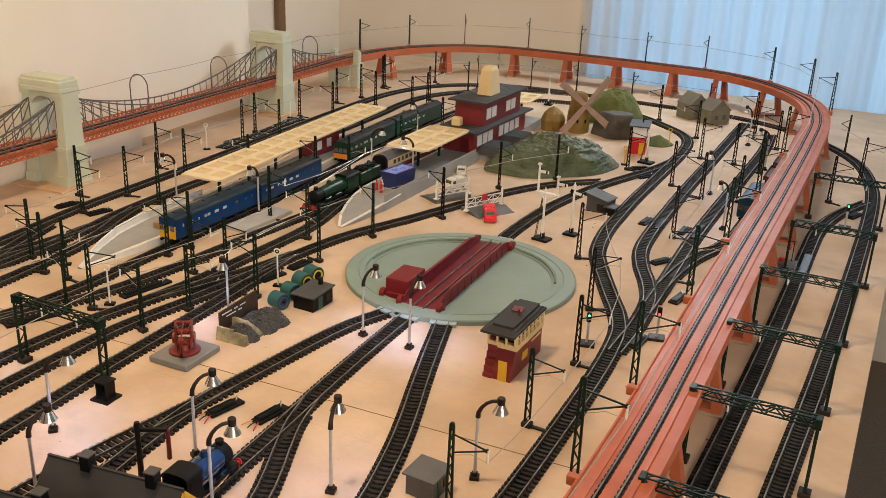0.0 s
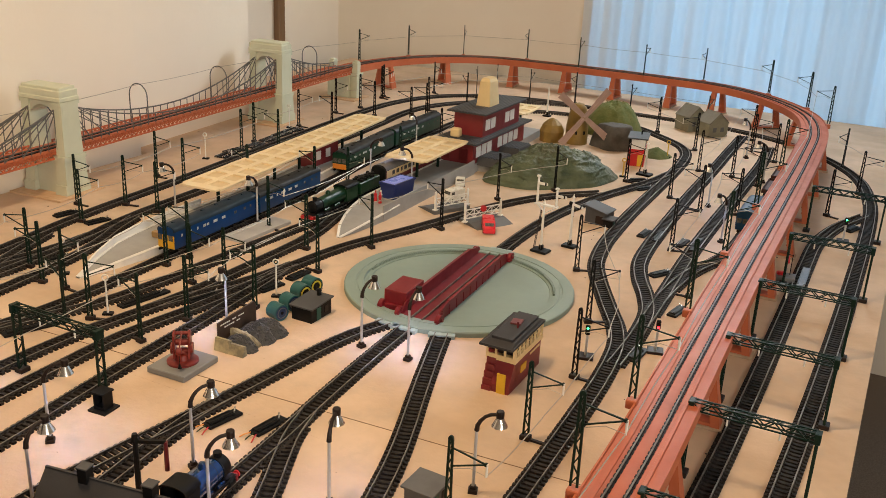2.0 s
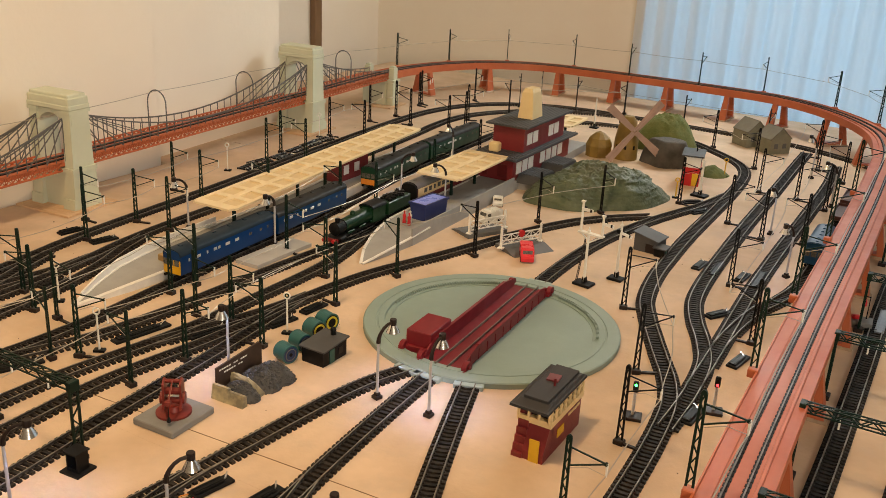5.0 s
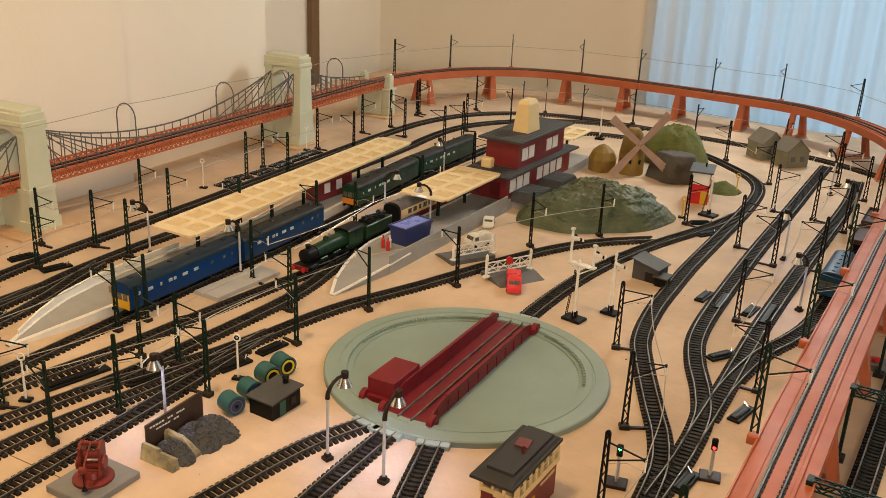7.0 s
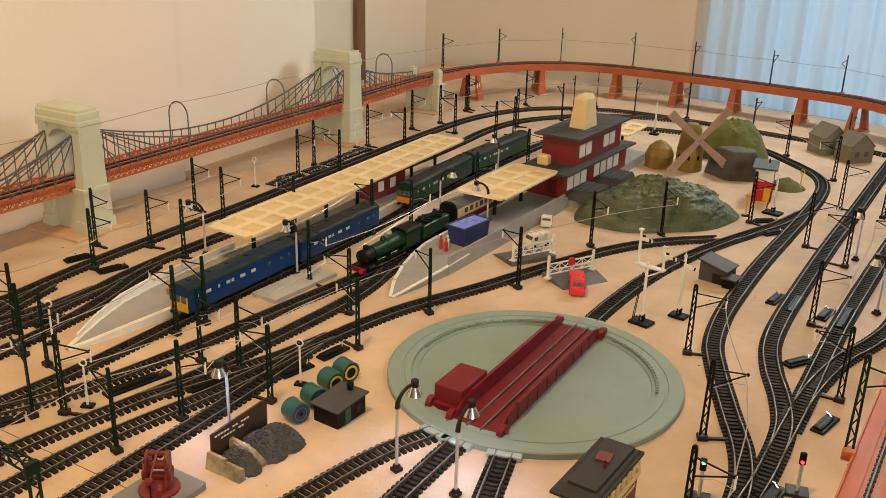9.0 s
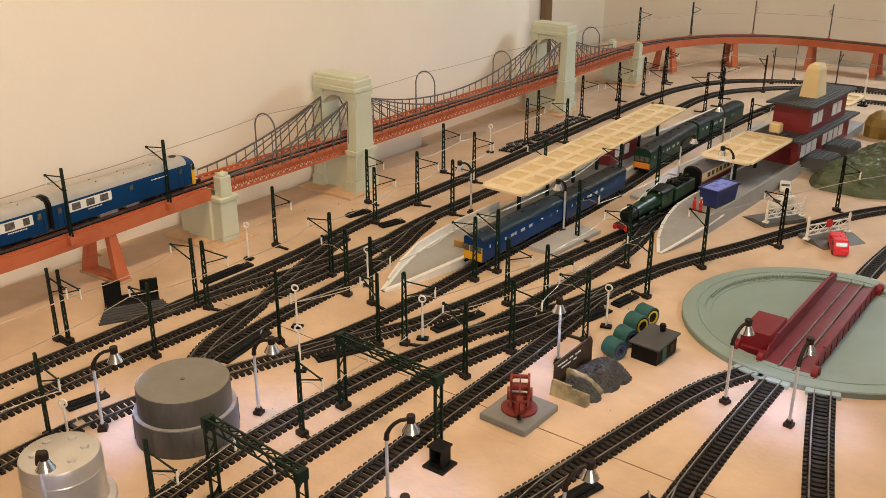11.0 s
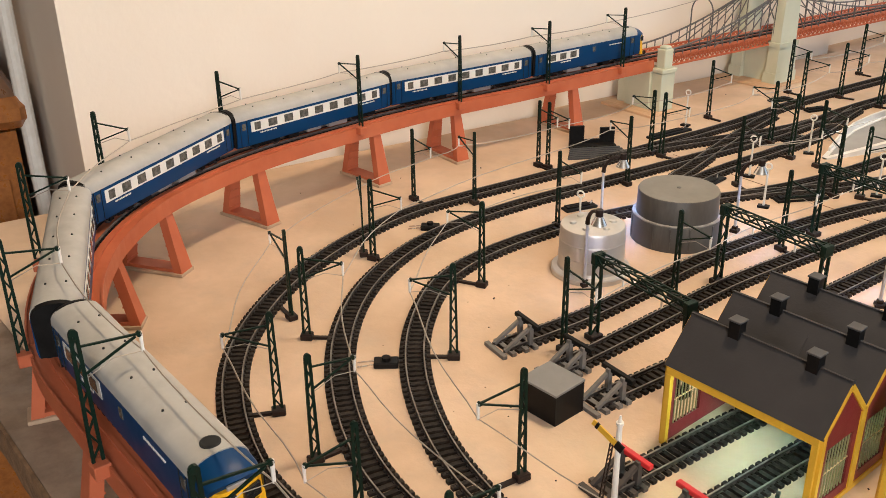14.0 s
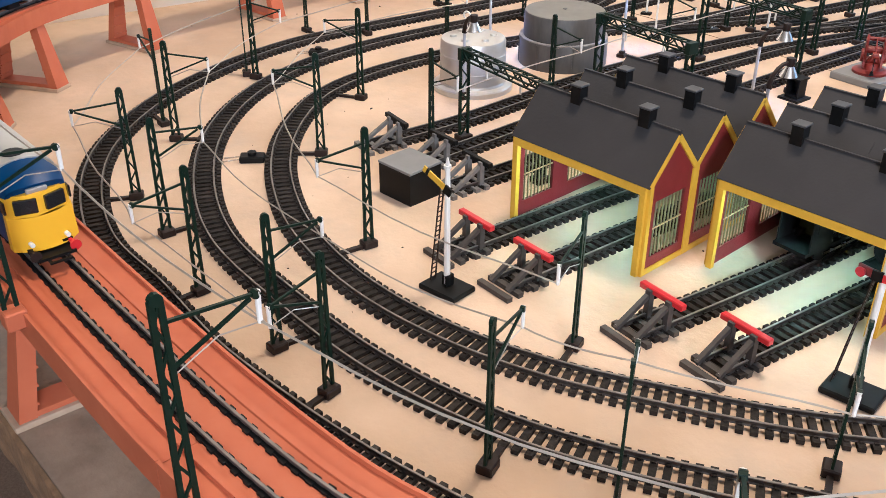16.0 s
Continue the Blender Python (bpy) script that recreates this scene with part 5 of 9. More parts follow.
def steam_engine(name, label, x, y, ang, L, body, cab_body, tender=0.0, r=0.0105, z=0.0062):
    th = thing(name, label, "locomotive", m=pose(x, y, z, 0, 0, ang))
    x1 = L / 2
    bm = bmesh.new()
    box(bm, 0, 0, 0.0128, L, 0.027, 0.0026)
    part("running_plate", bm, BLACK, th)
    bm = bmesh.new()
    box(bm, x1, 0, 0.0105, 0.003, 0.029, 0.007, bevel=0.0005)
    part("buffer_beam", bm, CRANE_DEEP, th, "dark red buffer beam")
    for sd_ in (-1, 1):
        for xx in (-0.22, 0.0, 0.22):
            bm = bmesh.new()
            box(bm, L * xx, sd_ * 0.0118, 0.0158, L * 0.13, 0.0028, 0.0042, bevel=0.0010)
            part("splasher", bm, body, th)
    bm = bmesh.new()
    cyl(bm, (-L * 0.20, 0, 0.0262), (L * 0.28, 0, 0.0255), r * 1.22, r * 1.02, n=24)
    part("boiler", bm, body, th, smooth=True)
    bm = bmesh.new()
    cyl(bm, (L * 0.30, 0, 0.0255), (L * 0.43, 0, 0.0255), r * 1.03, n=24)
    cyl(bm, (L * 0.43, 0, 0.0255), (L * 0.445, 0, 0.0255), r * 0.86, r * 0.5, n=24)
    sm = part("smokebox", bm, BLACK, th, smooth=True)
    bm = bmesh.new()
    cyl(bm, (L * 0.37, 0, 0.034), (L * 0.37, 0, 0.0415), 0.0036, 0.0042, n=16)
    part("chimney", bm, BLACK, sm)
    bm = bmesh.new()
    lathe(bm, [(0.0048, 0.034), (0.0044, 0.040), (0.0030, 0.0428), (0.0, 0.0436)], 16, L * 0.08, 0)
    part("dome", bm, body, th, smooth=True)
    bm = bmesh.new()
    for k in (-0.1, 0.04, 0.18, 0.29):
        cyl(bm, (L * k - 0.0004, 0, 0.0255), (L * k + 0.0004, 0, 0.0255), r * 1.075, n=24)
    part("boiler_band", bm, BLACK, th)
    bm = bmesh.new()
    xc = -L * 0.33
    for s in (-1, 1):
        box(bm, xc, s * 0.0132, 0.0250, L * 0.26, 0.0012, 0.024)
        box(bm, xc - L * 0.02, s * 0.0140, 0.0315, 0.010, 0.0006, 0.008)
    box(bm, xc + L * 0.13, 0, 0.0255, 0.0012, 0.026, 0.025)
    part("cab", bm, cab_body, th)
    bm = bmesh.new()
    loft(bm, [roof_section(xc - L * 0.14, 0.0150, 0.0370, 0.0440), roof_section(xc + L * 0.14, 0.0150, 0.0370, 0.0440)])
    part("cab_roof", bm, BLACK, th, smooth=True)
    for k, xx in enumerate((-0.22, 0.0, 0.22)):
        for s in (-1, 1):
            bm = bmesh.new()
            cyl(bm, (L * xx, s * 0.0072, 0.0090), (L * xx, s * 0.0096, 0.0090), 0.0090, n=20)
            cyl(bm, (L * xx, s * 0.0096, 0.0090), (L * xx, s * 0.0106, 0.0090), 0.0026, n=10)
            part("driving_wheel", bm, BLACK, th)
    for s in (-1, 1):
        bm = bmesh.new()
        bar(bm, (-L * 0.22, s * 0.0112, 0.0062), (L * 0.22, s * 0.0112, 0.0062), 0.0012, 0.0022)
        bar(bm, (0, s * 0.0118, 0.0062), (L * 0.36, s * 0.0118, 0.0090), 0.0012, 0.0018)
        part("coupling_rod", bm, STEEL, th)
        bm = bmesh.new()
        cyl(bm, (L * 0.34, s * 0.0112, 0.0098), (L * 0.45, s * 0.0112, 0.0098), 0.0046, n=14)
        part("cylinder", bm, BLACK, th)
        bm = bmesh.new()
        cyl(bm, (x1, s * 0.0095, 0.0105), (x1 + 0.005, s * 0.0095, 0.0105), 0.0014, n=10)
        cyl(bm, (x1 + 0.005, s * 0.0095, 0.0105), (x1 + 0.0062, s * 0.0095, 0.0105), 0.0036, n=14)
        part("buffer", bm, RED, th)
    if tender:
        bm = bmesh.new()
        xt = -x1 - 0.004 - tender / 2
        box(bm, xt, 0, 0.0245, tender, 0.028, 0.0225, bevel=0.0012)
        td = part("tender", bm, cab_body, th)
        bm = bmesh.new()
        for k in range(60):
            u = xt + (random.random() - 0.5) * (tender - 0.012)
            v = (random.random() - 0.5) * 0.020
            box(bm, u, v, 0.0365 + 0.003 * random.random(), 0.005, 0.005, 0.004, rz=random.random() * 90)
        part("coal_load", bm, BLACK, td, "black coal load")
        for xx in (-0.3, 0, 0.3):
            bm = bmesh.new()
            for s in (-1, 1):
                cyl(bm, (xt + xx * tender, s * 0.0072, 0.0062), (xt + xx * tender, s * 0.0094, 0.0062), 0.0062, n=14)
            part("tender_wheel", bm, BLACK, td)
        bm = bmesh.new()
        box(bm, xt, 0, 0.0115, tender, 0.025, 0.004)
        part("tender_frame", bm, BLACK, td)
    return th


p, ang = on_track("steam", 0.172)
steam_engine("steam_locomotive", "dark green steam locomotive with a green tender", p[0], p[1], ang, 0.150, LOCO_GREEN, LOCO_GREEN, tender=0.075)
p, ang = on_track("shed_c", -0.625)
steam_engine("tank_locomotive", "dark blue glossy tank engine with a black cab", p[0], p[1], ang + 180, 0.080, LOCO_BLUE, BLACK, r=0.0115)
p, ang = on_track("shed_c", -0.790)
steam_engine("tank_locomotive", "black tank engine standing inside the engine shed", p[0], p[1], ang + 180, 0.094, BLACK, BLACK)
p, ang = on_track("shed_d", -0.770)
steam_engine("tank_locomotive", "blue tank engine with red buffer beam in the shed", p[0], p[1], ang, 0.090, LOCO_BLUE, LOCO_BLUE)
rail_vehicle("diesel_shunter", "small blue diesel locomotive on the siding under the viaduct", "siding_c", 0.540, 0.115, SHUNT_BLUE, SHUNT_BLUE, [(0.34, 0.008), (-0.34, 0.008)], front=SHUNT_BLUE, front_label="blue cab end with small windows")


def wagon(key, y, mat, label, L=0.075, h=0.012):
    p, ang = on_track(key, y)
    th = thing("wagon", label, "wagon", "wagons in the sidings", m=pose(p[0], p[1], 0.0062, 0, 0, ang))
    bm = bmesh.new()
    box(bm, 0, 0, 0.0125, L, 0.028, 0.003)
    part("floor", bm, mat, th)
    for s in (-1, 1):
        bm = bmesh.new()
        box(bm, 0, s * 0.0135, 0.014 + h / 2, L, 0.0012, h)
        part("side", bm, mat, th)
        bm = bmesh.new()
        box(bm, s * (L / 2 - 0.0006), 0, 0.014 + h / 2, 0.0012, 0.0258, h)
        part("end", bm, mat, th)
    for e in (-1, 1):
        bm = bmesh.new()
        for s in (-1, 1):
            cyl(bm, (e * L * 0.3, s * 0.0070, 0.006), (e * L * 0.3, s * 0.0092, 0.006), 0.006, n=14)
        part("wheelset", bm, BLACK, th)
    bm = bmesh.new()
    box(bm, 0, 0, 0.0095, L + 0.006, 0.018, 0.004)
    part("underframe", bm, BLACK, th)


wagon("siding_c", 0.80, RUST, "dull maroon low wagon on the siding", 0.10, 0.005)
wagon("siding_c", 0.93, RUST, "dull maroon low wagon on the siding", 0.10, 0.005)

# ---- stations, platforms and buildings ----
PLAT_GREY = material("platform_grey_plastic", (0.33, 0.325, 0.31), 0.6, second=(0.27, 0.265, 0.25), scale=30, amount=0.6, bump=0.0002, fine=400)
SLAB_PALE = material("platform_pale_slab", (0.44, 0.43, 0.41), 0.6, second=(0.37, 0.36, 0.35), scale=40, amount=0.5)
EDGE_WHITE = material("platform_edge_white", (0.80, 0.79, 0.75), 0.5, scale=60, amount=0.4)
BRICK_RED = material("brick_red_plastic", (0.20, 0.020, 0.022), 0.45, second=(0.16, 0.016, 0.018), scale=60, amount=0.5, bump=0.0002, fine=700)
SLATE = material("roof_slate_grey", (0.045, 0.045, 0.047), 0.65, second=(0.07, 0.07, 0.07), scale=70, amount=0.6)
SHED_ROOF = material("shed_roof_black", (0.028, 0.0265, 0.027), 0.7, second=(0.042, 0.039, 0.039), scale=25, amount=0.6, spec=0.35, bump=0.0002, fine=500)
SHED_YELLOW = material("shed_yellow_paint", (0.70, 0.42, 0.03), 0.5, second=(0.58, 0.33, 0.02), scale=90, amount=0.5)
# the canopy's cream again, darkened for the shade inside the recessed panels
CANOPY_SHADED = material("canopy_cream_shaded", (0.68, 0.51, 0.28), 0.5, second=(0.60, 0.44, 0.23), scale=30, amount=0.5)
CANOPY = material("canopy_cream_plastic", (0.78, 0.63, 0.39), 0.45, second=(0.71, 0.55, 0.32), scale=30, amount=0.5)
LIT_PANE = material("window_pale_panel", (0.88, 0.84, 0.80), 0.4, scale=80, amount=0.2)
COAL = material("coal_lumps", (0.035, 0.034, 0.034), 0.6, second=(0.075, 0.073, 0.07), scale=220, bump=0.001, fine=300)
ROCK = material("scenery_rock_green", (0.105, 0.125, 0.066), 0.55, second=(0.040, 0.062, 0.026), scale=26, amount=1.0, bump=0.008, fine=70, stain=(0.17, 0.135, 0.085), stain_scale=13)
GREEN_HILL = material("scenery_grass_green", (0.085, 0.11, 0.022), 0.85, second=(0.14, 0.14, 0.04), scale=40, amount=0.9, bump=0.003, fine=140)
MILL_BROWN = material("mill_ochre_plastic", (0.26, 0.16, 0.03), 0.55, second=(0.17, 0.10, 0.02), scale=40, amount=0.7)
DARK_ROCK = material("tunnel_dark_rock", (0.055, 0.05, 0.042), 0.75, second=(0.11, 0.10, 0.085), scale=40, amount=0.8, bump=0.002, fine=160)
SAIL = material("mill_sail_pinkish_wood", (0.40, 0.27, 0.22), 0.6, second=(0.32, 0.21, 0.17), scale=60, amount=0.6)
COTTAGE = material("cottage_stone_olive", (0.23, 0.215, 0.150), 0.6, second=(0.16, 0.15, 0.10), scale=50, amount=0.7, bump=0.0005, fine=260)
COTTAGE_ROOF = material("cottage_roof_brown", (0.16, 0.14, 0.10), 0.65, scale=60)
GREY = material("grey_plastic", (0.11, 0.11, 0.108), 0.6, second=(0.08, 0.08, 0.08), scale=50, amount=0.5)
TANK_GREY = material("tank_grey_card", (0.115, 0.112, 0.108), 0.5, second=(0.055, 0.053, 0.05), scale=9, amount=0.95, stain=(0.17, 0.165, 0.155), stain_scale=26, stretch=(1, 1, 0.25))
TANK_RIM = material("tank_rim_pale", (0.34, 0.335, 0.33), 0.55, second=(0.16, 0.155, 0.15), scale=60, amount=0.9)
TANK_TOP = material("tank_top_grey", (0.20, 0.19, 0.165), 0.7, second=(0.16, 0.15, 0.13), scale=30, amount=0.6)
TANK_SILVER = material("tank_silver_painted", (0.60, 0.59, 0.56), 0.36, 0.55, second=(0.50, 0.47, 0.41), scale=20, amount=0.7, stain=(0.42, 0.36, 0.28), stain_scale=26)
TUB_BLUE = material("tub_blue_plastic", (0.020, 0.034, 0.145), 0.4, scale=40, amount=0.4)
TUB_TOP = material("tub_top_bright_blue", (0.17, 0.24, 0.72), 0.3, scale=40, amount=0.4)
REEL_TEAL = material("drum_teal_plastic", (0.012, 0.10, 0.10), 0.4, scale=60)
REEL_YELLOW = material("drum_yellow_paint", (0.60, 0.50, 0.04), 0.5, scale=80)
CRANE_RED = material("crane_brick_red", (0.20, 0.026, 0.019), 0.42, second=(0.11, 0.012, 0.011), scale=80, spec=0.3)
WHITE_CAR = material("toy_car_white", (0.72, 0.70, 0.62), 0.3, scale=60, amount=0.3)


def glass_pane(name):
    m = bpy.data.materials.new(name)
    m.use_nodes = True
    b = m.node_tree.nodes["Principled BSDF"]
    b.inputs["Base Color"].default_value = (0.86, 0.90, 0.82, 1)
    b.inputs["Roughness"].default_value = 0.08
    b.inputs["Transmission Weight"].default_value = 1.0
    b.inputs["IOR"].default_value = 1.15
    return m


GLAZE = glass_pane("shed_clear_glazing")


def track_x(key, y):
    R = SAMPLES[key][1]
    return float(R[int(np.argmin(np.abs(R[:, 1] - y)))][0])


# platform beside the blue railcars: ramp, island and its white edging
pf = thing("platform", "long grey island platform with a ramp and white edges", "platform", "station platforms")
ys = [-0.285, -0.26, -0.22, -0.17, -0.12, -0.05, 0.05, 0.18, 0.32, 0.47, 0.64, 0.80, 0.93]
right = [(track_x("platform", y) - 0.0215 if y > -0.13 else None) for y in ys]
right[0], right[1], right[2], right[3] = -0.487, -0.4795, -0.4715, -0.463
right[4] = -0.4585
left = [-0.4885, -0.498, -0.513, -0.5275] + [max(r - 0.075, -0.5800) for r in right[4:]]
zs = [0.001, 0.004, 0.008, 0.012] + [0.014] * 9


def strip(bm, la, ra, za, base=0.0):
    for k in range(len(la) - 1):
        q = [(*la[k], za[k]), (*ra[k], za[k]), (*ra[k + 1], za[k + 1]), (*la[k + 1], za[k + 1])]
        t = [bm.verts.new(p) for p in q]
        b = [bm.verts.new((p[0], p[1], base)) for p in q]
        bm.faces.new(t)
        for i in range(4):
            bm.faces.new((t[i], t[(i + 1) % 4], b[(i + 1) % 4], b[i]))
    bmesh.ops.remove_doubles(bm, verts=bm.verts, dist=1e-5)


bm = bmesh.new()
strip(bm, list(zip(left, ys)), list(zip(right, ys)), zs)
part("surface", bm, PLAT_GREY, pf)
for side, lab in ((left, -1), (right, 1)):
    bm = bmesh.new()
    strip(bm, [(x - 0.0035, y) for x, y in zip(side, ys)], [(x + 0.0035, y) for x, y in zip(side, ys)], [z + 0.0012 for z in zs])
    part("edge", bm, EDGE_WHITE, pf, "white platform edging")
bm = bmesh.new()
wy = [-0.262, -0.22, -0.17, -0.12, -0.05, 0.05]
strip(bm, [(np.interp(y, ys, left) - 0.0028, y) for y in wy], [(np.interp(y, ys, left) + 0.0006, y) for y in wy], [0.010, 0.018, 0.024, 0.027, 0.027, 0.027])
part("parapet", bm, EDGE_WHITE, pf, "white parapet along the ramp")
bm = bmesh.new()
box(bm, -0.490, -0.118, 0.0195, 0.016, 0.010, 0.010, bevel=0.001)
box(bm, -0.500, -0.112, 0.0175, 0.006, 0.008, 0.006, bevel=0.001)
tagged(part("crate", bm, material("crate_tan", (0.42, 0.26, 0.10), 0.6, scale=80)), "small tan wooden crate standing on the platform", "crate")

# narrow pale slabs between the platform lines
for y0, y1 in ((-0.035, 0.092), (0.27, 0.42), (0.43, 0.58), (0.60, 0.74), (0.76, 0.90)):
    bm = bmesh.new()
    n = 4
    yy = [y0 + (y1 - y0) * k / n for k in range(n + 1)]
    mid = [(track_x("platform", y) + track_x("steam", y)) / 2 for y in yy]
    wd = [min(0.022, (track_x("steam", y) - track_x("platform", y)) / 2 - 0.019) for y in yy]
    strip(bm, [(m_ - w_, y) for m_, w_, y in zip(mid, wd, yy)], [(m_ + w_, y) for m_, w_, y in zip(mid, wd, yy)], [0.006] * (n + 1))
    tagged(part("platform_slab", bm, SLAB_PALE), "pale grey platform slab between two tracks", "platform", "platform slabs")

# the second platform with its ramp and parapet
pf = thing("platform", "grey platform with a pointed ramp and a low parapet", "platform", "station platforms")
ys = [0.078, 0.10, 0.14, 0.19, 0.25, 0.40, 0.58, 0.80, 1.00]
left = [-0.271, -0.285, -0.303, -0.318, -0.329, -0.3335, -0.336, -0.341, -0.348]
right = [-0.2675, -0.262, -0.256, -0.251, -0.250, -0.253, -0.257, -0.262, -0.27]
zs = [0.001, 0.005, 0.010, 0.015, 0.018, 0.018, 0.018, 0.018, 0.018]
bm = bmesh.new()
strip(bm, list(zip(left, ys)), list(zip(right, ys)), zs)
part("surface", bm, PLAT_GREY, pf)
for side, k1 in ((left, 9), (right, 5)):
    n = 22
    y_last = ys[k1 - 1]
    for k in range(n):
        a = ys[0] + (y_last - ys[0]) * k / n
        b = a + (y_last - ys[0]) / n * 0.92
        bm = bmesh.new()
        bar(bm, (np.interp(a, ys, side), a, np.interp(a, ys, zs) + 0.0002), (np.interp(b, ys, side), b, np.interp(b, ys, zs) + 0.0002), 0.0046, 0.0018)
        part("edging_stone", bm, EDGE_WHITE, pf, "pale edging stone")
bm = bmesh.new()
strip(bm, [(-0.2525, 0.195), (-0.2565, 0.58)], [(-0.2495, 0.195), (-0.2535, 0.58)], [0.030, 0.030])
part("parapet", bm, PLAT_GREY, pf, "low grey parapet wall")


def canopy(x0, x1, xs0, xs1, y0, y1, z, nx, ny, label):
    """A cream latticed canopy on green posts; its far end may be shifted sideways."""
    th = thing("platform_canopy", label, "canopy", "platform canopies")

    def at(u, v, zz):
        a = x0 + (x1 - x0) * u
        b = xs0 + (xs1 - xs0) * u
        return Vector((a + (b - a) * v, y0 + (y1 - y0) * v, zz))
    bm = bmesh.new()
    q = [at(0, 0, z), at(1, 0, z), at(1, 1, z), at(0, 1, z)]
    t = [bm.verts.new(p) for p in q]
    b = [bm.verts.new(p - Vector((0, 0, 0.0012))) for p in q]
    bm.faces.new(t), bm.faces.new(b)
    for i in range(4):
        bm.faces.new((t[i], t[(i + 1) % 4], b[(i + 1) % 4], b[i]))
    part("roof_sheet", bm, CANOPY_SHADED, th, "recessed cream panels, darkened in colour for the shade between the ribs")
    for i in range(nx + 1):
        bm = bmesh.new()
        bar(bm, at(i / nx, 0, z + 0.0010), at(i / nx, 1, z + 0.0014), 0.0075 if i in (0, nx) else 0.0110, 0.0034)
        part("rib", bm, CANOPY, th)
    for j in range(ny + 1):
        bm = bmesh.new()
        bar(bm, at(0, j / ny, z + 0.0008), at(1, j / ny, z + 0.0013), 0.0125 if j % ny else 0.020, 0.0034)
        part("crossbar", bm, CANOPY, th)
    for j in range(1, ny, 2):
        p = at(0.5, j / ny, 0)
        bm = bmesh.new()
        bar(bm, (p.x, p.y, 0.0145), (p.x, p.y, z - 0.001), 0.0045, 0.0045)
        bar(bm, (p.x - 0.018, p.y, z - 0.003), (p.x + 0.018, p.y, z - 0.003), 0.0024, 0.003)
        part("post", bm, GREEN_DARK, th)
    return th


canopy(-0.545, -0.468, -0.605, -0.533, 0.010, 0.665, 0.065, 2, 14, "long cream latticed platform canopy on green posts")
canopy(-0.356, -0.270, -0.360, -0.274, 0.385, 0.575, 0.066, 2, 4, "short cream latticed platform canopy beside the station")
canopy(-0.350, -0.285, -0.355, -0.29, 0.93, 1.03, 0.066, 2, 2, "small cream canopy at the station's far end")
bm = bmesh.new()
box(bm, -0.545, 0.42, 0.035, 0.030, 0.10, 0.042, bevel=0.0008)
wr = thing("waiting_room", "small maroon waiting room under the long canopy", "building")
part("wall", bm, BRICK_RED, wr)
for y in (0.395, 0.43):
    bm = bmesh.new()
    box(bm, -0.5295, y, 0.036, 0.0012, 0.016, 0.018)
    part("window", bm, LIT_PANE, wr)

# station building
st = thing("station_building", "two-storey maroon station with slate roofs and a tall cream block", "building")
SX0, SX1, SY0, SY1 = -0.338, -0.262, 0.585, 0.865
bm = bmesh.new()
box(bm, (SX0 + SX1) / 2, (SY0 + SY1) / 2, 0.041, SX1 - SX0, SY1 - SY0, 0.046)
part("wall", bm, BRICK_RED, st)
bm = bmesh.new()
box(bm, -0.300, 0.735, 0.0925, 0.070, 0.200, 0.052)
part("upper_wall", bm, BRICK_RED, st)


def slate_roof(x0, x1, y0, y1, z, parent, rise=0.004):
    bm = bmesh.new()
    box(bm, (x0 + x1) / 2, (y0 + y1) / 2, z, x1 - x0, y1 - y0, 0.0026)
    rf = part("roof", bm, SLATE, parent)
    n = int((x1 - x0) / 0.0068)
    for k in range(n):
        bm = bmesh.new()
        box(bm, x0 + (x1 - x0) * (k + 0.5) / n, (y0 + y1) / 2, z + 0.0018, (x1 - x0) / n * 0.72, y1 - y0, 0.0018)
        part("slate_course", bm, SLATE, rf)


slate_roof(-0.352, -0.248, 0.570, 0.880, 0.0652, st)
slate_roof(-0.347, -0.253, 0.620, 0.850, 0.1200, st)
bm = bmesh.new()
for (za, ax, ay), (zb, bx, by) in (((0.1215, 0.034, 0.050), (0.176, 0.024, 0.040)), ((0.176, 0.024, 0.040), (0.184, 0.017, 0.032))):
    va = [bm.verts.new((-0.296 + sx * ax / 2, 0.722 + sy * ay / 2, za)) for sx, sy in ((-1, -1), (1, -1), (1, 1), (-1, 1))]
    vb = [bm.verts.new((-0.296 + sx * bx / 2, 0.722 + sy * by / 2, zb)) for sx, sy in ((-1, -1), (1, -1), (1, 1), (-1, 1))]
    for k in range(4):
        bm.faces.new((va[k], va[(k + 1) % 4], vb[(k + 1) % 4], vb[k]))
bm.faces.new(vb)
part("clock_tower", bm, CREAM, st, "tall cream plastic block")
bm = bmesh.new()
box(bm, -0.318, 0.612, 0.0765, 0.022, 0.018, 0.020, bevel=0.003)
part("porch_block", bm, CREAM, st, "small cream block on the lower roof")
for z, x, ylist in ((0.042, SX1, (0.612, 0.640, 0.668, 0.725, 0.755, 0.785, 0.815)), (0.092, -0.265, (0.660, 0.688, 0.765, 0.793))):
    for y in ylist:
        bm = bmesh.new()
        box(bm, x + 0.0002, y, z, 0.0016, 0.023, 0.024, bevel=0.0003)
        wn = part("window", bm, EDGE_WHITE, st, "white window frame")
        for e in (-1, 1):
            bm = bmesh.new()
            box(bm, x + 0.0010, y + e * 0.0052, z, 0.0006, 0.0085, 0.019)
            part("pane", bm, LIT_PANE, wn)
for x, w in ((-0.325, 0.014), (-0.285, 0.020)):
    bm = bmesh.new()
    box(bm, x, SY0 - 0.0004, 0.038, w, 0.0014, 0.026)
    part("door", bm, MAROON, st)
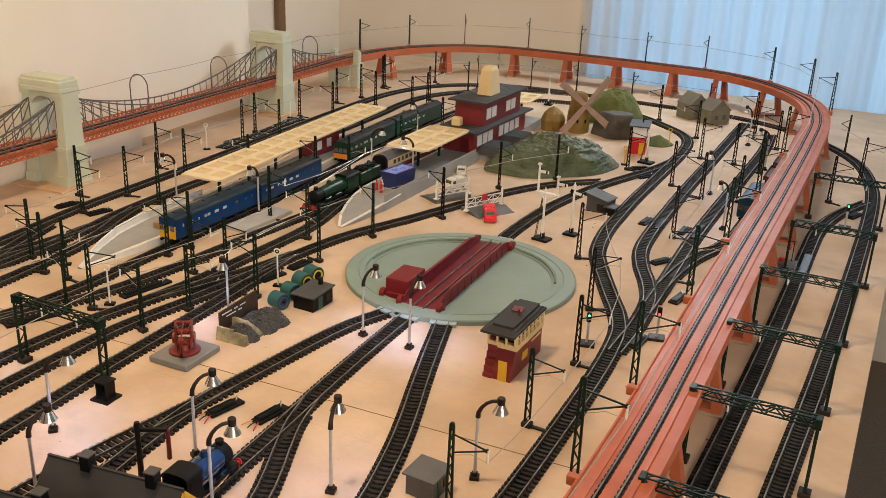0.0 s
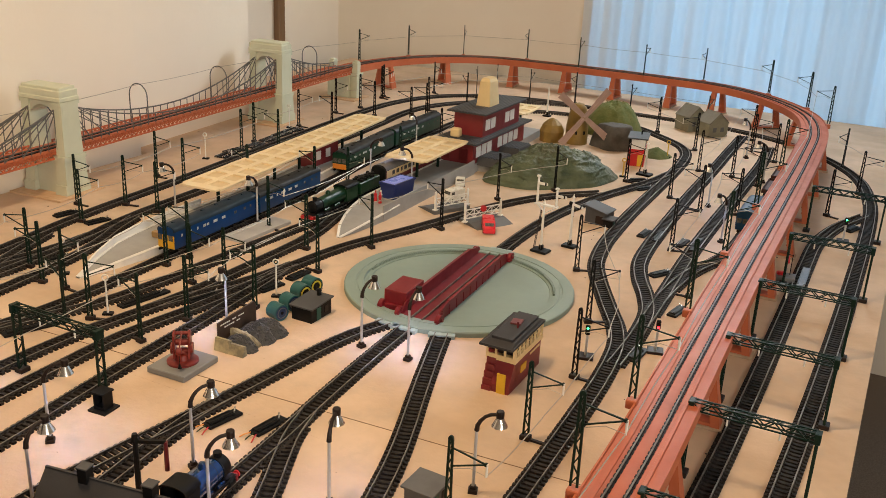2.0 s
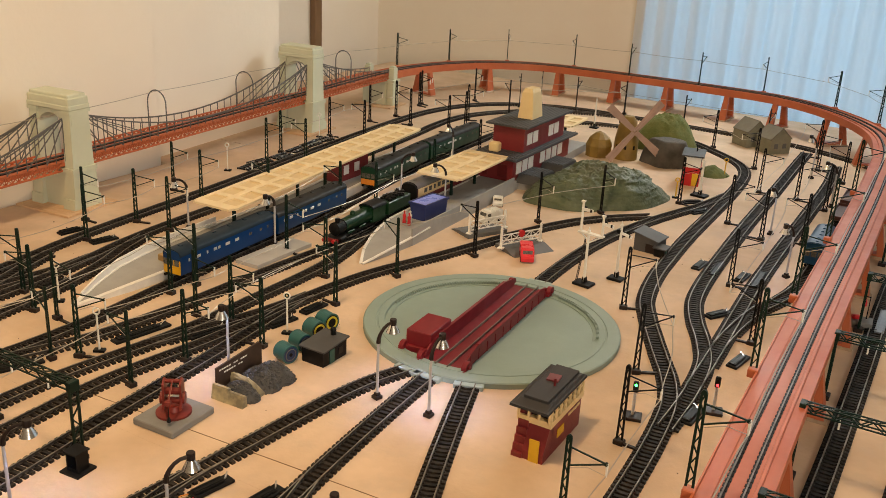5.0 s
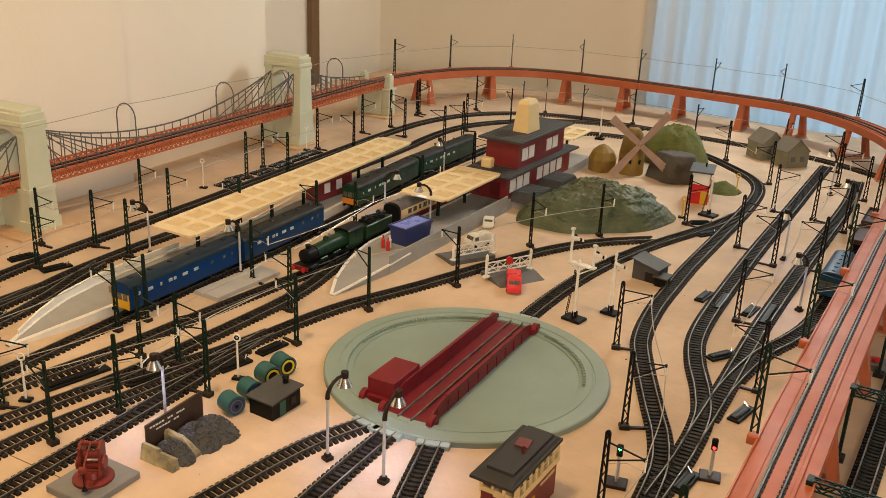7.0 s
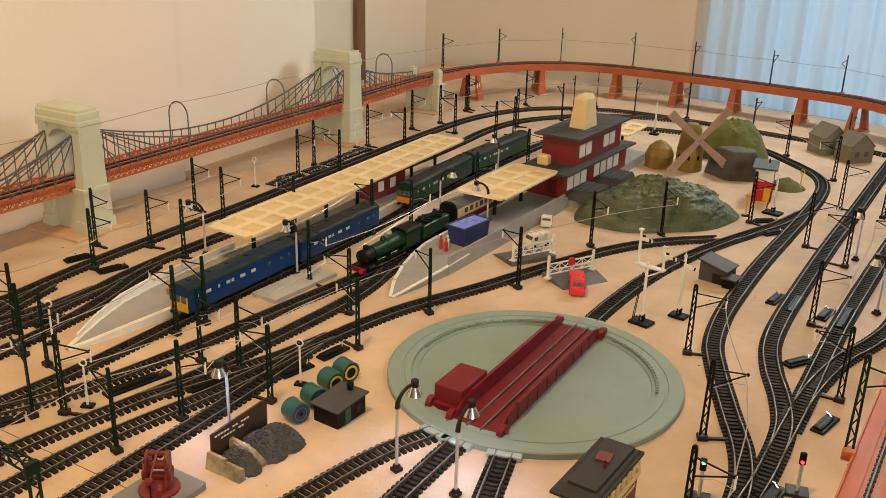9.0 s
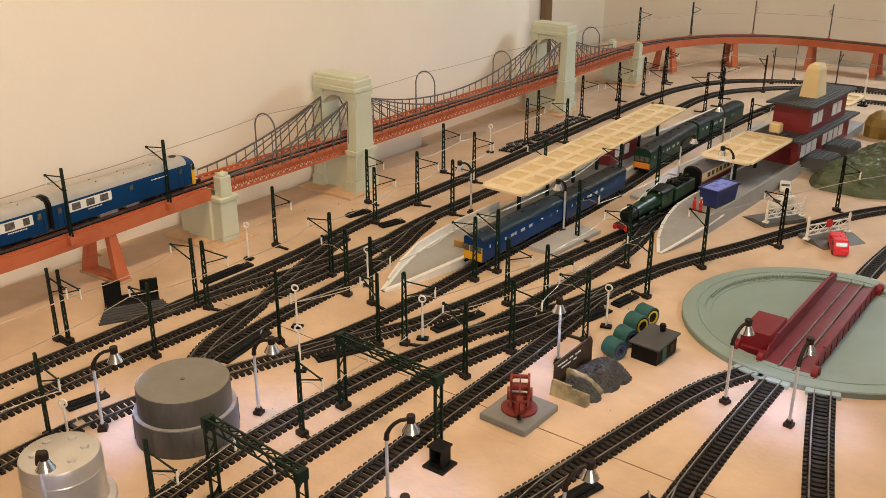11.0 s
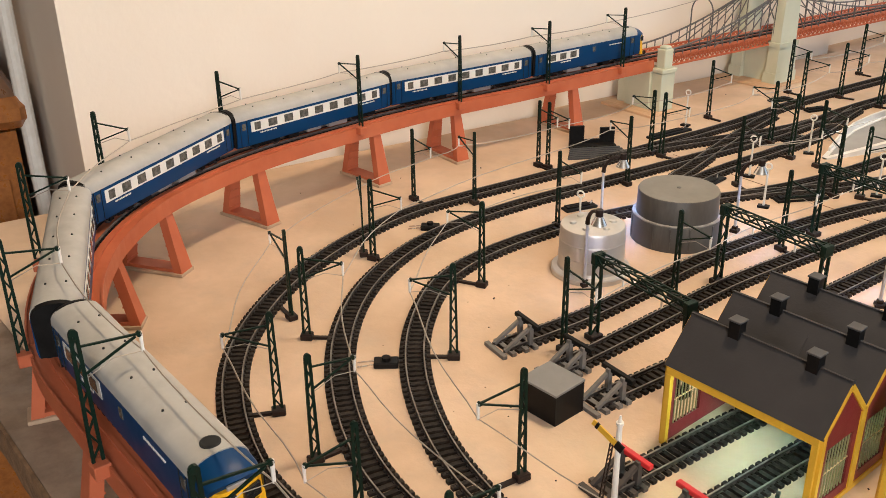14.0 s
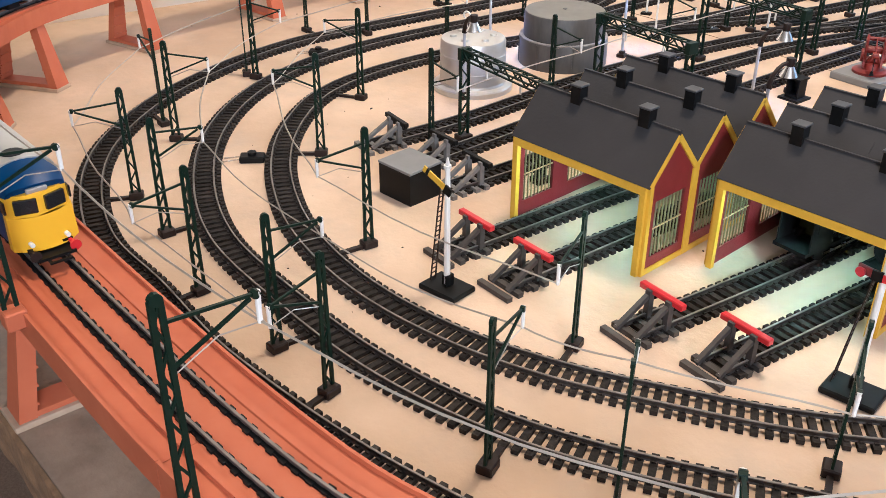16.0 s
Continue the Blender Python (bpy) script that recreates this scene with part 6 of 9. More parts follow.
for y0 in (0.60, 0.715):
    th = thing("porch", "grey slate-roofed porch against the station wall", "porch", "station porches")
    bm = bmesh.new()
    box(bm, -0.238, y0 + 0.045, 0.0075, 0.040, 0.080, 0.015)
    part("wall", bm, PLAT_GREY, th)
    bm = bmesh.new()
    prism_x(bm, [(y0 - 0.002, 0.015), (y0 + 0.092, 0.015), (y0 + 0.078, 0.030), (y0 + 0.012, 0.030)], -0.2605, -0.2135)
    rf = part("roof", bm, SLATE, th)
    for k in range(7):
        bm = bmesh.new()
        box(bm, -0.256 + k * 0.0064, y0 + 0.045, 0.0308, 0.0042, 0.064, 0.0016)
        part("slate_course", bm, SLATE, rf)

# blue tub and small figurine on the second platform
tub = thing("blue_tub", "blue plastic tub with a bright blue top on the platform", "tub", m=pose(-0.283, 0.300, 0.018, 0, 0, -5) @ Matrix.Diagonal((0.92, 0.84, 0.90, 1)))
bm = bmesh.new()
va = [bm.verts.new((sx * 0.0158, sy * 0.0365, 0.0)) for sx, sy in ((-1, -1), (1, -1), (1, 1), (-1, 1))]
vb = [bm.verts.new((sx * 0.018, sy * 0.040, 0.032)) for sx, sy in ((-1, -1), (1, -1), (1, 1), (-1, 1))]
for k in range(4):
    bm.faces.new((va[k], va[(k + 1) % 4], vb[(k + 1) % 4], vb[k]))
bm.faces.new(vb), bm.faces.new(va)
part("body", bm, TUB_BLUE, tub)
for s in (-1, 1):
    bm = bmesh.new()
    box(bm, s * 0.0185, 0, 0.0325, 0.003, 0.084, 0.004)
    part("rim", bm, TUB_BLUE, tub)
    bm = bmesh.new()
    box(bm, 0, s * 0.0405, 0.0325, 0.034, 0.003, 0.004)
    part("rim", bm, TUB_BLUE, tub)
bm = bmesh.new()
box(bm, 0, 0, 0.0330, 0.032, 0.076, 0.0016)
part("top", bm, TUB_TOP, tub)
for k, (x, y, mt) in enumerate(((-0.297, 0.243, RED), (-0.289, 0.249, WHITE), (-0.284, 0.238, RED))):
    bm = bmesh.new()
    lathe(bm, [(0.0, 0.018), (0.0034, 0.018), (0.0026, 0.026), (0.0032, 0.032), (0.0012, 0.035), (0.0020, 0.038), (0.0, 0.040)], 10, x, y)
    tagged(part("figurine", bm, mt, smooth=True), "tiny %s figurine standing on the platform" % ("red" if mt is RED else "white"), "figurine", "platform figurines")

# level crossing
for k, (cx, cy, a) in enumerate(((-0.187, 0.325, 28), (-0.105, 0.305, 28))):
    th = thing("crossing_ramp", "dark grey level-crossing ramp beside the rails", "ramp", "crossing ramps", m=pose(cx, cy, 0, 0, 0, a - 57))
    bm = bmesh.new()
    s = -1 if k == 0 else 1
    prism_x(bm, [(-0.040, 0.0), (0.040, 0.0), (0.040, 0.0065), (-0.040, 0.0065)], -0.016, 0.016)
    prism_x(bm, [(-0.040, 0.0), (0.040, 0.0), (0.040, 0.0062), (-0.040, 0.0062)], s * 0.016, s * 0.0165)
    va = [(s * 0.016, 0.0), (s * 0.042, 0.0), (s * 0.016, 0.0064)]
    a1 = [bm.verts.new((x, -0.040, z)) for x, z in va]
    a2 = [bm.verts.new((x, 0.040, z)) for x, z in va]
    bm.faces.new(a1), bm.faces.new(a2)
    for i in range(3):
        bm.faces.new((a1[i], a1[(i + 1) % 3], a2[(i + 1) % 3], a2[i]))
    part("ramp", bm, GREY, th)


def gate(x0, y0, x1, y1, disc):
    th = thing("crossing_gate", "white level-crossing gate" + (" with a red disc" if disc else " with braced rails"), "gate", "crossing gates")
    a, b = Vector((x0, y0, 0.0062)), Vector((x1, y1, 0.0062))
    for p, h in ((a, 0.034), (b, 0.030)):
        bm = bmesh.new()
        bar(bm, p, p + Vector((0, 0, h)), 0.0034)
        cyl(bm, p + Vector((0, 0, h)), p + Vector((0, 0, h + 0.003)), 0.0022, 0.0006, n=8)
        box(bm, p.x, p.y, 0.0070, 0.009, 0.009, 0.002)
        part("gate_post", bm, WHITE, th)
    for z in (0.006, 0.0125, 0.022):
        bm = bmesh.new()
        bar(bm, a + Vector((0, 0, z)), b + Vector((0, 0, z)), 0.0017)
        part("rail", bm, WHITE, th)
    n = 4
    for k in range(n + 1):
        p = a.lerp(b, (k + 0.0001) / n)
        bm = bmesh.new()
        bar(bm, p + Vector((0, 0, 0.006)), p + Vector((0, 0, 0.023)), 0.0013)
        part("upright", bm, WHITE, th)
    for k in range(n):
        p, q = a.lerp(b, k / n), a.lerp(b, (k + 1) / n)
        for z0, z1 in ((0.0065, 0.022), (0.022, 0.0065)):
            bm = bmesh.new()
            bar(bm, p + Vector((0, 0, z0)), q + Vector((0, 0, z1)), 0.0011)
            part("brace", bm, WHITE, th)
    if disc:
        p = a.lerp(b, 0.5) + Vector((0, 0, 0.020))
        d = (b - a).normalized()
        nrm = Vector((d.y, -d.x, 0))
        bm = bmesh.new()
        cyl(bm, p - nrm * 0.0014, p + nrm * 0.0022, 0.0062, n=20)
        part("disc", bm, RED, th, "round red target disc")


gate(-0.196, 0.292, -0.163, 0.360, False)
gate(-0.120, 0.262, -0.083, 0.335, True)


def toy_car(x, y, ang, L, W, H, mat, label, van=False):
    th = thing("toy_van" if van else "toy_car", label, "toy car", "toy road vehicles", m=pose(x, y, 0.0, 0, 0, ang))
    prof = ([(-0.5, 0.12), (0.5, 0.12), (0.5, 0.45), (0.44, 0.55), (0.30, 0.98), (-0.47, 1.0), (-0.5, 0.9)] if van else
            [(-0.5, 0.14), (0.5, 0.14), (0.5, 0.42), (0.24, 0.55), (0.12, 0.98), (-0.22, 1.0), (-0.36, 0.60), (-0.5, 0.52)])
    bm = bmesh.new()
    va = [bm.verts.new((u * L, -W / 2, v * H)) for u, v in prof]
    vb = [bm.verts.new((u * L, W / 2, v * H)) for u, v in prof]
    bm.faces.new(va), bm.faces.new(vb)
    n = len(prof)
    for k in range(n):
        bm.faces.new((va[k], va[(k + 1) % n], vb[(k + 1) % n], vb[k]))
    bmesh.ops.bevel(bm, geom=list(bm.edges), offset=0.0012, segments=2, affect="EDGES")
    part("body", bm, mat, th, smooth=True)
    for s in (-1, 1):
        for u in (-0.30, 0.30):
            bm = bmesh.new()
            cyl(bm, (u * L, s * (W / 2 - 0.0022), H * 0.16), (u * L, s * (W / 2 + 0.0004), H * 0.16), H * 0.16, n=12)
            part("wheel", bm, BLACK, th)
        bm = bmesh.new()
        if van:
            box(bm, 0.24 * L, s * (W / 2 + 0.0001), 0.74 * H, 0.16 * L, 0.0008, 0.24 * H)
        else:
            box(bm, -0.03 * L, s * (W / 2 + 0.0001), 0.77 * H, 0.30 * L, 0.0008, 0.24 * H)
        part("side_window", bm, PANE, th)
    bm = bmesh.new()
    if van:
        m = pose(0.378 * L, 0, 0.76 * H, 0, -20, 0)
    else:
        m = pose(0.185 * L, 0, 0.765 * H, 0, -30, 0)
    box(bm, 0, 0, 0, 0.0012, W * 0.74, 0.25 * H, m=m)
    part("windscreen", bm, PANE, th)


toy_car(-0.205, 0.385, -112, 0.044, 0.021, 0.024, WHITE_CAR, "white toy van parked behind the crossing", True)
toy_car(-0.243, 0.490, -65, 0.044, 0.019, 0.015, WHITE_CAR, "white toy car parked beside the platform")
toy_car(-0.072, 0.260, -61, 0.050, 0.021, 0.023, material("toy_van_red", (0.72, 0.03, 0.045), 0.3, scale=60, amount=0.2), "bright red toy van by the crossing", True)


# ---- scenery by the windmill ----
def hill(name, label, cx, cy, rx, ry, h, mat, seed, power=1.5, rough=0.28, n=44, flat=0.0, terrace=0.0, back=0.0, turn=0.0, wob=0.22, folds=0.0):
    bm = bmesh.new()
    rings = []
    for i in range(n // 2 + 1):
        f = i / (n // 2)
        ring = []
        for k in range(n):
            a = 2 * math.pi * k / n
            edge = 1 + wob * noise.noise((math.cos(a) * 1.4 + seed, math.sin(a) * 1.4, 0.3))
            x, y = rx * f * edge * math.cos(a), (back if back and math.sin(a) > 0 else ry) * f * edge * math.sin(a)
            z = h * max(0.0, 1 - f**power)
            fade = (1 - f) ** 0.35
            z *= 1 + 1.6 * rough * noise.noise((x * 13 + seed, y * 13, 0.7))
            ridge = 1 - abs(noise.noise((x * 34 + seed, y * 34, 2.1)))
            z += h * rough * (ridge - 0.75) * 0.9 * fade
            z += h * rough * 0.5 * noise.fractal((x * 60 + seed, y * 60, 1.7), 0.8, 2.2, 4) * fade
            z += h * 0.05 * noise.noise((x * 210, y * 210, seed)) * fade
            z = 0.62 * z + 0.38 * terrace * (math.floor(z / terrace) + min(1.0, 2.2 * (z / terrace % 1.0))) if terrace else z
            if folds:
                # creases that run along the slope like crumpled, painted cloth
                crease = noise.noise((math.cos(a) * 2.2 + seed, math.sin(a) * 2.2, z / h * 7.5 + 1.5 * noise.noise((x * 18, y * 18, seed))))
                grow = 1 + folds * crease * fade + 0.5 * folds * noise.noise((x * 55, y * 55, z * 160)) * fade
                x, y = x * grow, y * grow
            if flat:
                z = min(z, h * flat + 0.15 * (z - h * flat))
            ring.append(bm.verts.new((cx + x * math.cos(turn) - y * math.sin(turn), cy + x * math.sin(turn) + y * math.cos(turn), max(z, 0.0004) if f < 1 else 0.0004)))
        rings.append(ring)
    for a, b in zip(rings, rings[1:]):
        for k in range(n):
            bm.faces.new((a[k], a[(k + 1) % n], b[(k + 1) % n], b[k]))
    bmesh.ops.remove_doubles(bm, verts=bm.verts, dist=1e-6)
    return tagged(part(name, bm, mat, smooth=True), label, "scenery hill", "scenery hills")


hill("rocky_hill", "rough olive-green moulded scenery hill with rocky ledges beside the station", -0.108, 0.650, 0.150, 0.092, 0.063, ROCK, 2.0, 2.7, 0.17, 180, terrace=0.0060, back=0.098, turn=radians(47), wob=0.14, folds=0.11)
hill("grassy_hill", "steep green grassy model hill behind the windmill", -0.137, 1.175, 0.084, 0.085, 0.083, GREEN_HILL, 7.0, 2.7, 0.12, 70, folds=0.03)
hill("dark_rock", "dark grey flat-topped rock of moulded scenery", -0.078, 1.006, 0.055, 0.042, 0.063, DARK_ROCK, 11.0, 5.0, 0.10, 52, 0.90)
hill("small_mound", "small green mound by the red signal box", 0.035, 0.985, 0.034, 0.040, 0.020, GREEN_HILL, 13.0, 1.6, 0.2)
wm = thing("windmill", "ochre model windmill with broad pinkish wooden sails", "windmill", m=pose(-0.172, 0.992, 0.0))
bm = bmesh.new()
lathe(bm, [(0.028, 0.0), (0.027, 0.045), (0.022, 0.075), (0.0205, 0.080), (0.0195, 0.088), (0.012, 0.098), (0.0, 0.101)], 18)
part("tower", bm, MILL_BROWN, wm, smooth=True)
for a in (-120, -75, -30):
    bm = bmesh.new()
    box(bm, 0.0262 * math.cos(radians(a)), 0.0262 * math.sin(radians(a)), 0.030, 0.002, 0.006, 0.009, rz=a)
    part("window", bm, BLACK, wm)
hub = Vector((0.036, -0.058, 0.0790))
bm = bmesh.new()
cyl(bm, hub + Vector((-0.022, 0.042, 0.0)), hub, 0.0028, n=10)
part("windshaft", bm, SAIL, wm)
fwd = Vector((0.62, -0.78, 0.0)).normalized()
sd = Vector((fwd.y, -fwd.x, 0)) * -1
for a in (50, 140, 230, 320):
    d = sd * math.cos(radians(a)) + Vector((0, 0, 1)) * math.sin(radians(a))
    e = sd * -math.sin(radians(a)) + Vector((0, 0, 1)) * math.cos(radians(a))
    bm = bmesh.new()
    L_, w0, w1 = 0.085, 0.0052, 0.0092
    q = [hub + d * 0.004 - e * w0, hub + d * 0.004 + e * w0, hub + d * L_ + e * w1, hub + d * L_ - e * w1]
    t = [bm.verts.new(p + fwd * 0.0012) for p in q]
    b = [bm.verts.new(p - fwd * 0.0008) for p in q]
    bm.faces.new(t), bm.faces.new(b)
    for i in range(4):
        bm.faces.new((t[i], t[(i + 1) % 4], b[(i + 1) % 4], b[i]))
    bar(bm, hub + d * 0.003 + fwd * 0.0018, hub + d * L_ + fwd * 0.0018, 0.0022)
    for k in range(7):
        f = 0.15 + 0.13 * k
        w = w0 + (w1 - w0) * f
        p = hub + d * (0.004 + L_ * f) + fwd * 0.0016
        bar(bm, p - e * w, p + e * w, 0.0011)
    part("sail", bm, SAIL, wm)
sh = thing("round_hut", "ochre round hut with a pointed roof near the windmill", "hut", m=pose(-0.231, 0.975, 0.0))
bm = bmesh.new()
lathe(bm, [(0.030, 0.0), (0.0305, 0.026), (0.0, 0.026)], 10)
part("wall", bm, MILL_BROWN, sh)
bm = bmesh.new()
lathe(bm, [(0.0315, 0.0255), (0.024, 0.042), (0.010, 0.054), (0.0, 0.058)], 10)
part("roof", bm, MILL_BROWN, sh)
bm = bmesh.new()
cyl(bm, (-0.205, 1.05, 0.0), (-0.205, 1.05, 0.068), 0.006, n=12)
bmesh.ops.create_uvsphere(bm, u_segments=14, v_segments=8, radius=0.0105, matrix=Matrix.Translation((-0.205, 1.05, 0.072)))
tagged(part("ornamental_tree", bm, BLACK, smooth=True), "dark round-headed post behind the windmill", "post")


def cottage(x, y, ang, w, l, h, rise):
    th = thing("cottage", "small olive stone cottage with a brown pitched roof", "cottage", "stone cottages", m=pose(x, y, 0, 0, 0, ang))
    bm = bmesh.new()
    prism_x(bm, [(-l / 2, 0.0), (l / 2, 0.0), (l / 2, h), (0, h + rise), (-l / 2, h)], -w / 2, w / 2)
    part("wall", bm, COTTAGE, th)
    for s in (-1, 1):
        bm = bmesh.new()
        m = pose(0, s * l / 4, h + rise / 2 + 0.0012, s * -math.degrees(math.atan2(rise, l / 2)), 0, 0)
        box(bm, 0, 0, 0, w + 0.004, math.hypot(l / 2, rise) + 0.003, 0.0022, m=m)
        part("roof", bm, COTTAGE_ROOF, th)
    for s in (-1, 1):
        for dy in (-l * 0.2, l * 0.2):
            bm = bmesh.new()
            box(bm, s * (w / 2 + 0.0002), dy, h * 0.55, 0.0010, 0.011, 0.012)
            part("window", bm, GREY, th)


cottage(0.030, 1.335, -38, 0.055, 0.060, 0.038, 0.026)
cottage(0.095, 1.300, -38, 0.050, 0.062, 0.036, 0.026)

# small red signal box by the curve
rb = thing("small_signal_box", "small red signal box with a flat grey roof", "signal box", m=pose(0.012, 0.892, 0.0, 0, 0, 12))
bm = bmesh.new()
box(bm, 0, 0, 0.0195, 0.036, 0.062, 0.039)
part("wall", bm, RED, rb)
bm = bmesh.new()
box(bm, 0, 0, 0.051, 0.034, 0.060, 0.024)
part("cabin", bm, EDGE_WHITE, rb, "white glazed cabin")
for k in range(4):
    bm = bmesh.new()
    box(bm, 0.0174, -0.021 + 0.014 * k, 0.053, 0.0010, 0.010, 0.014)
    part("window", bm, PANE, rb)
bm = bmesh.new()
box(bm, 0, 0, 0.0645, 0.046, 0.074, 0.003, bevel=0.0006)
rf = part("roof", bm, material("roof_blue_grey", (0.05, 0.056, 0.06), 0.6, scale=50), rb)
bm = bmesh.new()
box(bm, 0.005, 0.01, 0.0695, 0.003, 0.003, 0.010)
part("vent", bm, BLACK, rf)
bm = bmesh.new()
box(bm, 0.0090, -0.0314, 0.014, 0.012, 0.0012, 0.026)
part("door", bm, SHED_YELLOW, rb, "yellow door")

# ---- the maroon and cream signal box by the turntable ----
sb = thing("signal_box", "maroon and cream signal box with a black roof and yellow door", "signal box")
x0, x1, y0, y1 = 0.164, 0.199, -0.263, -0.170
bm = bmesh.new()
box(bm, (x0 + x1) / 2, (y0 + y1) / 2 + 0.008, 0.0185, x1 - x0, y1 - y0 - 0.016, 0.037)
part("wall", bm, BRICK_RED, sb)
bm = bmesh.new()
prism_x(bm, [(y0 - 0.004, 0.0), (y0 + 0.018, 0.0), (y0 + 0.018, 0.037), (y0 + 0.010, 0.037), (y0 - 0.004, 0.010)], x0 + 0.012, x1)
part("stair_wall", bm, BRICK_RED, sb, "maroon stair side wall")
bm = bmesh.new()
for k in range(7):
    box(bm, x0 + 0.006, y0 - 0.004 + 0.003 * k, 0.0055 * (k + 0.5), 0.012, 0.003, 0.0055 * (k + 1))
part("stair", bm, BRICK_RED, sb)
bm = bmesh.new()
box(bm, x1 - 0.010, y0 - 0.0046, 0.013, 0.011, 0.0012, 0.026)
part("door", bm, SHED_YELLOW, sb, "yellow door")
bm = bmesh.new()
box(bm, x1 + 0.0004, -0.225, 0.020, 0.0012, 0.016, 0.010)
part("door", bm, SHED_YELLOW, sb, "yellow name panel")
bm = bmesh.new()
for k in range(9):
    box(bm, x1 + 0.0008, -0.205 + k * 0.0034, 0.0300, 0.0008, 0.0022, 0.0030)
part("nameboard", bm, CREAM, sb, "nameboard lettering too small to read")
bm = bmesh.new()
box(bm, (x0 + x1) / 2, (y0 + y1) / 2 + 0.004, 0.0400, x1 - x0 + 0.004, y1 - y0 - 0.006, 0.007)
part("sill_band", bm, CREAM, sb, "cream boarding")
for (wx, wy, nx) in ((x1 + 0.0008, None, 1), (x0 - 0.0008, None, 1), (None, y0 + 0.006, 0), (None, y1 + 0.0005, 0)):
    span = (y1 - y0 - 0.010) if nx else (x1 - x0)
    n = 7 if nx else 3
    for k in range(n + 1):
        bm = bmesh.new()
        u = -span / 2 + span * k / n
        if nx:
            box(bm, wx, (y0 + y1) / 2 + 0.004 + u, 0.0505, 0.0022, 0.0024, 0.016)
        else:
            box(bm, (x0 + x1) / 2 + u, wy, 0.0505, 0.0024, 0.0022, 0.016)
        part("mullion", bm, CREAM, sb)
    bm = bmesh.new()
    if nx:
        box(bm, wx, (y0 + y1) / 2 + 0.004, 0.0575, 0.0022, span + 0.002, 0.003)
        box(bm, wx * 0.999, (y0 + y1) / 2 + 0.004, 0.0500, 0.0010, span, 0.0012)
    else:
        box(bm, (x0 + x1) / 2, wy, 0.0575, span + 0.002, 0.0022, 0.003)
    part("window_head", bm, CREAM, sb)
bm = bmesh.new()
box(bm, (x0 + x1) / 2, (y0 + y1) / 2 + 0.004, 0.0460, x1 - x0 - 0.004, y1 - y0 - 0.016, 0.003)
part("cabin_floor", bm, BROWN_BLACK, sb)
bm = bmesh.new()
xa, xb, ya, yb = x0 - 0.0045, x1 + 0.0035, y0 - 0.0085, y1 + 0.0010
box(bm, (xa + xb) / 2, (ya + yb) / 2, 0.0605, xb - xa, yb - ya, 0.0030)
va = [bm.verts.new(p) for p in ((xa + 0.002, ya + 0.002, 0.062), (xb - 0.002, ya + 0.002, 0.062), (xb - 0.002, yb - 0.002, 0.062), (xa + 0.002, yb - 0.002, 0.062))]
vb = [bm.verts.new(p) for p in ((xa + 0.0055, ya + 0.014, 0.0645), (xb - 0.0035, ya + 0.014, 0.0645), (xb - 0.0035, yb - 0.006, 0.0645), (xa + 0.0055, yb - 0.006, 0.0645))]
for k in range(4):
    bm.faces.new((va[k], va[(k + 1) % 4], vb[(k + 1) % 4], vb[k]))
bm.faces.new(vb)
rf = part("roof", bm, SHED_ROOF, sb)
bm = bmesh.new()
box(bm, (xa + xb) / 2 + 0.001, (ya + yb) / 2 + 0.004, 0.0657, 0.027, 0.082, 0.0040, bevel=0.0004)
part("raised_roof", bm, SHED_ROOF, rf)
bm = bmesh.new()
box(bm, 0.180, -0.208, 0.0685, 0.013, 0.015, 0.002, rz=8)
part("roof_patch", bm, material("maroon_patch", (0.16, 0.03, 0.03), 0.6, scale=60), rf, "dull maroon square on the roof")
bm = bmesh.new()
cyl(bm, (0.187, -0.222, 0.066), (0.187, -0.222, 0.076), 0.0014, n=8)
part("stove_pipe", bm, MAROON, rf)


# ---- engine sheds ----
OLIVE_BAR = material("glazing_bar_olive", (0.34, 0.33, 0.17), 0.5, scale=80)
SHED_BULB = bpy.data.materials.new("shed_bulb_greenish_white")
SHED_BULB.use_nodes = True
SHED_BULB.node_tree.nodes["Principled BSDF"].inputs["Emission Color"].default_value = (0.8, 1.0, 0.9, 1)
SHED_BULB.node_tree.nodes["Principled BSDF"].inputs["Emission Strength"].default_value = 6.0


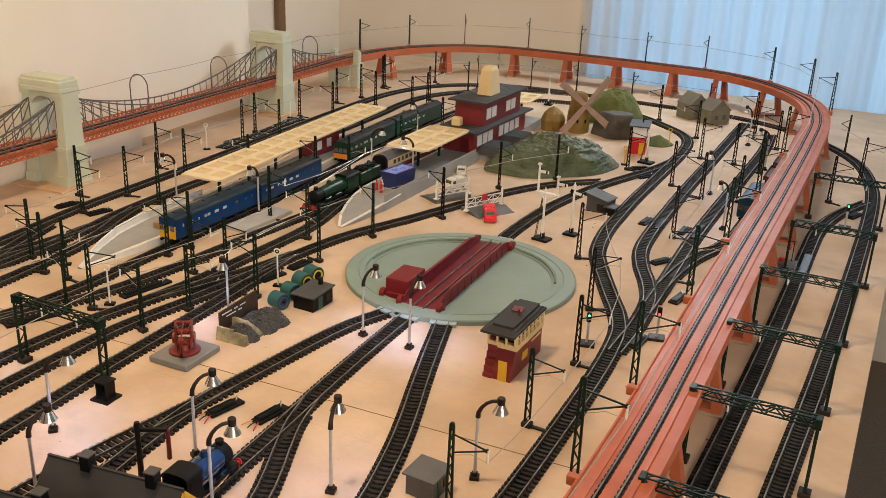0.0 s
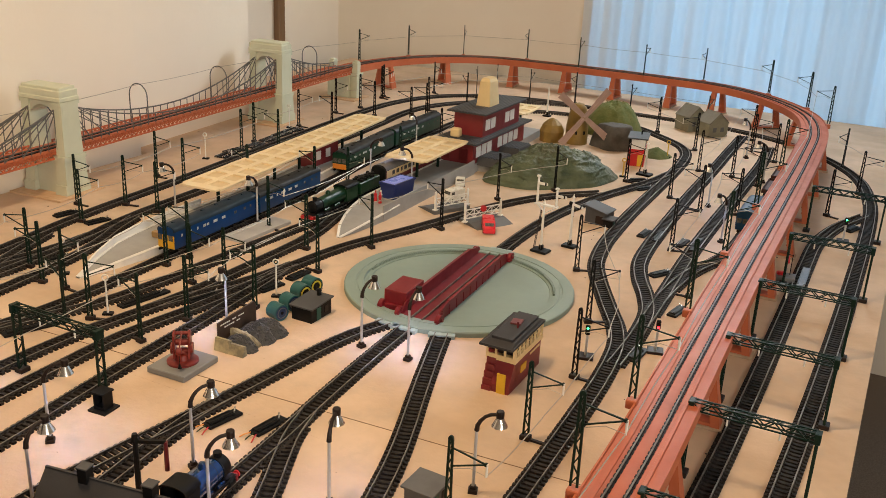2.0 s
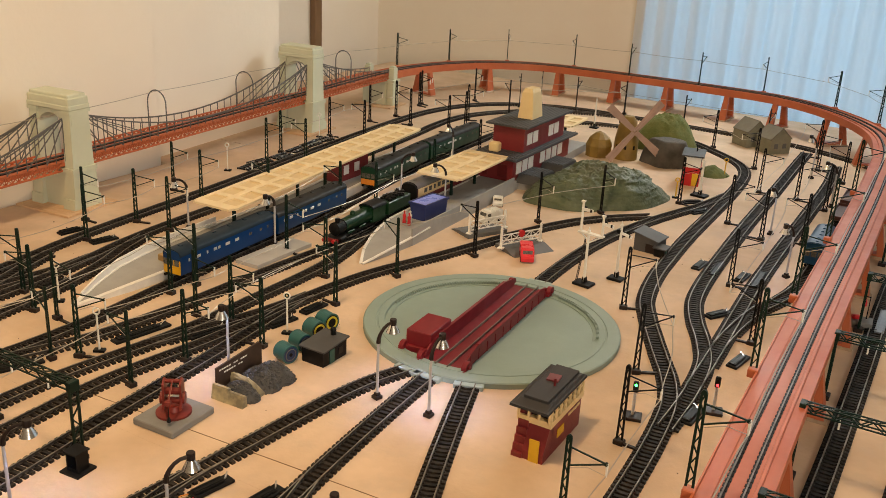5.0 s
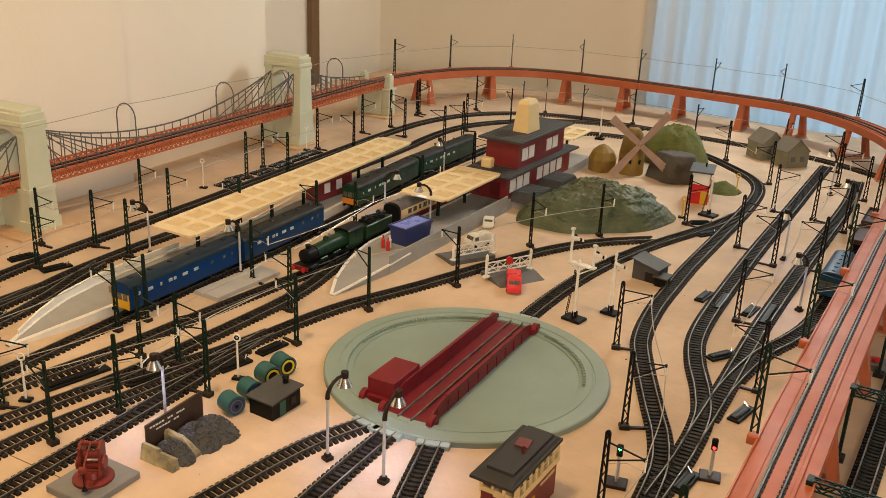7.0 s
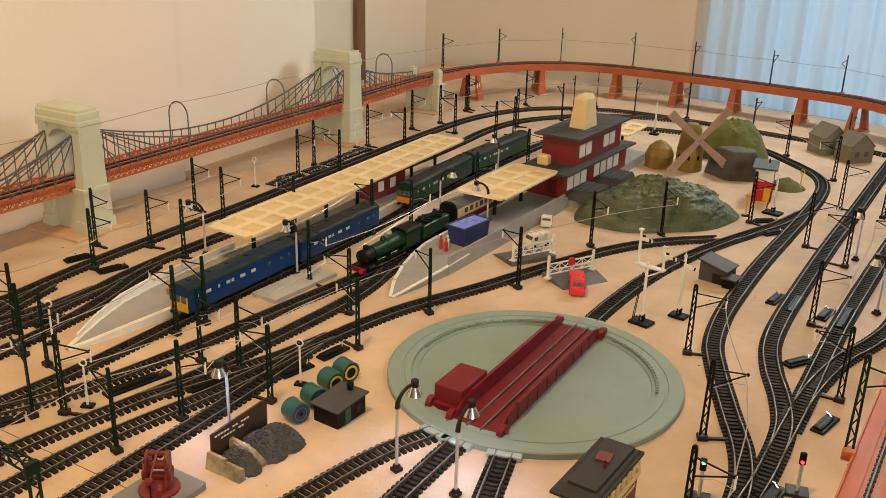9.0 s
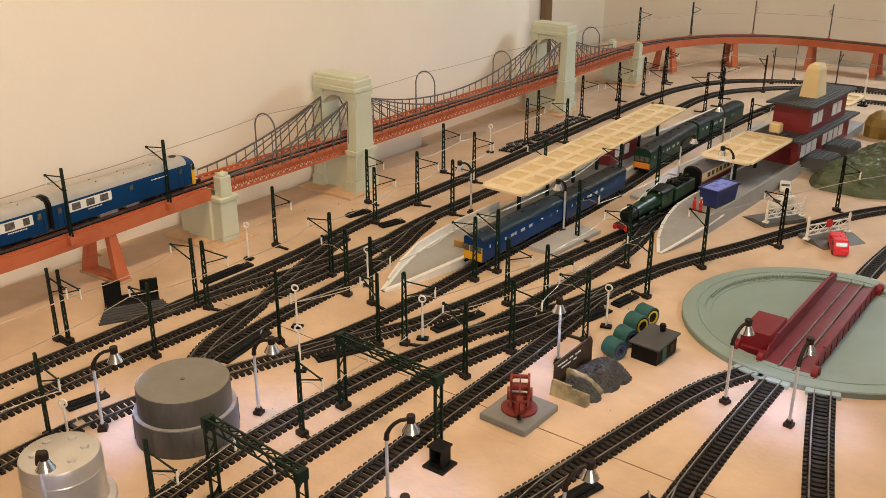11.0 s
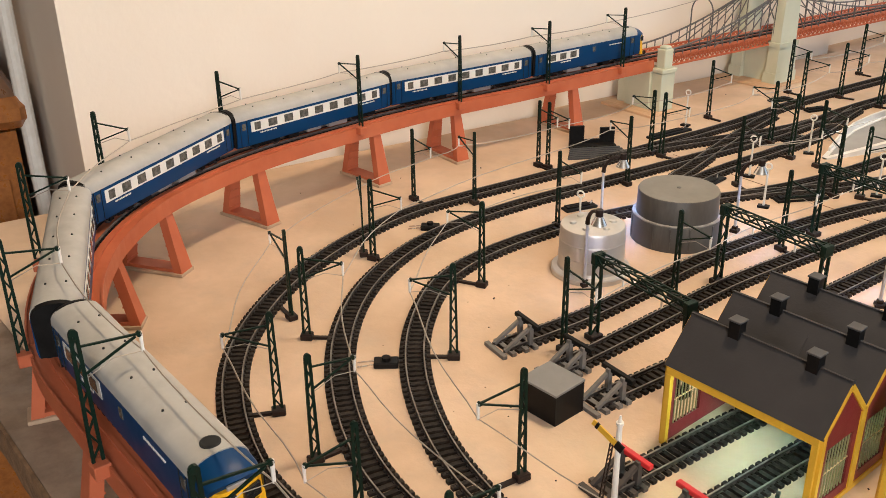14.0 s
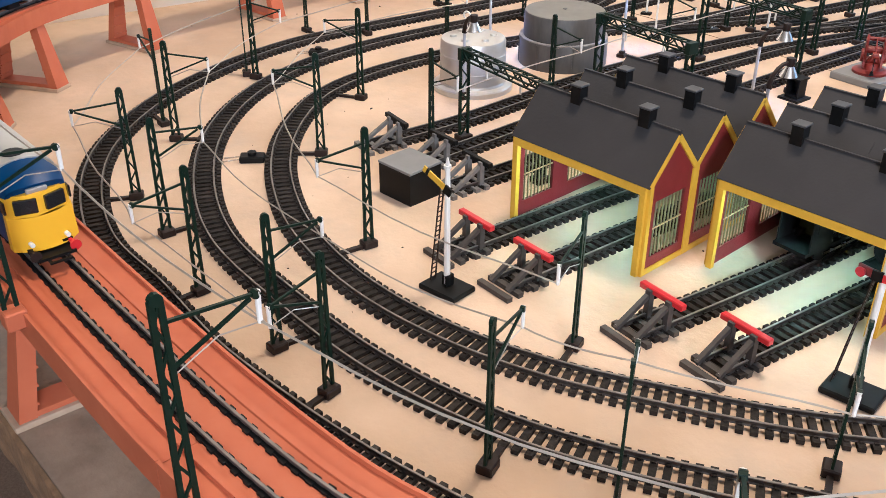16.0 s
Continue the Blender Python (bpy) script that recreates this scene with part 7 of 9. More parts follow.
def engine_shed(ox, oy, bays=3, W=0.122, D=0.053):
    th = thing("engine_shed", "maroon engine shed with yellow frames and black ridged roofs", "engine shed", "engine sheds", m=pose(ox, oy, 0, 0, 0, 8.5))
    EH, RH = 0.069, 0.099
    for b in range(bays):
        y0, y1 = b * D, (b + 1) * D
        ym = (y0 + y1) / 2
        # the gable wall with its window opening, on both ends
        for xw in (0.0, -W):
            for (ya, yb, za, zb) in ((y0, y0 + 0.009, 0, EH), (y1 - 0.009, y1, 0, EH), (y0 + 0.009, y1 - 0.009, 0, 0.012), (y0 + 0.009, y1 - 0.009, 0.056, EH)):
                bm = bmesh.new()
                box(bm, xw, (ya + yb) / 2, (za + zb) / 2, 0.0030, yb - ya, zb - za)
                part("wall", bm, BRICK_RED, th)
            bm = bmesh.new()
            prism_x(bm, [(y0, EH), (y1, EH), (ym, RH)], xw - 0.0015, xw + 0.0015)
            part("gable", bm, BRICK_RED, th)
            bm = bmesh.new()
            box(bm, xw, ym, 0.034, 0.0008, D - 0.018, 0.044)
            wn = part("window", bm, GLAZE, th, "clear plastic window")
            for k in range(8):
                bm = bmesh.new()
                box(bm, xw, y0 + 0.012 + k * (D - 0.024) / 7, 0.034, 0.0014, 0.0006, 0.044)
                part("glazing_bar", bm, OLIVE_BAR, wn)
            for z in (0.034,):
                bm = bmesh.new()
                box(bm, xw, ym, z, 0.0014, D - 0.018, 0.0006)
                part("glazing_bar", bm, CREAM, wn)
            out = 0.0004 if xw == 0 else -0.0020
            bm = bmesh.new()
            box(bm, xw + out, ym, 0.0022, 0.0042, D - 0.0076, 0.0044)
            part("bottom_rail", bm, SHED_YELLOW, th, "yellow bottom rail")
            for yc in (y0 + 0.0018, y1 - 0.0018):
                bm = bmesh.new()
                box(bm, xw + out, yc, EH / 2, 0.0046 if xw == 0 else 0.0016, 0.0038, EH)
                part("corner_post", bm, SHED_YELLOW, th, "yellow corner post")
            for s in (-1, 1):
                bm = bmesh.new()
                bar(bm, (xw + out, ym + s * D / 2, EH + 0.0005), (xw + out, ym, RH + 0.0005), 0.0050 if xw == 0 else 0.0016, 0.0042)
                part("barge_board", bm, SHED_YELLOW, th, "yellow barge board")
        # roof slopes
        for s in (-1, 1):
            bm = bmesh.new()
            m = pose(-W / 2, ym + s * D / 4, (EH + RH) / 2 + 0.0024, s * -math.degrees(math.atan2(RH - EH, D / 2)), 0, 0)
            box(bm, 0, 0, 0, W + 0.005, math.hypot(D / 2, RH - EH) + (0.006 if b == 0 and s < 0 else 0.0015), 0.0022, m=m)
            part("roof", bm, SHED_ROOF, th)
        bm = bmesh.new()
        bar(bm, (-W - 0.0025, ym, RH + 0.0040), (0.0025, ym, RH + 0.0040), 0.0022, 0.0014)
        part("ridge", bm, SHED_ROOF, th)
        for x in (-0.025, -0.086):
            bm = bmesh.new()
            box(bm, x, ym, RH + 0.0065, 0.0086, 0.0086, 0.0135)
            vt = part("vent", bm, BLACK, th, "black ridge ventilator")
            # grey cap: the reflection on the black ventilator's top, put into its colour
            bm = bmesh.new()
            box(bm, x, ym, RH + 0.0138, 0.0106, 0.0106, 0.0016, bevel=0.0004)
            part("vent_cap", bm, SLATE, vt)
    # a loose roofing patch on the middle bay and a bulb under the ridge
    bm = bmesh.new()
    m = pose(-W * 0.56, D * 1.25, (EH + RH) / 2 + 0.0042, math.degrees(math.atan2(RH - EH, D / 2)), 0, 0)
    box(bm, 0, 0, 0, 0.026, 0.020, 0.0010, m=m)
    part("roof_patch", bm, SHED_ROOF, th)
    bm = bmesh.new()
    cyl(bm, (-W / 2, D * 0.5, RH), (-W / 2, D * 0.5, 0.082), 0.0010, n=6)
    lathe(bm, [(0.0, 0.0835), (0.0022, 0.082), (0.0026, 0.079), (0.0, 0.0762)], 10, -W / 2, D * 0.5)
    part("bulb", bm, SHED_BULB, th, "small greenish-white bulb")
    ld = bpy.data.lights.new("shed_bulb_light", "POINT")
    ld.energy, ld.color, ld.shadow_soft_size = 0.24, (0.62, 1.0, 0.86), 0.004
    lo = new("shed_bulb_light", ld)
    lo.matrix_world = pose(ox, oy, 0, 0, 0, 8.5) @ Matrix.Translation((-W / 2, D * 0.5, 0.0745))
    # front frame: eaves beam, posts and the red panel between the roads
    bm = bmesh.new()
    box(bm, -W / 2, -0.0006, EH - 0.0030, W, 0.0036, 0.0060)
    part("eaves_beam", bm, SHED_YELLOW, th, "yellow eaves beam")
    for x in (-W + 0.002, -0.002):
        bm = bmesh.new()
        box(bm, x, -0.0006, (EH - 0.006) / 2, 0.0044, 0.0040, EH - 0.006)
        part("front_post", bm, SHED_YELLOW, th, "yellow front post")
    bm = bmesh.new()
    box(bm, -W / 2, bays * D, EH / 2, W, 0.0026, EH)
    part("back_wall", bm, BRICK_RED, th)
    return th


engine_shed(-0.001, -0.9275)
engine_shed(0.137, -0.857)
# ---- yard things ----
STOP_BROWN = material("buffer_stop_timber", (0.060, 0.050, 0.043), 0.65, second=(0.03, 0.025, 0.022), scale=90)
STOP_GREY = material("buffer_stop_grey_plastic", (0.17, 0.16, 0.145), 0.6, second=(0.10, 0.092, 0.082), scale=90)


def buffer_stop(x, y, ang, red):
    lab = "buffer stop with a red beam at the end of a siding" if red else "dark grey buffer stop at the end of a siding"
    th = thing("buffer_stop", lab, "buffer stop", "buffer stops", m=pose(x, y, 0, 0, 0, ang))
    WOODG = STOP_BROWN if red else STOP_GREY
    for s in (-1, 1):
        bm = bmesh.new()
        bar(bm, (s * 0.0085, 0.010, 0.003), (s * 0.0085, 0.010, 0.0235), 0.0042, 0.0042)
        part("post", bm, WOODG, th)
        bm = bmesh.new()
        bar(bm, (s * 0.0085, -0.018, 0.004), (s * 0.0085, 0.008, 0.0195), 0.0032, 0.0032)
        part("stay", bm, WOODG, th)
        bm = bmesh.new()
        cyl(bm, (s * 0.0085, 0.014, 0.0175), (s * 0.0085, 0.0175, 0.0175), 0.0026, n=12)
        part("pad", bm, BLACK, th)
    bm = bmesh.new()
    box(bm, 0, 0.0125, 0.0225, 0.037, 0.0050, 0.0044, bevel=0.0006)
    part("beam", bm, RED if red else BLACK, th, "red beam" if red else "")
    for y_ in (-0.022, -0.012, 0.002, 0.012):
        bm = bmesh.new()
        box(bm, 0, y_, 0.0018, 0.032, 0.0045, 0.0036)
        part("timber", bm, WOODG, th)


for x, y, a, red in ((-0.0985, -1.010, 3, True), (-0.0405, -1.003, 4, True), (0.0515, -0.972, 0, True), (0.106, -0.957, 0, True), (-0.302, -0.955, -2, False), (-0.243, -0.942, 4, False), (-0.188, -0.945, 2, False)):
    buffer_stop(x, y, a, red)


HUT_DOOR = material("hut_door_teal", (0.006, 0.075, 0.055), 0.45, scale=80)
HUT_ROOF = material("hut_roof_mid_grey", (0.20, 0.20, 0.195), 0.5, second=(0.17, 0.17, 0.165), scale=60)


def hut(name, label, x, y, ang, w, l, h, wall_mat, roof_mat, pitch=0.003, chimney=False, over=0.003, openings=True):
    th = thing(name, label, "hut", "lineside huts", m=pose(x, y, 0, 0, 0, ang))
    bm = bmesh.new()
    prism_x(bm, [(-l / 2, 0), (l / 2, 0), (l / 2, h + pitch), (-l / 2, h)], -w / 2, w / 2)
    part("wall", bm, wall_mat, th)
    bm = bmesh.new()
    m = pose(0, 0, h + pitch / 2 + 0.0012, math.degrees(math.atan2(pitch, l)), 0, 0)
    box(bm, 0, 0, 0, w + 2 * over, l + 2 * over, 0.0022, m=m, bevel=0.0003)
    part("roof", bm, roof_mat, th)
    if openings:
        bm = bmesh.new()
        box(bm, w / 2 + 0.0003, l * 0.24, h * 0.55, 0.0010, l * 0.18, h * 0.45)
        part("window", bm, BROWN_BLACK, th)
        bm = bmesh.new()
        box(bm, w / 2 + 0.0003, -l * 0.14, h * 0.46, 0.0010, l * 0.2, h * 0.88)
        part("door", bm, HUT_DOOR, th, "dark teal door")
    if chimney:
        bm = bmesh.new()
        cyl(bm, (0, l * 0.38, h), (0, l * 0.38, h + 0.012), 0.0034, n=10)
        cyl(bm, (0, l * 0.38, h + 0.011), (0, l * 0.38, h + 0.014), 0.0042, 0.0030, n=10)
        part("chimney", bm, BLACK, th)
    return th


hut("lineside_hut", "black lineside hut with a sloping grey roof and a chimney", -0.125, -0.206, -1, 0.033, 0.046, 0.020, BLACK, SLATE, 0.003, True)
hut("lineside_hut", "black box hut with a flat grey roof and a chimney", -0.203, -0.990, 10, 0.038, 0.034, 0.027, BLACK, HUT_ROOF, 0.001, False, 0.0006, False)
hut("lineside_hut", "grey hut with a flat grey roof near the street lamps", 0.216, -0.503, -3, 0.030, 0.030, 0.022, GREY, GREY, 0.001)
th = hut("lineside_hut", "dark grey open-fronted hut with a steep sloping roof by the sidings", 0.078, 0.428, 84, 0.036, 0.042, 0.022, SLATE, SLATE, 0.009, openings=False)
# no opening is cut: a dark panel stands for the shade inside
bm = bmesh.new()
box(bm, -0.0183, -0.009, 0.0085, 0.0012, 0.017, 0.015)
part("doorway", bm, BROWN_BLACK, th, "dark panel standing for the shaded doorway")
hut("lineside_hut", "small black lean-to hut by the sidings", 0.104, 0.410, -5, 0.018, 0.018, 0.014, BLACK, SLATE, 0.001)


bm = bmesh.new()
cyl(bm, (-0.2310, -0.9830, 0.0), (-0.2310, -0.9830, 0.0180), 0.0040, n=14)
cyl(bm, (-0.2310, -0.9830, 0.0180), (-0.2310, -0.9830, 0.0215), 0.0030, 0.0024, n=14)
tagged(part("oil_drum", bm, BLACK, smooth=True), "small black drum standing beside the box hut", "drum")


def relay_box(x, y, ang=0):
    th = thing("relay_box", "black lineside relay box on a square base", "box", m=pose(x, y, 0, 0, 0, ang))
    bm = bmesh.new()
    box(bm, 0, 0, 0.0012, 0.024, 0.024, 0.0024)
    part("base", bm, BLACK, th)
    bm = bmesh.new()
    for s in (-1, 1):
        box(bm, s * 0.0065, 0, 0.012, 0.0016, 0.014, 0.020)
    box(bm, 0, 0.0065, 0.012, 0.0145, 0.0016, 0.020)
    box(bm, 0, 0, 0.0040, 0.0145, 0.014, 0.004)
    part("case", bm, BLACK, th)
    bm = bmesh.new()
    box(bm, 0, 0, 0.0228, 0.0175, 0.017, 0.0020)
    part("lid", bm, BLACK, th)


relay_box(-0.173, -0.535, 4)

# crane on its plinth
cr = thing("yard_crane", "brick-red hand crane on a square grey plinth", "crane", m=pose(-0.168, -0.414, 0, 0, 0, 2))
bm = bmesh.new()
box(bm, 0, 0, 0.0040, 0.056, 0.064, 0.008, bevel=0.0010)
part("plinth", bm, HUT_ROOF, cr, "square grey plinth")
bm = bmesh.new()
lathe(bm, [(0.019, 0.008), (0.019, 0.0105), (0.017, 0.0115), (0.010, 0.0125), (0.008, 0.018), (0.0, 0.018)], 24)
part("turntable_base", bm, CRANE_RED, cr, smooth=True)
for s in (-1, 1):
    bm = bmesh.new()
    prism_x(bm, [(-0.010, 0.016), (0.010, 0.016), (0.012, 0.042), (0.004, 0.048), (-0.006, 0.044), (-0.006, 0.030)], s * 0.009 - 0.0012, s * 0.009 + 0.0012)
    part("frame", bm, CRANE_RED, cr)
    bm = bmesh.new()
    cyl(bm, (s * 0.0105, 0.0, 0.026), (s * 0.0130, 0.0, 0.026), 0.0070, n=16)
    part("gear", bm, CRANE_RED, cr)
bm = bmesh.new()
for z in (0.020, 0.032, 0.044):
    cyl(bm, (-0.010, 0.004, z), (0.010, 0.004, z), 0.0042 if z < 0.04 else 0.0022, n=12)
part("drum", bm, CRANE_RED, cr)
bm = bmesh.new()
for s in (-1, 1):
    bar(bm, (s * 0.007, -0.006, 0.020), (s * 0.002, -0.026, 0.034), 0.0024)
bar(bm, (0, -0.026, 0.034), (0, 0.002, 0.046), 0.0014)
cyl(bm, (-0.003, -0.026, 0.034), (0.003, -0.026, 0.034), 0.0034, n=12)
part("jib", bm, CRANE_RED, cr)
bm = bmesh.new()
cyl(bm, (0, -0.026, 0.034), (0, -0.026, 0.016), 0.0005, n=5)
cyl(bm, (0, -0.026, 0.012), (0, -0.026, 0.017), 0.0026, 0.0010, n=8)
part("hook", bm, BLACK, cr)
for child in cr.children:
    if not child.name.startswith("plinth"):
        child.matrix_basis = pose(0, 0, 0, 0, 0, 33) @ child.matrix_basis

# coal bins
BANK_CREAM = material("bank_mottled_cream", (0.44, 0.37, 0.21), 0.75, second=(0.17, 0.15, 0.10), scale=55, amount=1.0, bump=0.001, fine=200)
def bank(bm, yc, hw, h, x_end):
    """A rough moulded bank that sinks towards its front end."""
    rings = []
    for i in range(13):
        f = i / 12
        x = -0.0205 + (x_end + 0.0205) * f
        hh = h * (1 - 0.75 * f**3.2)
        ring = []
        for k in range(11):
            a = math.pi * k / 10
            j = 1 + 0.14 * noise.noise((x * 170, k * 0.9, yc * 90))
            ring.append(bm.verts.new((x, yc + hw * math.copysign(abs(math.cos(a)) ** 0.6, math.cos(a)) * (1.15 - 0.25 * math.sin(a)) * j, hh * math.sin(a) ** 0.55 * j)))
        rings.append(ring)
    for a, b in zip(rings, rings[1:]):
        for k in range(10):
            bm.faces.new((a[k], a[k + 1], b[k + 1], b[k]))
    bm.faces.new(rings[0]), bm.faces.new(rings[-1])


cb = thing("coal_bins", "coal merchant's bins with black heaps and a dark nameboard", "coal bins", m=pose(-0.148, -0.310, 0, 0, 0, 1))
bm = bmesh.new()
prism_x(bm, [(-0.038, 0.0), (0.040, 0.0), (0.040, 0.030), (0.036, 0.036), (-0.038, 0.032)], -0.0231, -0.0209)
bd = part("back_board", bm, material("nameboard_dark_brown", (0.060, 0.032, 0.020), 0.6, second=(0.035, 0.02, 0.014), scale=70), cb, "dark board with small pale lettering")
bm = bmesh.new()
for row, (z, n, y0) in enumerate(((0.0275, 12, -0.032), (0.0225, 9, -0.024))):
    for k in range(n):
        if k in (5, 8):
            continue
        box(bm, -0.0207, y0 + k * 0.0040, z, 0.0006, 0.0030, 0.0016)
part("lettering", bm, EDGE_WHITE, bd, "pale lettering bars")
bm = bmesh.new()
prism_x(bm, [(-0.0490, 0.0), (-0.0400, 0.0), (-0.0412, 0.0165), (-0.0455, 0.0172)], -0.0200, 0.0030)
prism_x(bm, [(-0.0485, 0.0), (-0.0400, 0.0), (-0.0412, 0.0135), (-0.0450, 0.0140)], 0.0028, 0.0250)
part("front_bank", bm, BANK_CREAM, cb, "mottled cream end wall")
bm = bmesh.new()
bank(bm, -0.0125, 0.0036, 0.0170, 0.024)
part("bin_wall", bm, BANK_CREAM, cb, "olive moulded partition")


def heap(cx, cy, rx, ry, h, seed, parent):
    bm = bmesh.new()
    n = 20
    rings = []
    for i in range(11):
        f = i / 10
        rings.append([bm.verts.new((cx + rx * f * math.cos(2 * math.pi * k / n), cy + ry * f * math.sin(2 * math.pi * k / n),
                                    max(0.0003, h * (1 - f**2) * (1 + 0.25 * noise.noise((f * 4 * math.cos(k) + seed, f * 4 * math.sin(k), seed)))))) for k in range(n)])
    for a, b in zip(rings, rings[1:]):
        for k in range(n):
            bm.faces.new((a[k], a[(k + 1) % n], b[(k + 1) % n], b[k]))
    for k in range(260):
        a, r = random.random() * 6.283, math.sqrt(random.random())
        s = 0.0008 + 0.0010 * random.random()
        bmesh.ops.create_icosphere(bm, subdivisions=1, radius=s, matrix=Matrix.Translation((cx + rx * r * math.cos(a), cy + ry * r * math.sin(a), h * (1 - r * r))) @ Euler((a, r, a)).to_matrix().to_4x4())
    bmesh.ops.remove_doubles(bm, verts=bm.verts, dist=1e-6)
    part("coal", bm, COAL, parent, "heap of black coal")


heap(0.004, -0.026, 0.026, 0.0150, 0.0175, 1.0, cb)
heap(0.004, 0.006, 0.029, 0.021, 0.0215, 2.0, cb)
heap(0.006, 0.028, 0.029, 0.022, 0.0190, 3.0, cb)

# cable drums
DRUM_NAVY = material("drum_face_navy", (0.012, 0.03, 0.10), 0.45, scale=90)
for k, (x, y, r, mat) in enumerate(((-0.158, -0.2400, 0.0116, REEL_TEAL), (-0.163, -0.2050, 0.0116, REEL_TEAL), (-0.170, -0.1680, 0.0124, REEL_YELLOW), (-0.172, -0.1390, 0.0124, REEL_YELLOW))):
    lab = "teal cable drum lying on its side" if mat is REEL_TEAL else "teal cable drum with a yellow flange"
    th = thing("cable_drum", lab, "cable drum", "cable drums", m=pose(x, y, r, 0, 0, -14))
    bm = bmesh.new()
    cyl(bm, (-0.0085, 0, 0), (0.0085, 0, 0), r * 0.985, n=26)
    part("barrel", bm, REEL_TEAL, th)
    for s in (-1, 1):
        bm = bmesh.new()
        cyl(bm, (s * 0.0085, 0, 0), (s * 0.0102, 0, 0), r, n=26)
        fl = part("flange", bm, REEL_TEAL, th)
        bm = bmesh.new()
        band = 0.0013 if mat is REEL_YELLOW else 0.0005
        loop = [(r * 0.62 - band, 0.0100), (r * 0.62 + band, 0.0100), (r * 0.62 + band, 0.0110), (r * 0.62 - band, 0.0110)]
        hoop_v = [[bm.verts.new((s * d, e * math.cos(q * math.pi / 12), e * math.sin(q * math.pi / 12))) for e, d in loop] for q in range(24)]
        for q in range(24):
            for c in range(4):
                bm.faces.new((hoop_v[q][c], hoop_v[(q + 1) % 24][c], hoop_v[(q + 1) % 24][(c + 1) % 4], hoop_v[q][(c + 1) % 4]))
        bmesh.ops.recalc_face_normals(bm, faces=bm.faces)
        part("ring", bm, mat if mat is REEL_YELLOW else GREY_CABLE, fl)
        bm = bmesh.new()
        cyl(bm, (s * 0.0100, 0, 0), (s * 0.01045, 0, 0), r * 0.84, n=24)
        part("face", bm, DRUM_NAVY if mat is REEL_TEAL else BLACK, fl, "dark printed face")
        bm = bmesh.new()
        cyl(bm, (s * 0.0095, 0, 0), (s * 0.0110, 0, 0), r * 0.20, n=12)
        part("hub", bm, BLACK, fl)

# tanks
tk = thing("storage_tank", "big grey two-tier cylindrical storage tank", "tank", "storage tanks", m=pose(-0.406, -0.654, 0))
bm = bmesh.new()
lathe(bm, [(0.0510, 0.0), (0.0508, 0.0285), (0.0500, 0.0300)], 56)
part("lower_tier", bm, TANK_GREY, tk, smooth=True)
bm = bmesh.new()
lathe(bm, [(0.0500, 0.0298), (0.0503, 0.0312), (0.0486, 0.0316), (0.0462, 0.0312)], 56)
part("ledge", bm, TANK_RIM, tk, "pale worn rim between the tiers", smooth=True)
bm = bmesh.new()
lathe(bm, [(0.0462, 0.0305), (0.0458, 0.0575), (0.0452, 0.0588)], 56)
part("upper_tier", bm, TANK_GREY, tk, smooth=True)
bm = bmesh.new()
lathe(bm, [(0.0452, 0.0588), (0.0440, 0.0592), (0.0300, 0.0590), (0.0, 0.0596)], 56)
part("top", bm, TANK_TOP, tk)
bm = bmesh.new()
cyl(bm, (0.0, 0.0, 0.0592), (0.0, 0.0, 0.0606), 0.0022, n=10)
part("hatch", bm, TANK_GREY, tk)
for a in (-75, -52, -28, 6, 60, -120):
    bm = bmesh.new()
    c, d = math.cos(radians(a)), math.sin(radians(a))
    bar(bm, (0.0509 * c, 0.0509 * d, 0.001), (0.0507 * c, 0.0507 * d, 0.0285), 0.0016, 0.0016)
    part("rib", bm, TANK_GREY, tk)
tk = thing("storage_tank", "silver-painted storage tank on a broad flange", "tank", "storage tanks", m=pose(-0.389, -0.794, 0))
bm = bmesh.new()
lathe(bm, [(0.0425, 0.0), (0.0425, 0.005), (0.0415, 0.0062), (0.0362, 0.0075), (0.0352, 0.010)], 56)
part("flange", bm, TANK_SILVER, tk, smooth=True)
bm = bmesh.new()
lathe(bm, [(0.0352, 0.009), (0.0345, 0.0515), (0.0335, 0.0540)], 56)
for z in (0.023, 0.039):
    lathe(bm, [(0.0348, z - 0.001), (0.0353, z), (0.0348, z + 0.001)], 56)
part("drum", bm, TANK_SILVER, tk, smooth=True)
bm = bmesh.new()
lathe(bm, [(0.0335, 0.0540), (0.0315, 0.0548), (0.0, 0.0575)], 56)
for a in range(0, 360, 60):
    lathe(bm, [(0.0042, 0.0550), (0.0036, 0.0574), (0.0, 0.0579)], 12, 0.021 * math.cos(radians(a)), 0.021 * math.sin(radians(a)))
part("top", bm, TANK_SILVER, tk, smooth=True)
# loading dock by the wall
dk = thing("loading_dock", "black notched loading dock wall with a grey slatted ramp", "dock", m=pose(-0.711, -0.524, 0, 0, 0, -25))
bm = bmesh.new()
prism_x(bm, [(-0.034, 0.0), (0.034, 0.0), (0.034, 0.030), (0.012, 0.030), (0.012, 0.013), (-0.012, 0.013), (-0.012, 0.034), (-0.034, 0.034)], -0.004, 0.0)
part("back_wall", bm, BLACK, dk, "black wall with a square notch")
bm = bmesh.new()
box(bm, 0.008, 0, 0.0040, 0.016, 0.066, 0.008, bevel=0.0006)
part("floor", bm, BLACK, dk)
for k in range(6):
    bm = bmesh.new()
    box(bm, 0.0190 + 0.0058 * k, 0, 0.0034 - 0.00045 * k, 0.0050, 0.074 + 0.004 * k, 0.0066 - 0.0009 * k)
    part("ramp_slat", bm, SLATE, dk, "dark grey ramp slat")

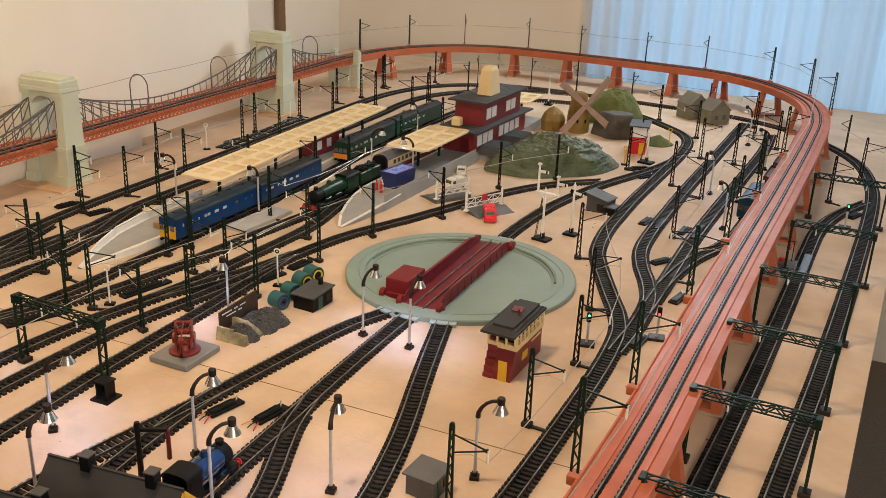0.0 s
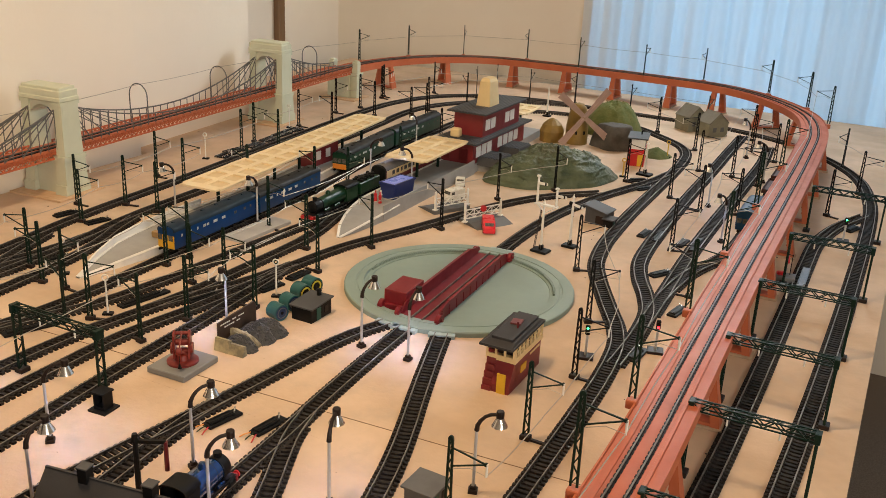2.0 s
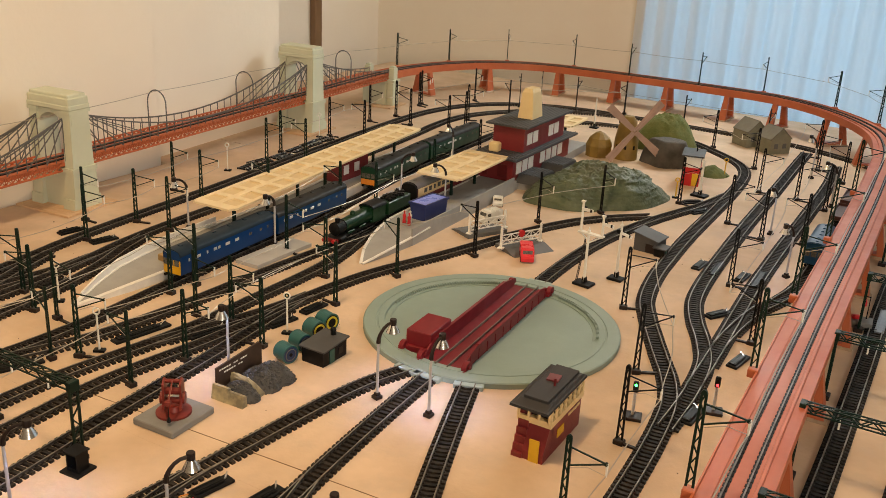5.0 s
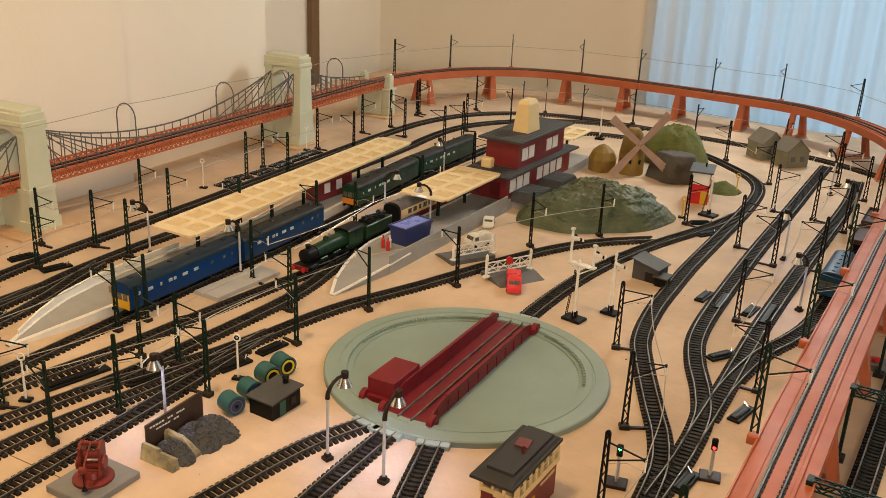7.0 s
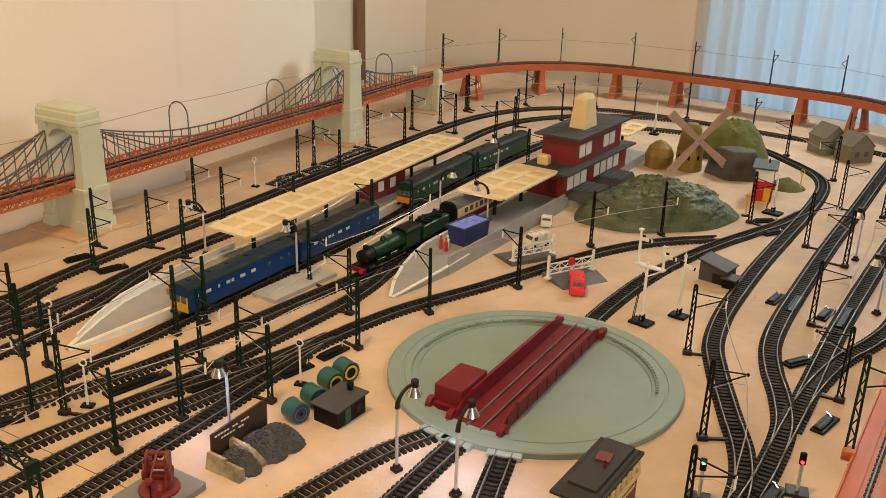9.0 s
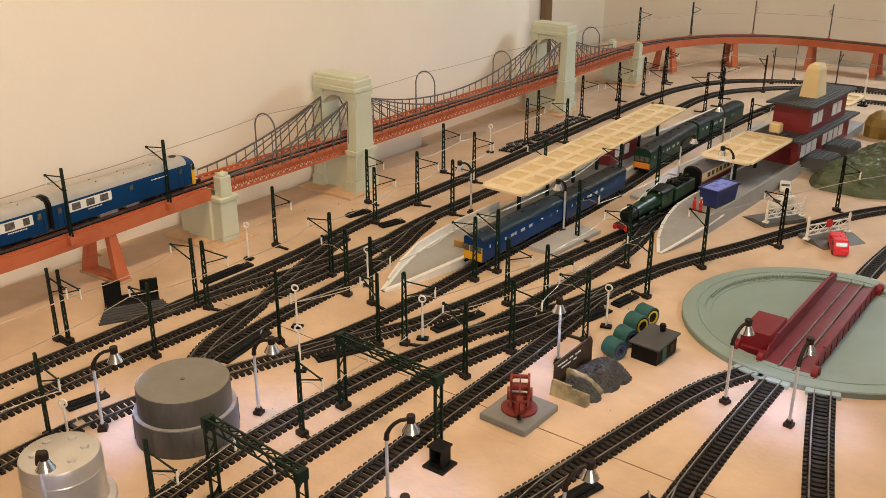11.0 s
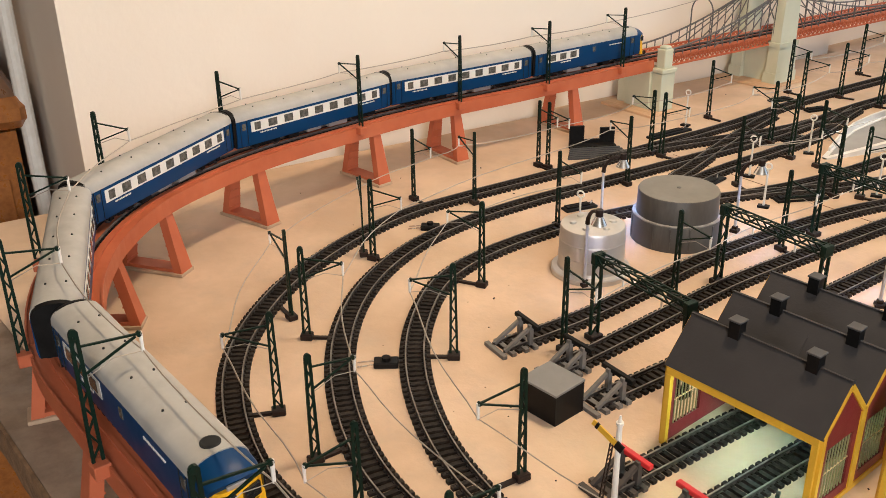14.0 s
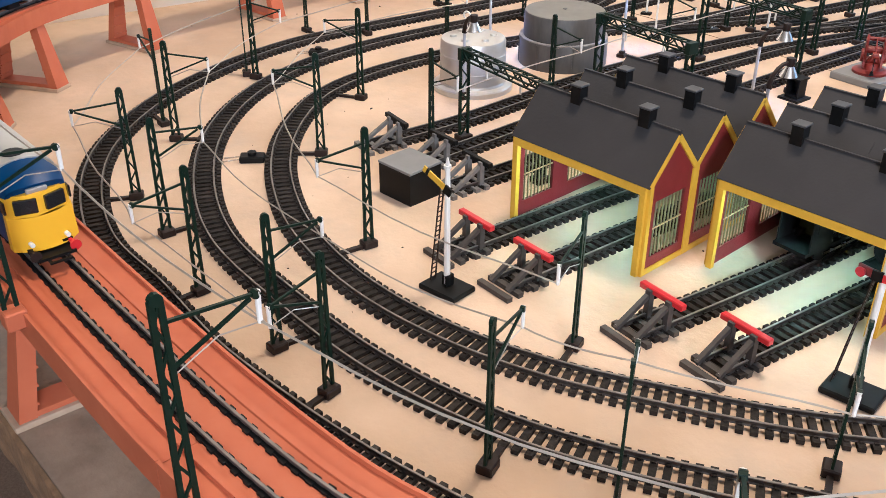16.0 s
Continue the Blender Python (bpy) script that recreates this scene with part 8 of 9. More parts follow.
# ---- lamps and signals ----
def bulb_material():
    m = bpy.data.materials.new("lamp_bulb_cool_white")
    m.use_nodes = True
    b = m.node_tree.nodes["Principled BSDF"]
    b.inputs["Base Color"].default_value = (0.9, 0.92, 1, 1)
    b.inputs["Emission Color"].default_value = (0.86, 0.90, 1.0, 1)
    b.inputs["Emission Strength"].default_value = 9.0
    return m


BULB = bulb_material()
POST_GREY = material("lamp_post_grey", (0.50, 0.50, 0.51), 0.4, 0.1, scale=150)
CHROME = material("lamp_shade_chrome", (0.78, 0.76, 0.72), 0.22, 0.95, scale=90, amount=0.2)


def street_lamp(x, y, ang, power, z=0.0):
    th = thing("street_lamp", "grey model street lamp with a swan neck and chrome shade" + (", lit" if power else ""), "street lamp", "street lamps", m=pose(x, y, z, 0, 0, ang))
    bm = bmesh.new()
    box(bm, 0, 0, 0.0022, 0.0095, 0.0095, 0.0044, bevel=0.0006)
    box(bm, 0, 0, 0.0060, 0.0060, 0.0060, 0.0036, bevel=0.0006)
    part("base", bm, BROWN_BLACK, th)
    bm = bmesh.new()
    cyl(bm, (0, 0, 0.006), (0, 0, 0.071), 0.0017, 0.0015, n=10)
    part("post", bm, POST_GREY, th, smooth=True)
    bm = bmesh.new()
    arm = [(0.0, 0.0700), (0.0006, 0.0760), (0.0034, 0.0815), (0.0075, 0.0860), (0.0125, 0.0888), (0.0200, 0.0898)]
    ring_r = (0.0026, 0.0023, 0.0020, 0.0018, 0.0018, 0.0018)
    rings = []
    for k, (ax, az) in enumerate(arm):
        a0, a1 = arm[max(k - 1, 0)], arm[min(k + 1, 5)]
        tv = Vector((a1[0] - a0[0], 0, a1[1] - a0[1])).normalized()
        nv = Vector((tv.z, 0, -tv.x))
        rings.append([bm.verts.new(Vector((ax, 0, az)) + (nv * math.cos(q * math.pi / 4) + Vector((0, 1, 0)) * math.sin(q * math.pi / 4)) * ring_r[k]) for q in range(8)])
    for ra, rb in zip(rings, rings[1:]):
        for q in range(8):
            bm.faces.new((ra[q], ra[(q + 1) % 8], rb[(q + 1) % 8], rb[q]))
    bm.faces.new(rings[0]), bm.faces.new(rings[-1])
    part("neck", bm, BROWN_BLACK, th, smooth=True)
    tip = Vector((0.0215, 0, 0.0898))
    bm = bmesh.new()
    lathe(bm, [(0.0, 0.0935), (0.0036, 0.0935), (0.0040, 0.0925), (0.0038, 0.0866), (0.0, 0.0866)], 14, tip.x, 0)
    part("lamp_holder", bm, BROWN_BLACK, th)
    bm = bmesh.new()
    zt = tip.z - 0.0032
    lathe(bm, [(0.0032, zt), (0.0044, zt - 0.002), (0.0080, zt - 0.0090), (0.0076, zt - 0.0090), (0.0040, zt - 0.002), (0.0028, zt - 0.0004)], 20, tip.x, 0)
    part("shade", bm, CHROME, th, "chrome conical shade", smooth=True)
    bm = bmesh.new()
    bmesh.ops.create_uvsphere(bm, u_segments=10, v_segments=6, radius=0.0022, matrix=Matrix.Translation((tip.x, 0, zt - 0.0045)))
    part("bulb", bm, BULB if power else WHITE, th)
    if power:
        ld = bpy.data.lights.new("street_lamp_light", "SPOT")
        ld.energy, ld.color = 1.25 * power, (0.31, 0.45, 1.0)
        ld.spot_size, ld.spot_blend, ld.shadow_soft_size = radians(125), 0.9, 0.003
        lo = new("street_lamp_light", ld)
        lo.matrix_world = pose(x, y, z, 0, 0, ang) @ Matrix.Translation((tip.x, 0, zt - 0.0072))


for x, y, a, p in ((-0.012, -0.571, 60, 0.10), (0.138, -0.552, 105, 0.10), (-0.015, -0.252, 75, 0.22), (0.054, -0.252, 88, 0.22), (0.247, -0.462, 20, 0.0), (-0.169, -0.611, 45, 0.22), (-0.085, -0.702, 85, 0.08),
                   (0.060, -0.630, 50, 0.10), (-0.198, -0.297, -62, 0.26), (-0.376, -0.588, 20, 0.30), (-0.472, -0.710, 50, 0.34), (-0.424, 0.056, -90, 0.0), (-0.405, 0.40, 20, 0.14), (-0.435, 0.647, 150, 0.10), (-0.590, 0.032, -112, 0.0),
                   (0.300, 0.440, -120, 0.10), (0.232, 0.643, -100, 0.12), (0.222, 1.10, 140, 0.0), (0.295, 0.897, -150, 0.0), (-0.363, -0.824, -10, 0.04), (-0.300, 0.385, -130, 0.03)):
    street_lamp(x, y, a, p)


def ring_post(x, y, ang, h=0.050, mat=None, label="white lineside post topped by a ring", green=False):
    th = thing("ring_post", label, "signal", "ring-topped posts", m=pose(x, y, 0, 0, 0, ang))
    mat = mat or WHITE
    bm = bmesh.new()
    box(bm, 0, 0, 0.0016, 0.014, 0.009, 0.0032, bevel=0.0005)
    part("base", bm, BLACK, th)
    bm = bmesh.new()
    cyl(bm, (0, 0, 0.003), (0, 0, h), 0.0014, 0.0012, n=8)
    part("post", bm, mat, th)
    bm = bmesh.new()
    turns = [[bm.verts.new(((0.0040 + 0.0011 * math.cos(c * math.pi / 3)) * math.cos(q * math.pi / 8), 0.0011 * math.sin(c * math.pi / 3),
                            h + 0.0040 + (0.0040 + 0.0011 * math.cos(c * math.pi / 3)) * math.sin(q * math.pi / 8))) for c in range(6)] for q in range(16)]
    for q in range(16):
        for c in range(6):
            bm.faces.new((turns[q][c], turns[(q + 1) % 16][c], turns[(q + 1) % 16][(c + 1) % 6], turns[q][(c + 1) % 6]))
    bmesh.ops.recalc_face_normals(bm, faces=bm.faces)
    part("ring", bm, mat, th, smooth=True)
    if green:
        bm = bmesh.new()
        for q in range(14):
            a, b = 2 * math.pi * q / 14, 2 * math.pi * (q + 1) / 14
            cyl(bm, (0.0024 * math.cos(a), 0, h + 0.0040 + 0.0024 * math.sin(a)), (0.0024 * math.cos(b), 0, h + 0.0040 + 0.0024 * math.sin(b)), 0.0010, n=6)
        part("inner_ring", bm, LOCO_GREEN, th, "green inner ring")


for x, y, a in ((-0.713, -0.331, 20), (-0.495, -0.430, 30), (-0.356, -0.353, 30), (-0.204, -0.181, 20), (-0.410, -0.500, 30), (-0.515, -0.285, 40), (-0.784, 0.336, 20), (-0.463, -0.750, 30), (-0.818, 0.684, 20)):
    ring_post(x, y, a, green=x == -0.204)
for x, y in ((0.022, 0.755), (0.060, 0.985)):
    ring_post(x, y, 20, 0.034, SHED_YELLOW, "yellow lineside post topped by a ring")


def semaphore(x, y, ang, h, label, arms, ladder=True, base_w=0.024, bracket=False):
    th = thing("semaphore_signal", label, "signal", "semaphore signals", m=pose(x, y, 0, 0, 0, ang))
    bm = bmesh.new()
    box(bm, 0, 0, 0.0022, base_w * 1.35, base_w, 0.0044, bevel=0.0010)
    part("base", bm, BLACK, th)
    bm = bmesh.new()
    box(bm, 0, 0.001, 0.0085, 0.0066, 0.0066, 0.009, bevel=0.0008)
    part("lever_box", bm, BLACK, th)
    bm = bmesh.new()
    cyl(bm, (0, 0, 0.006), (0, 0, h), 0.0024, 0.0018, n=10)
    part("post", bm, WHITE, th, smooth=True)
    bm = bmesh.new()
    cyl(bm, (0, 0, h), (0, 0, h + 0.002), 0.0026, n=10)
    cyl(bm, (0, 0, h + 0.002), (0, 0, h + 0.007), 0.0016, 0.0006, n=8)
    part("finial", bm, WHITE, th)
    if ladder:
        bm = bmesh.new()
        for s in (-1, 1):
            bar(bm, (-0.0130 + s * 0.0, s * 0.0024, 0.004), (-0.0045, s * 0.0018, h * 0.86), 0.0008)
        n = 20
        for k in range(n):
            f = (k + 0.5) / n
            bar(bm, (-0.0130 + 0.0085 * f, -0.0022, 0.004 + (h * 0.86 - 0.004) * f), (-0.0130 + 0.0085 * f, 0.0022, 0.004 + (h * 0.86 - 0.004) * f), 0.0006)
        part("ladder", bm, BROWN_BLACK, th)
    for z, mat, tilt in arms:
        bm = bmesh.new()
        m = pose(0, -0.0030, z, 0, tilt, 0)
        box(bm, 0.0100, 0, 0, 0.0200, 0.0010, 0.0044, m=m)
        ar = part("arm", bm, mat, th)
        bm = bmesh.new()
        box(bm, 0.0160, -0.0002, 0, 0.0022, 0.0012, 0.0046, m=m)
        part("arm_stripe", bm, BLACK if mat is not RED else WHITE, ar)
        bm = bmesh.new()
        box(bm, -0.0030, 0.0002, 0.0004, 0.0060, 0.0014, 0.0060, m=m)
        part("spectacle", bm, BLACK, ar)
    if bracket:
        zp = h - 0.003
        bm = bmesh.new()
        box(bm, 0.004, 0, zp, 0.042, 0.0085, 0.0024)
        bar(bm, (0.002, 0, zp - 0.014), (0.022, 0, zp - 0.001), 0.0018)
        bar(bm, (-0.002, 0, zp - 0.010), (-0.014, 0, zp - 0.001), 0.0018)
        part("bracket_platform", bm, WHITE, th)
        for xx, hh in ((-0.014, 0.047), (0.022, 0.032)):
            bm = bmesh.new()
            cyl(bm, (xx, 0, zp), (xx, 0, zp + hh), 0.0021, 0.0018, n=8)
            box(bm, xx, 0, zp + hh, 0.0052, 0.0052, 0.0026)
            part("doll_post", bm, WHITE, th)
            bm = bmesh.new()
            box(bm, xx + 0.0095, -0.0028, zp + hh - 0.011, 0.019, 0.0012, 0.0046)
            ar = part("arm", bm, WHITE, th)
            bm = bmesh.new()
            box(bm, xx + 0.0155, -0.0035, zp + hh - 0.011, 0.0026, 0.0010, 0.0047)
            part("arm_stripe", bm, BLACK, ar)
            bm = bmesh.new()
            box(bm, xx + 0.002, 0.0030, zp + hh - 0.011, 0.0060, 0.0016, 0.0060)
            part("spectacle", bm, BLACK, ar)
    return th


semaphore(-0.060, -1.050, 14, 0.092, "white post signal with a yellow arm and a ladder", ((0.079, SHED_YELLOW, 205),))
semaphore(0.166, -0.918, 14, 0.092, "white post signal with a ladder on a black base", ((0.080, RED, 0),))
semaphore(0.047, 0.213, -8, 0.086, "white bracket signal with two dolls", (), True, 0.022, True)
semaphore(0.080, 0.263, -5, 0.088, "slim white post signal beside the curve", ((0.078, WHITE, 10),), False, 0.018)
semaphore(0.058, 0.800, -8, 0.070, "white post signal with a ladder beside the red signal box", ())
semaphore(-0.345, 1.235, 0, 0.075, "white post signal beyond the station", (), False, 0.016)


def lit(name, colour, strength):
    m = bpy.data.materials.new(name)
    m.use_nodes = True
    b = m.node_tree.nodes["Principled BSDF"]
    b.inputs["Base Color"].default_value = (*colour, 1)
    b.inputs["Emission Color"].default_value = (*colour, 1)
    b.inputs["Emission Strength"].default_value = strength
    return m


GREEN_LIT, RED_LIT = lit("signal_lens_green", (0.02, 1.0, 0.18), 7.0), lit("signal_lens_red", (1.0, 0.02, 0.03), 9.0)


def colour_light(x, y, ang, lens, label):
    th = thing("colour_light_signal", label, "signal", "colour light signals", m=pose(x, y, 0, 0, 0, ang))
    bm = bmesh.new()
    box(bm, 0, 0, 0.0020, 0.021, 0.018, 0.0040, bevel=0.0005)
    part("base", bm, BROWN_BLACK, th)
    bm = bmesh.new()
    cyl(bm, (0, 0, 0.004), (0, 0, 0.034), 0.0016, n=8)
    for k in range(6):
        cyl(bm, (0, 0, 0.008 + 0.004 * k), (0, 0, 0.009 + 0.004 * k), 0.0021, n=8)
    part("post", bm, POST_GREY, th)
    bm = bmesh.new()
    box(bm, 0, 0, 0.0395, 0.0062, 0.0046, 0.0135, bevel=0.0012)
    hd = part("head", bm, BLACK, th)
    for k, z in enumerate((0.0425, 0.0365)):
        bm = bmesh.new()
        cyl(bm, (0, -0.0022, z), (0, -0.0030, z), 0.0017, n=12)
        part("lens", bm, lens if k == (0 if lens is GREEN_LIT else 1) else BLACK, hd)


colour_light(0.244, -0.122, 15, GREEN_LIT, "two-aspect colour light signal showing green")
colour_light(0.318, -0.056, 15, RED_LIT, "two-aspect colour light signal showing red")
colour_light(0.490, 0.575, 5, GREEN_LIT, "two-aspect colour light signal showing green by the junction")


RED_TOY = material("toy_red_plastic", (0.62, 0.02, 0.03), 0.35, scale=60, amount=0.2)
th = thing("red_lantern", "red plastic lantern on a post over a grey block", "lantern", m=pose(0.424, 0.312, 0, 0, 0, 5))
bm = bmesh.new()
box(bm, 0.004, 0, 0.005, 0.030, 0.026, 0.010, bevel=0.0008)
part("block", bm, HUT_ROOF, th)
bm = bmesh.new()
box(bm, -0.004, -0.002, 0.0130, 0.012, 0.008, 0.006, rz=20, bevel=0.0018)
part("lump", bm, RED_TOY, th, "red plastic lump")
bm = bmesh.new()
cyl(bm, (0.010, 0.006, 0.010), (0.010, 0.006, 0.044), 0.0008, n=6)
bar(bm, (0.010, 0.006, 0.043), (0.004, 0.006, 0.043), 0.0012)
part("post", bm, BLACK, th)
bm = bmesh.new()
lathe(bm, [(0.0, 0.0415), (0.0012, 0.0410), (0.0016, 0.0380), (0.0030, 0.0345), (0.0032, 0.0290), (0.0, 0.0284)], 12, 0.004, 0.006)
part("lantern", bm, RED_TOY, th, "red lantern", smooth=True)
SILVER_BLUE = material("treadle_silver_blue", (0.20, 0.22, 0.25), 0.35, 0.4, scale=120)
for x, y, L, mt, lab in ((0.2005, 0.398, 0.060, BLACK, "black uncoupling ramp between the rails"), (0.2668, 0.393, 0.075, BLACK, "black uncoupling ramp between the rails"), (0.4535, 0.337, 0.090, SILVER_BLUE, "silvery uncoupling ramp between the rails")):
    th = thing("uncoupling_ramp", lab, "track device", "uncoupling ramps", m=pose(x, y, 0.0030, 0, 0, 1))
    bm = bmesh.new()
    box(bm, 0, 0, 0.0012, 0.0125, L, 0.0024, bevel=0.0004)
    part("plate", bm, mt, th)
    for s in (-1, 1):
        bm = bmesh.new()
        box(bm, s * 0.0045, 0, 0.0034, 0.0022, L * 0.9, 0.0020, bevel=0.0004)
        part("rib", bm, mt, th)


def point_motor(x, y, ang, L=0.045):
    th = thing("point_motor", "black plastic point motor lying beside the track", "point motor", "point motors", m=pose(x, y, 0, 0, 0, ang))
    bm = bmesh.new()
    box(bm, 0, 0, 0.0018, L, 0.015, 0.0036, bevel=0.0008)
    part("base", bm, BLACK, th)
    bm = bmesh.new()
    box(bm, -L * 0.06, 0.001, 0.0046, L * 0.74, 0.0105, 0.0022, bevel=0.0007)
    cv = part("cover", bm, BLACK, th)
    bm = bmesh.new()
    for s in (-1, 1):
        box(bm, -L * 0.06, 0.001 + s * 0.0025, 0.0059, L * 0.66, 0.0016, 0.0006)
    part("rib", bm, BLACK, cv)
    bm = bmesh.new()
    bar(bm, (L * 0.35, 0, 0.0042), (L * 0.52, 0.008, 0.0042), 0.0014)
    part("lever", bm, STEEL, th)
    if -0.06 < x < 0.02 and y < -0.4:
        for k, mt in enumerate((RED, LOCO_GREEN, ORANGE)):
            bm = bmesh.new()
            q0 = Vector((-L * 0.5, -0.004 + 0.004 * k, 0.003))
            for c_, d_ in (((-0.007, 0.003 * (k - 1)), (-0.012, 0.005 * (k - 1))),):
                cyl(bm, q0, q0 + Vector((c_[0], c_[1], -0.0005)), 0.0007, n=6)
                cyl(bm, q0 + Vector((c_[0], c_[1], -0.0005)), q0 + Vector((d_[0], d_[1], -0.0020)), 0.0007, n=6)
            part("lead", bm, mt, th, "coloured wire lead")


for x, y, a in ((-0.047, -0.485, 78), (0.004, -0.470, 82), (0.172, 0.404, 85), (0.243, 0.392, 85), (0.250, 0.224, 60), (0.301, -0.080, 85), (0.311, 0.090, 80), (-0.570, -0.250, 84), (-0.533, -0.692, 82), (-0.728, -0.092, 80), (-0.654, -0.090, 78),
                (-0.230, -0.160, 80), (-0.224, -0.10, 85), (0.090, 0.690, 60), (0.062, 0.745, 40), (0.50, 0.66, 70)):
    point_motor(x, y, a)
for x, y, a, L in ((-0.694, -0.384, 92, 0.085), (-0.502, -0.505, 104, 0.085), (-0.402, -0.440, 68, 0.070), (-0.352, -0.290, 80, 0.080), (-0.287, -0.240, 76, 0.055)):
    point_motor(x, y, a, L)
for x, y, a in ((-0.3365, -1.0720, 59), (-0.5800, -0.8810, 54)):
    th = thing("uncoupler", "small black uncoupling device between the curves", "device", "uncouplers", m=pose(x, y, 0, 0, 0, a))
    bm = bmesh.new()
    box(bm, 0, 0, 0.0030, 0.022, 0.013, 0.006, bevel=0.001)
    part("case", bm, BLACK, th)
    bm = bmesh.new()
    cyl(bm, (0, 0, 0.006), (0, 0, 0.009), 0.004, n=12)
    part("coil", bm, BLACK, th)
    for s in (-1, 1):
        bm = bmesh.new()
        bar(bm, (-0.011, s * 0.003, 0.003), (-0.026, s * 0.004, 0.0012), 0.0010)
        part("lead", bm, STEEL, th)
bm = bmesh.new()
cyl(bm, (0, 0, 0.0), (0, 0, 0.060), 0.0030, 0.0026, n=10)
th = thing("water_crane", "black water crane with a drooping brown hose", "water crane", m=pose(-0.027, -0.630, 0, 0, 0, 20))
part("column", bm, BLACK, th)
bm = bmesh.new()
bar(bm, (0, 0, 0.058), (0.030, 0, 0.061), 0.0034)
cyl(bm, (0, 0, 0.058), (0, 0, 0.066), 0.0040, 0.0026, n=10)
part("jib", bm, BLACK, th)
bm = bmesh.new()
cyl(bm, (0.030, 0, 0.061), (0.030, 0, 0.030), 0.0020, 0.0024, n=10)
part("hose", bm, MAROON, th, "dull maroon hose")

# cut-off track ends, cable coils and scraps by the wall
for x, y, a in ((-0.768, 0.385, 8), (-0.776, 0.425, -6), (-0.772, 0.490, 4), (-0.781, 0.555, 6), (-0.789, 0.615, 3), (-0.792, 0.665, -4)):
    th = thing("loose_track_piece", "loose short piece of black track beside the line", "track piece", "loose track pieces", m=pose(x, y, 0.0, 0, 0, a))
    for k in range(5):
        bm = bmesh.new()
        box(bm, 0, -0.022 + k * 0.011, 0.0016, 0.030, 0.006, 0.0030)
        part("sleeper", bm, BLACK, th)
    for s in (-1, 1):
        bm = bmesh.new()
        box(bm, s * 0.0083, 0, 0.0046, 0.0018, 0.058, 0.0028)
        part("rail", bm, STEEL, th)

# ---- furniture and window ----
cab = thing("sideboard", "orange-brown wooden sideboard with a moulded top, beyond the table", "sideboard")
bm = bmesh.new()
box(bm, -1.50, -1.478, FLOOR / 2 + 0.02, 0.70, 0.46, -FLOOR + 0.04)
part("carcass", bm, WOOD_ORANGE, cab)
bm = bmesh.new()
box(bm, -1.49, -1.478, 0.0735, 0.76, 0.50, 0.046, bevel=0.014)
part("top", bm, WOOD_ORANGE, cab)
for k in range(2):
    bm = bmesh.new()
    box(bm, -1.1475, -1.59 + 0.22 * k, -0.36, 0.006, 0.20, 0.66, bevel=0.002)
    dr = part("door", bm, WOOD_ORANGE, cab)
    bm = bmesh.new()
    cyl(bm, (-1.145, -1.505 + 0.05 * k, -0.30), (-1.129, -1.505 + 0.05 * k, -0.30), 0.010, n=12)
    part("knob", bm, STEEL, dr)
bm = bmesh.new()
cyl(bm, (-1.13, -1.2320, FLOOR), (-1.13, -1.2320, 1.60), 0.011, n=12)
tagged(part("pipe", bm, WHITE), "white painted heating pipe up the wall's corner", "pipe")

curtain_mat = bpy.data.materials.new("curtain_sheer_white")
curtain_mat.use_nodes = True
nt = curtain_mat.node_tree
for nd in list(nt.nodes):
    if nd.type != "OUTPUT_MATERIAL":
        nt.nodes.remove(nd)
out = nt.nodes["Material Output"]
tr, df, mx = nt.nodes.new("ShaderNodeBsdfTranslucent"), nt.nodes.new("ShaderNodeBsdfDiffuse"), nt.nodes.new("ShaderNodeMixShader")
wv = nt.nodes.new("ShaderNodeTexNoise")
wv.inputs["Scale"].default_value = 500
rp = nt.nodes.new("ShaderNodeMix")
rp.data_type = "RGBA"
rp.inputs["A"].default_value, rp.inputs["B"].default_value = (0.86, 0.88, 0.90, 1), (0.72, 0.75, 0.78, 1)
tc = nt.nodes.new("ShaderNodeTexCoord")
nt.links.new(tc.outputs["Object"], wv.inputs["Vector"])
nt.links.new(wv.outputs["Fac"], rp.inputs["Factor"])
nt.links.new(rp.outputs["Result"], tr.inputs["Color"])
nt.links.new(rp.outputs["Result"], df.inputs["Color"])
mx.inputs["Fac"].default_value = 0.32
nt.links.new(tr.outputs[0], mx.inputs[1])
nt.links.new(df.outputs[0], mx.inputs[2])
nt.links.new(mx.outputs[0], out.inputs["Surface"])
for x0, x1, seed in ((-0.445, 0.62, 1.0), (0.60, 2.02, 4.0)):
    bm = bmesh.new()
    n = 240
    cols = []
    for k in range(n + 1):
        x = x0 + (x1 - x0) * k / n
        col = []
        for j in range(7):
            z = -0.35 + 1.68 * j / 6
            d = 0.012 * math.sin(x * 74 + seed + 0.9 * math.sin(x * 9)) + 0.010 * noise.noise((x * 7, z * 0.7, seed)) + 0.004 * math.sin(x * 190 + z)
            col.append(bm.verts.new((x, 1.752 + d, z)))
        cols.append(col)
    for a, b in zip(cols, cols[1:]):
        for j in range(6):
            bm.faces.new((a[j], b[j], b[j + 1], a[j + 1]))
    cu = part("curtain", bm, curtain_mat, smooth=True)
    tagged(cu, "sheer white window curtain hanging in soft folds, lit from behind", "curtain", "window curtains")
win = tagged(new("window_1"), "white framed window behind the sheer curtain", "window", kind="structure")
for x in (-0.40, 0.35, 1.17, 1.985):
    bm = bmesh.new()
    box(bm, x, 1.85, 0.55, 0.045, 0.05, 1.58)
    part("window_frame", bm, EDGE_WHITE, win)
for z in (-0.23, 1.335):
    bm = bmesh.new()
    box(bm, 0.79, 1.85, z, 2.34, 0.05, 0.04)
    part("window_frame", bm, EDGE_WHITE, win)

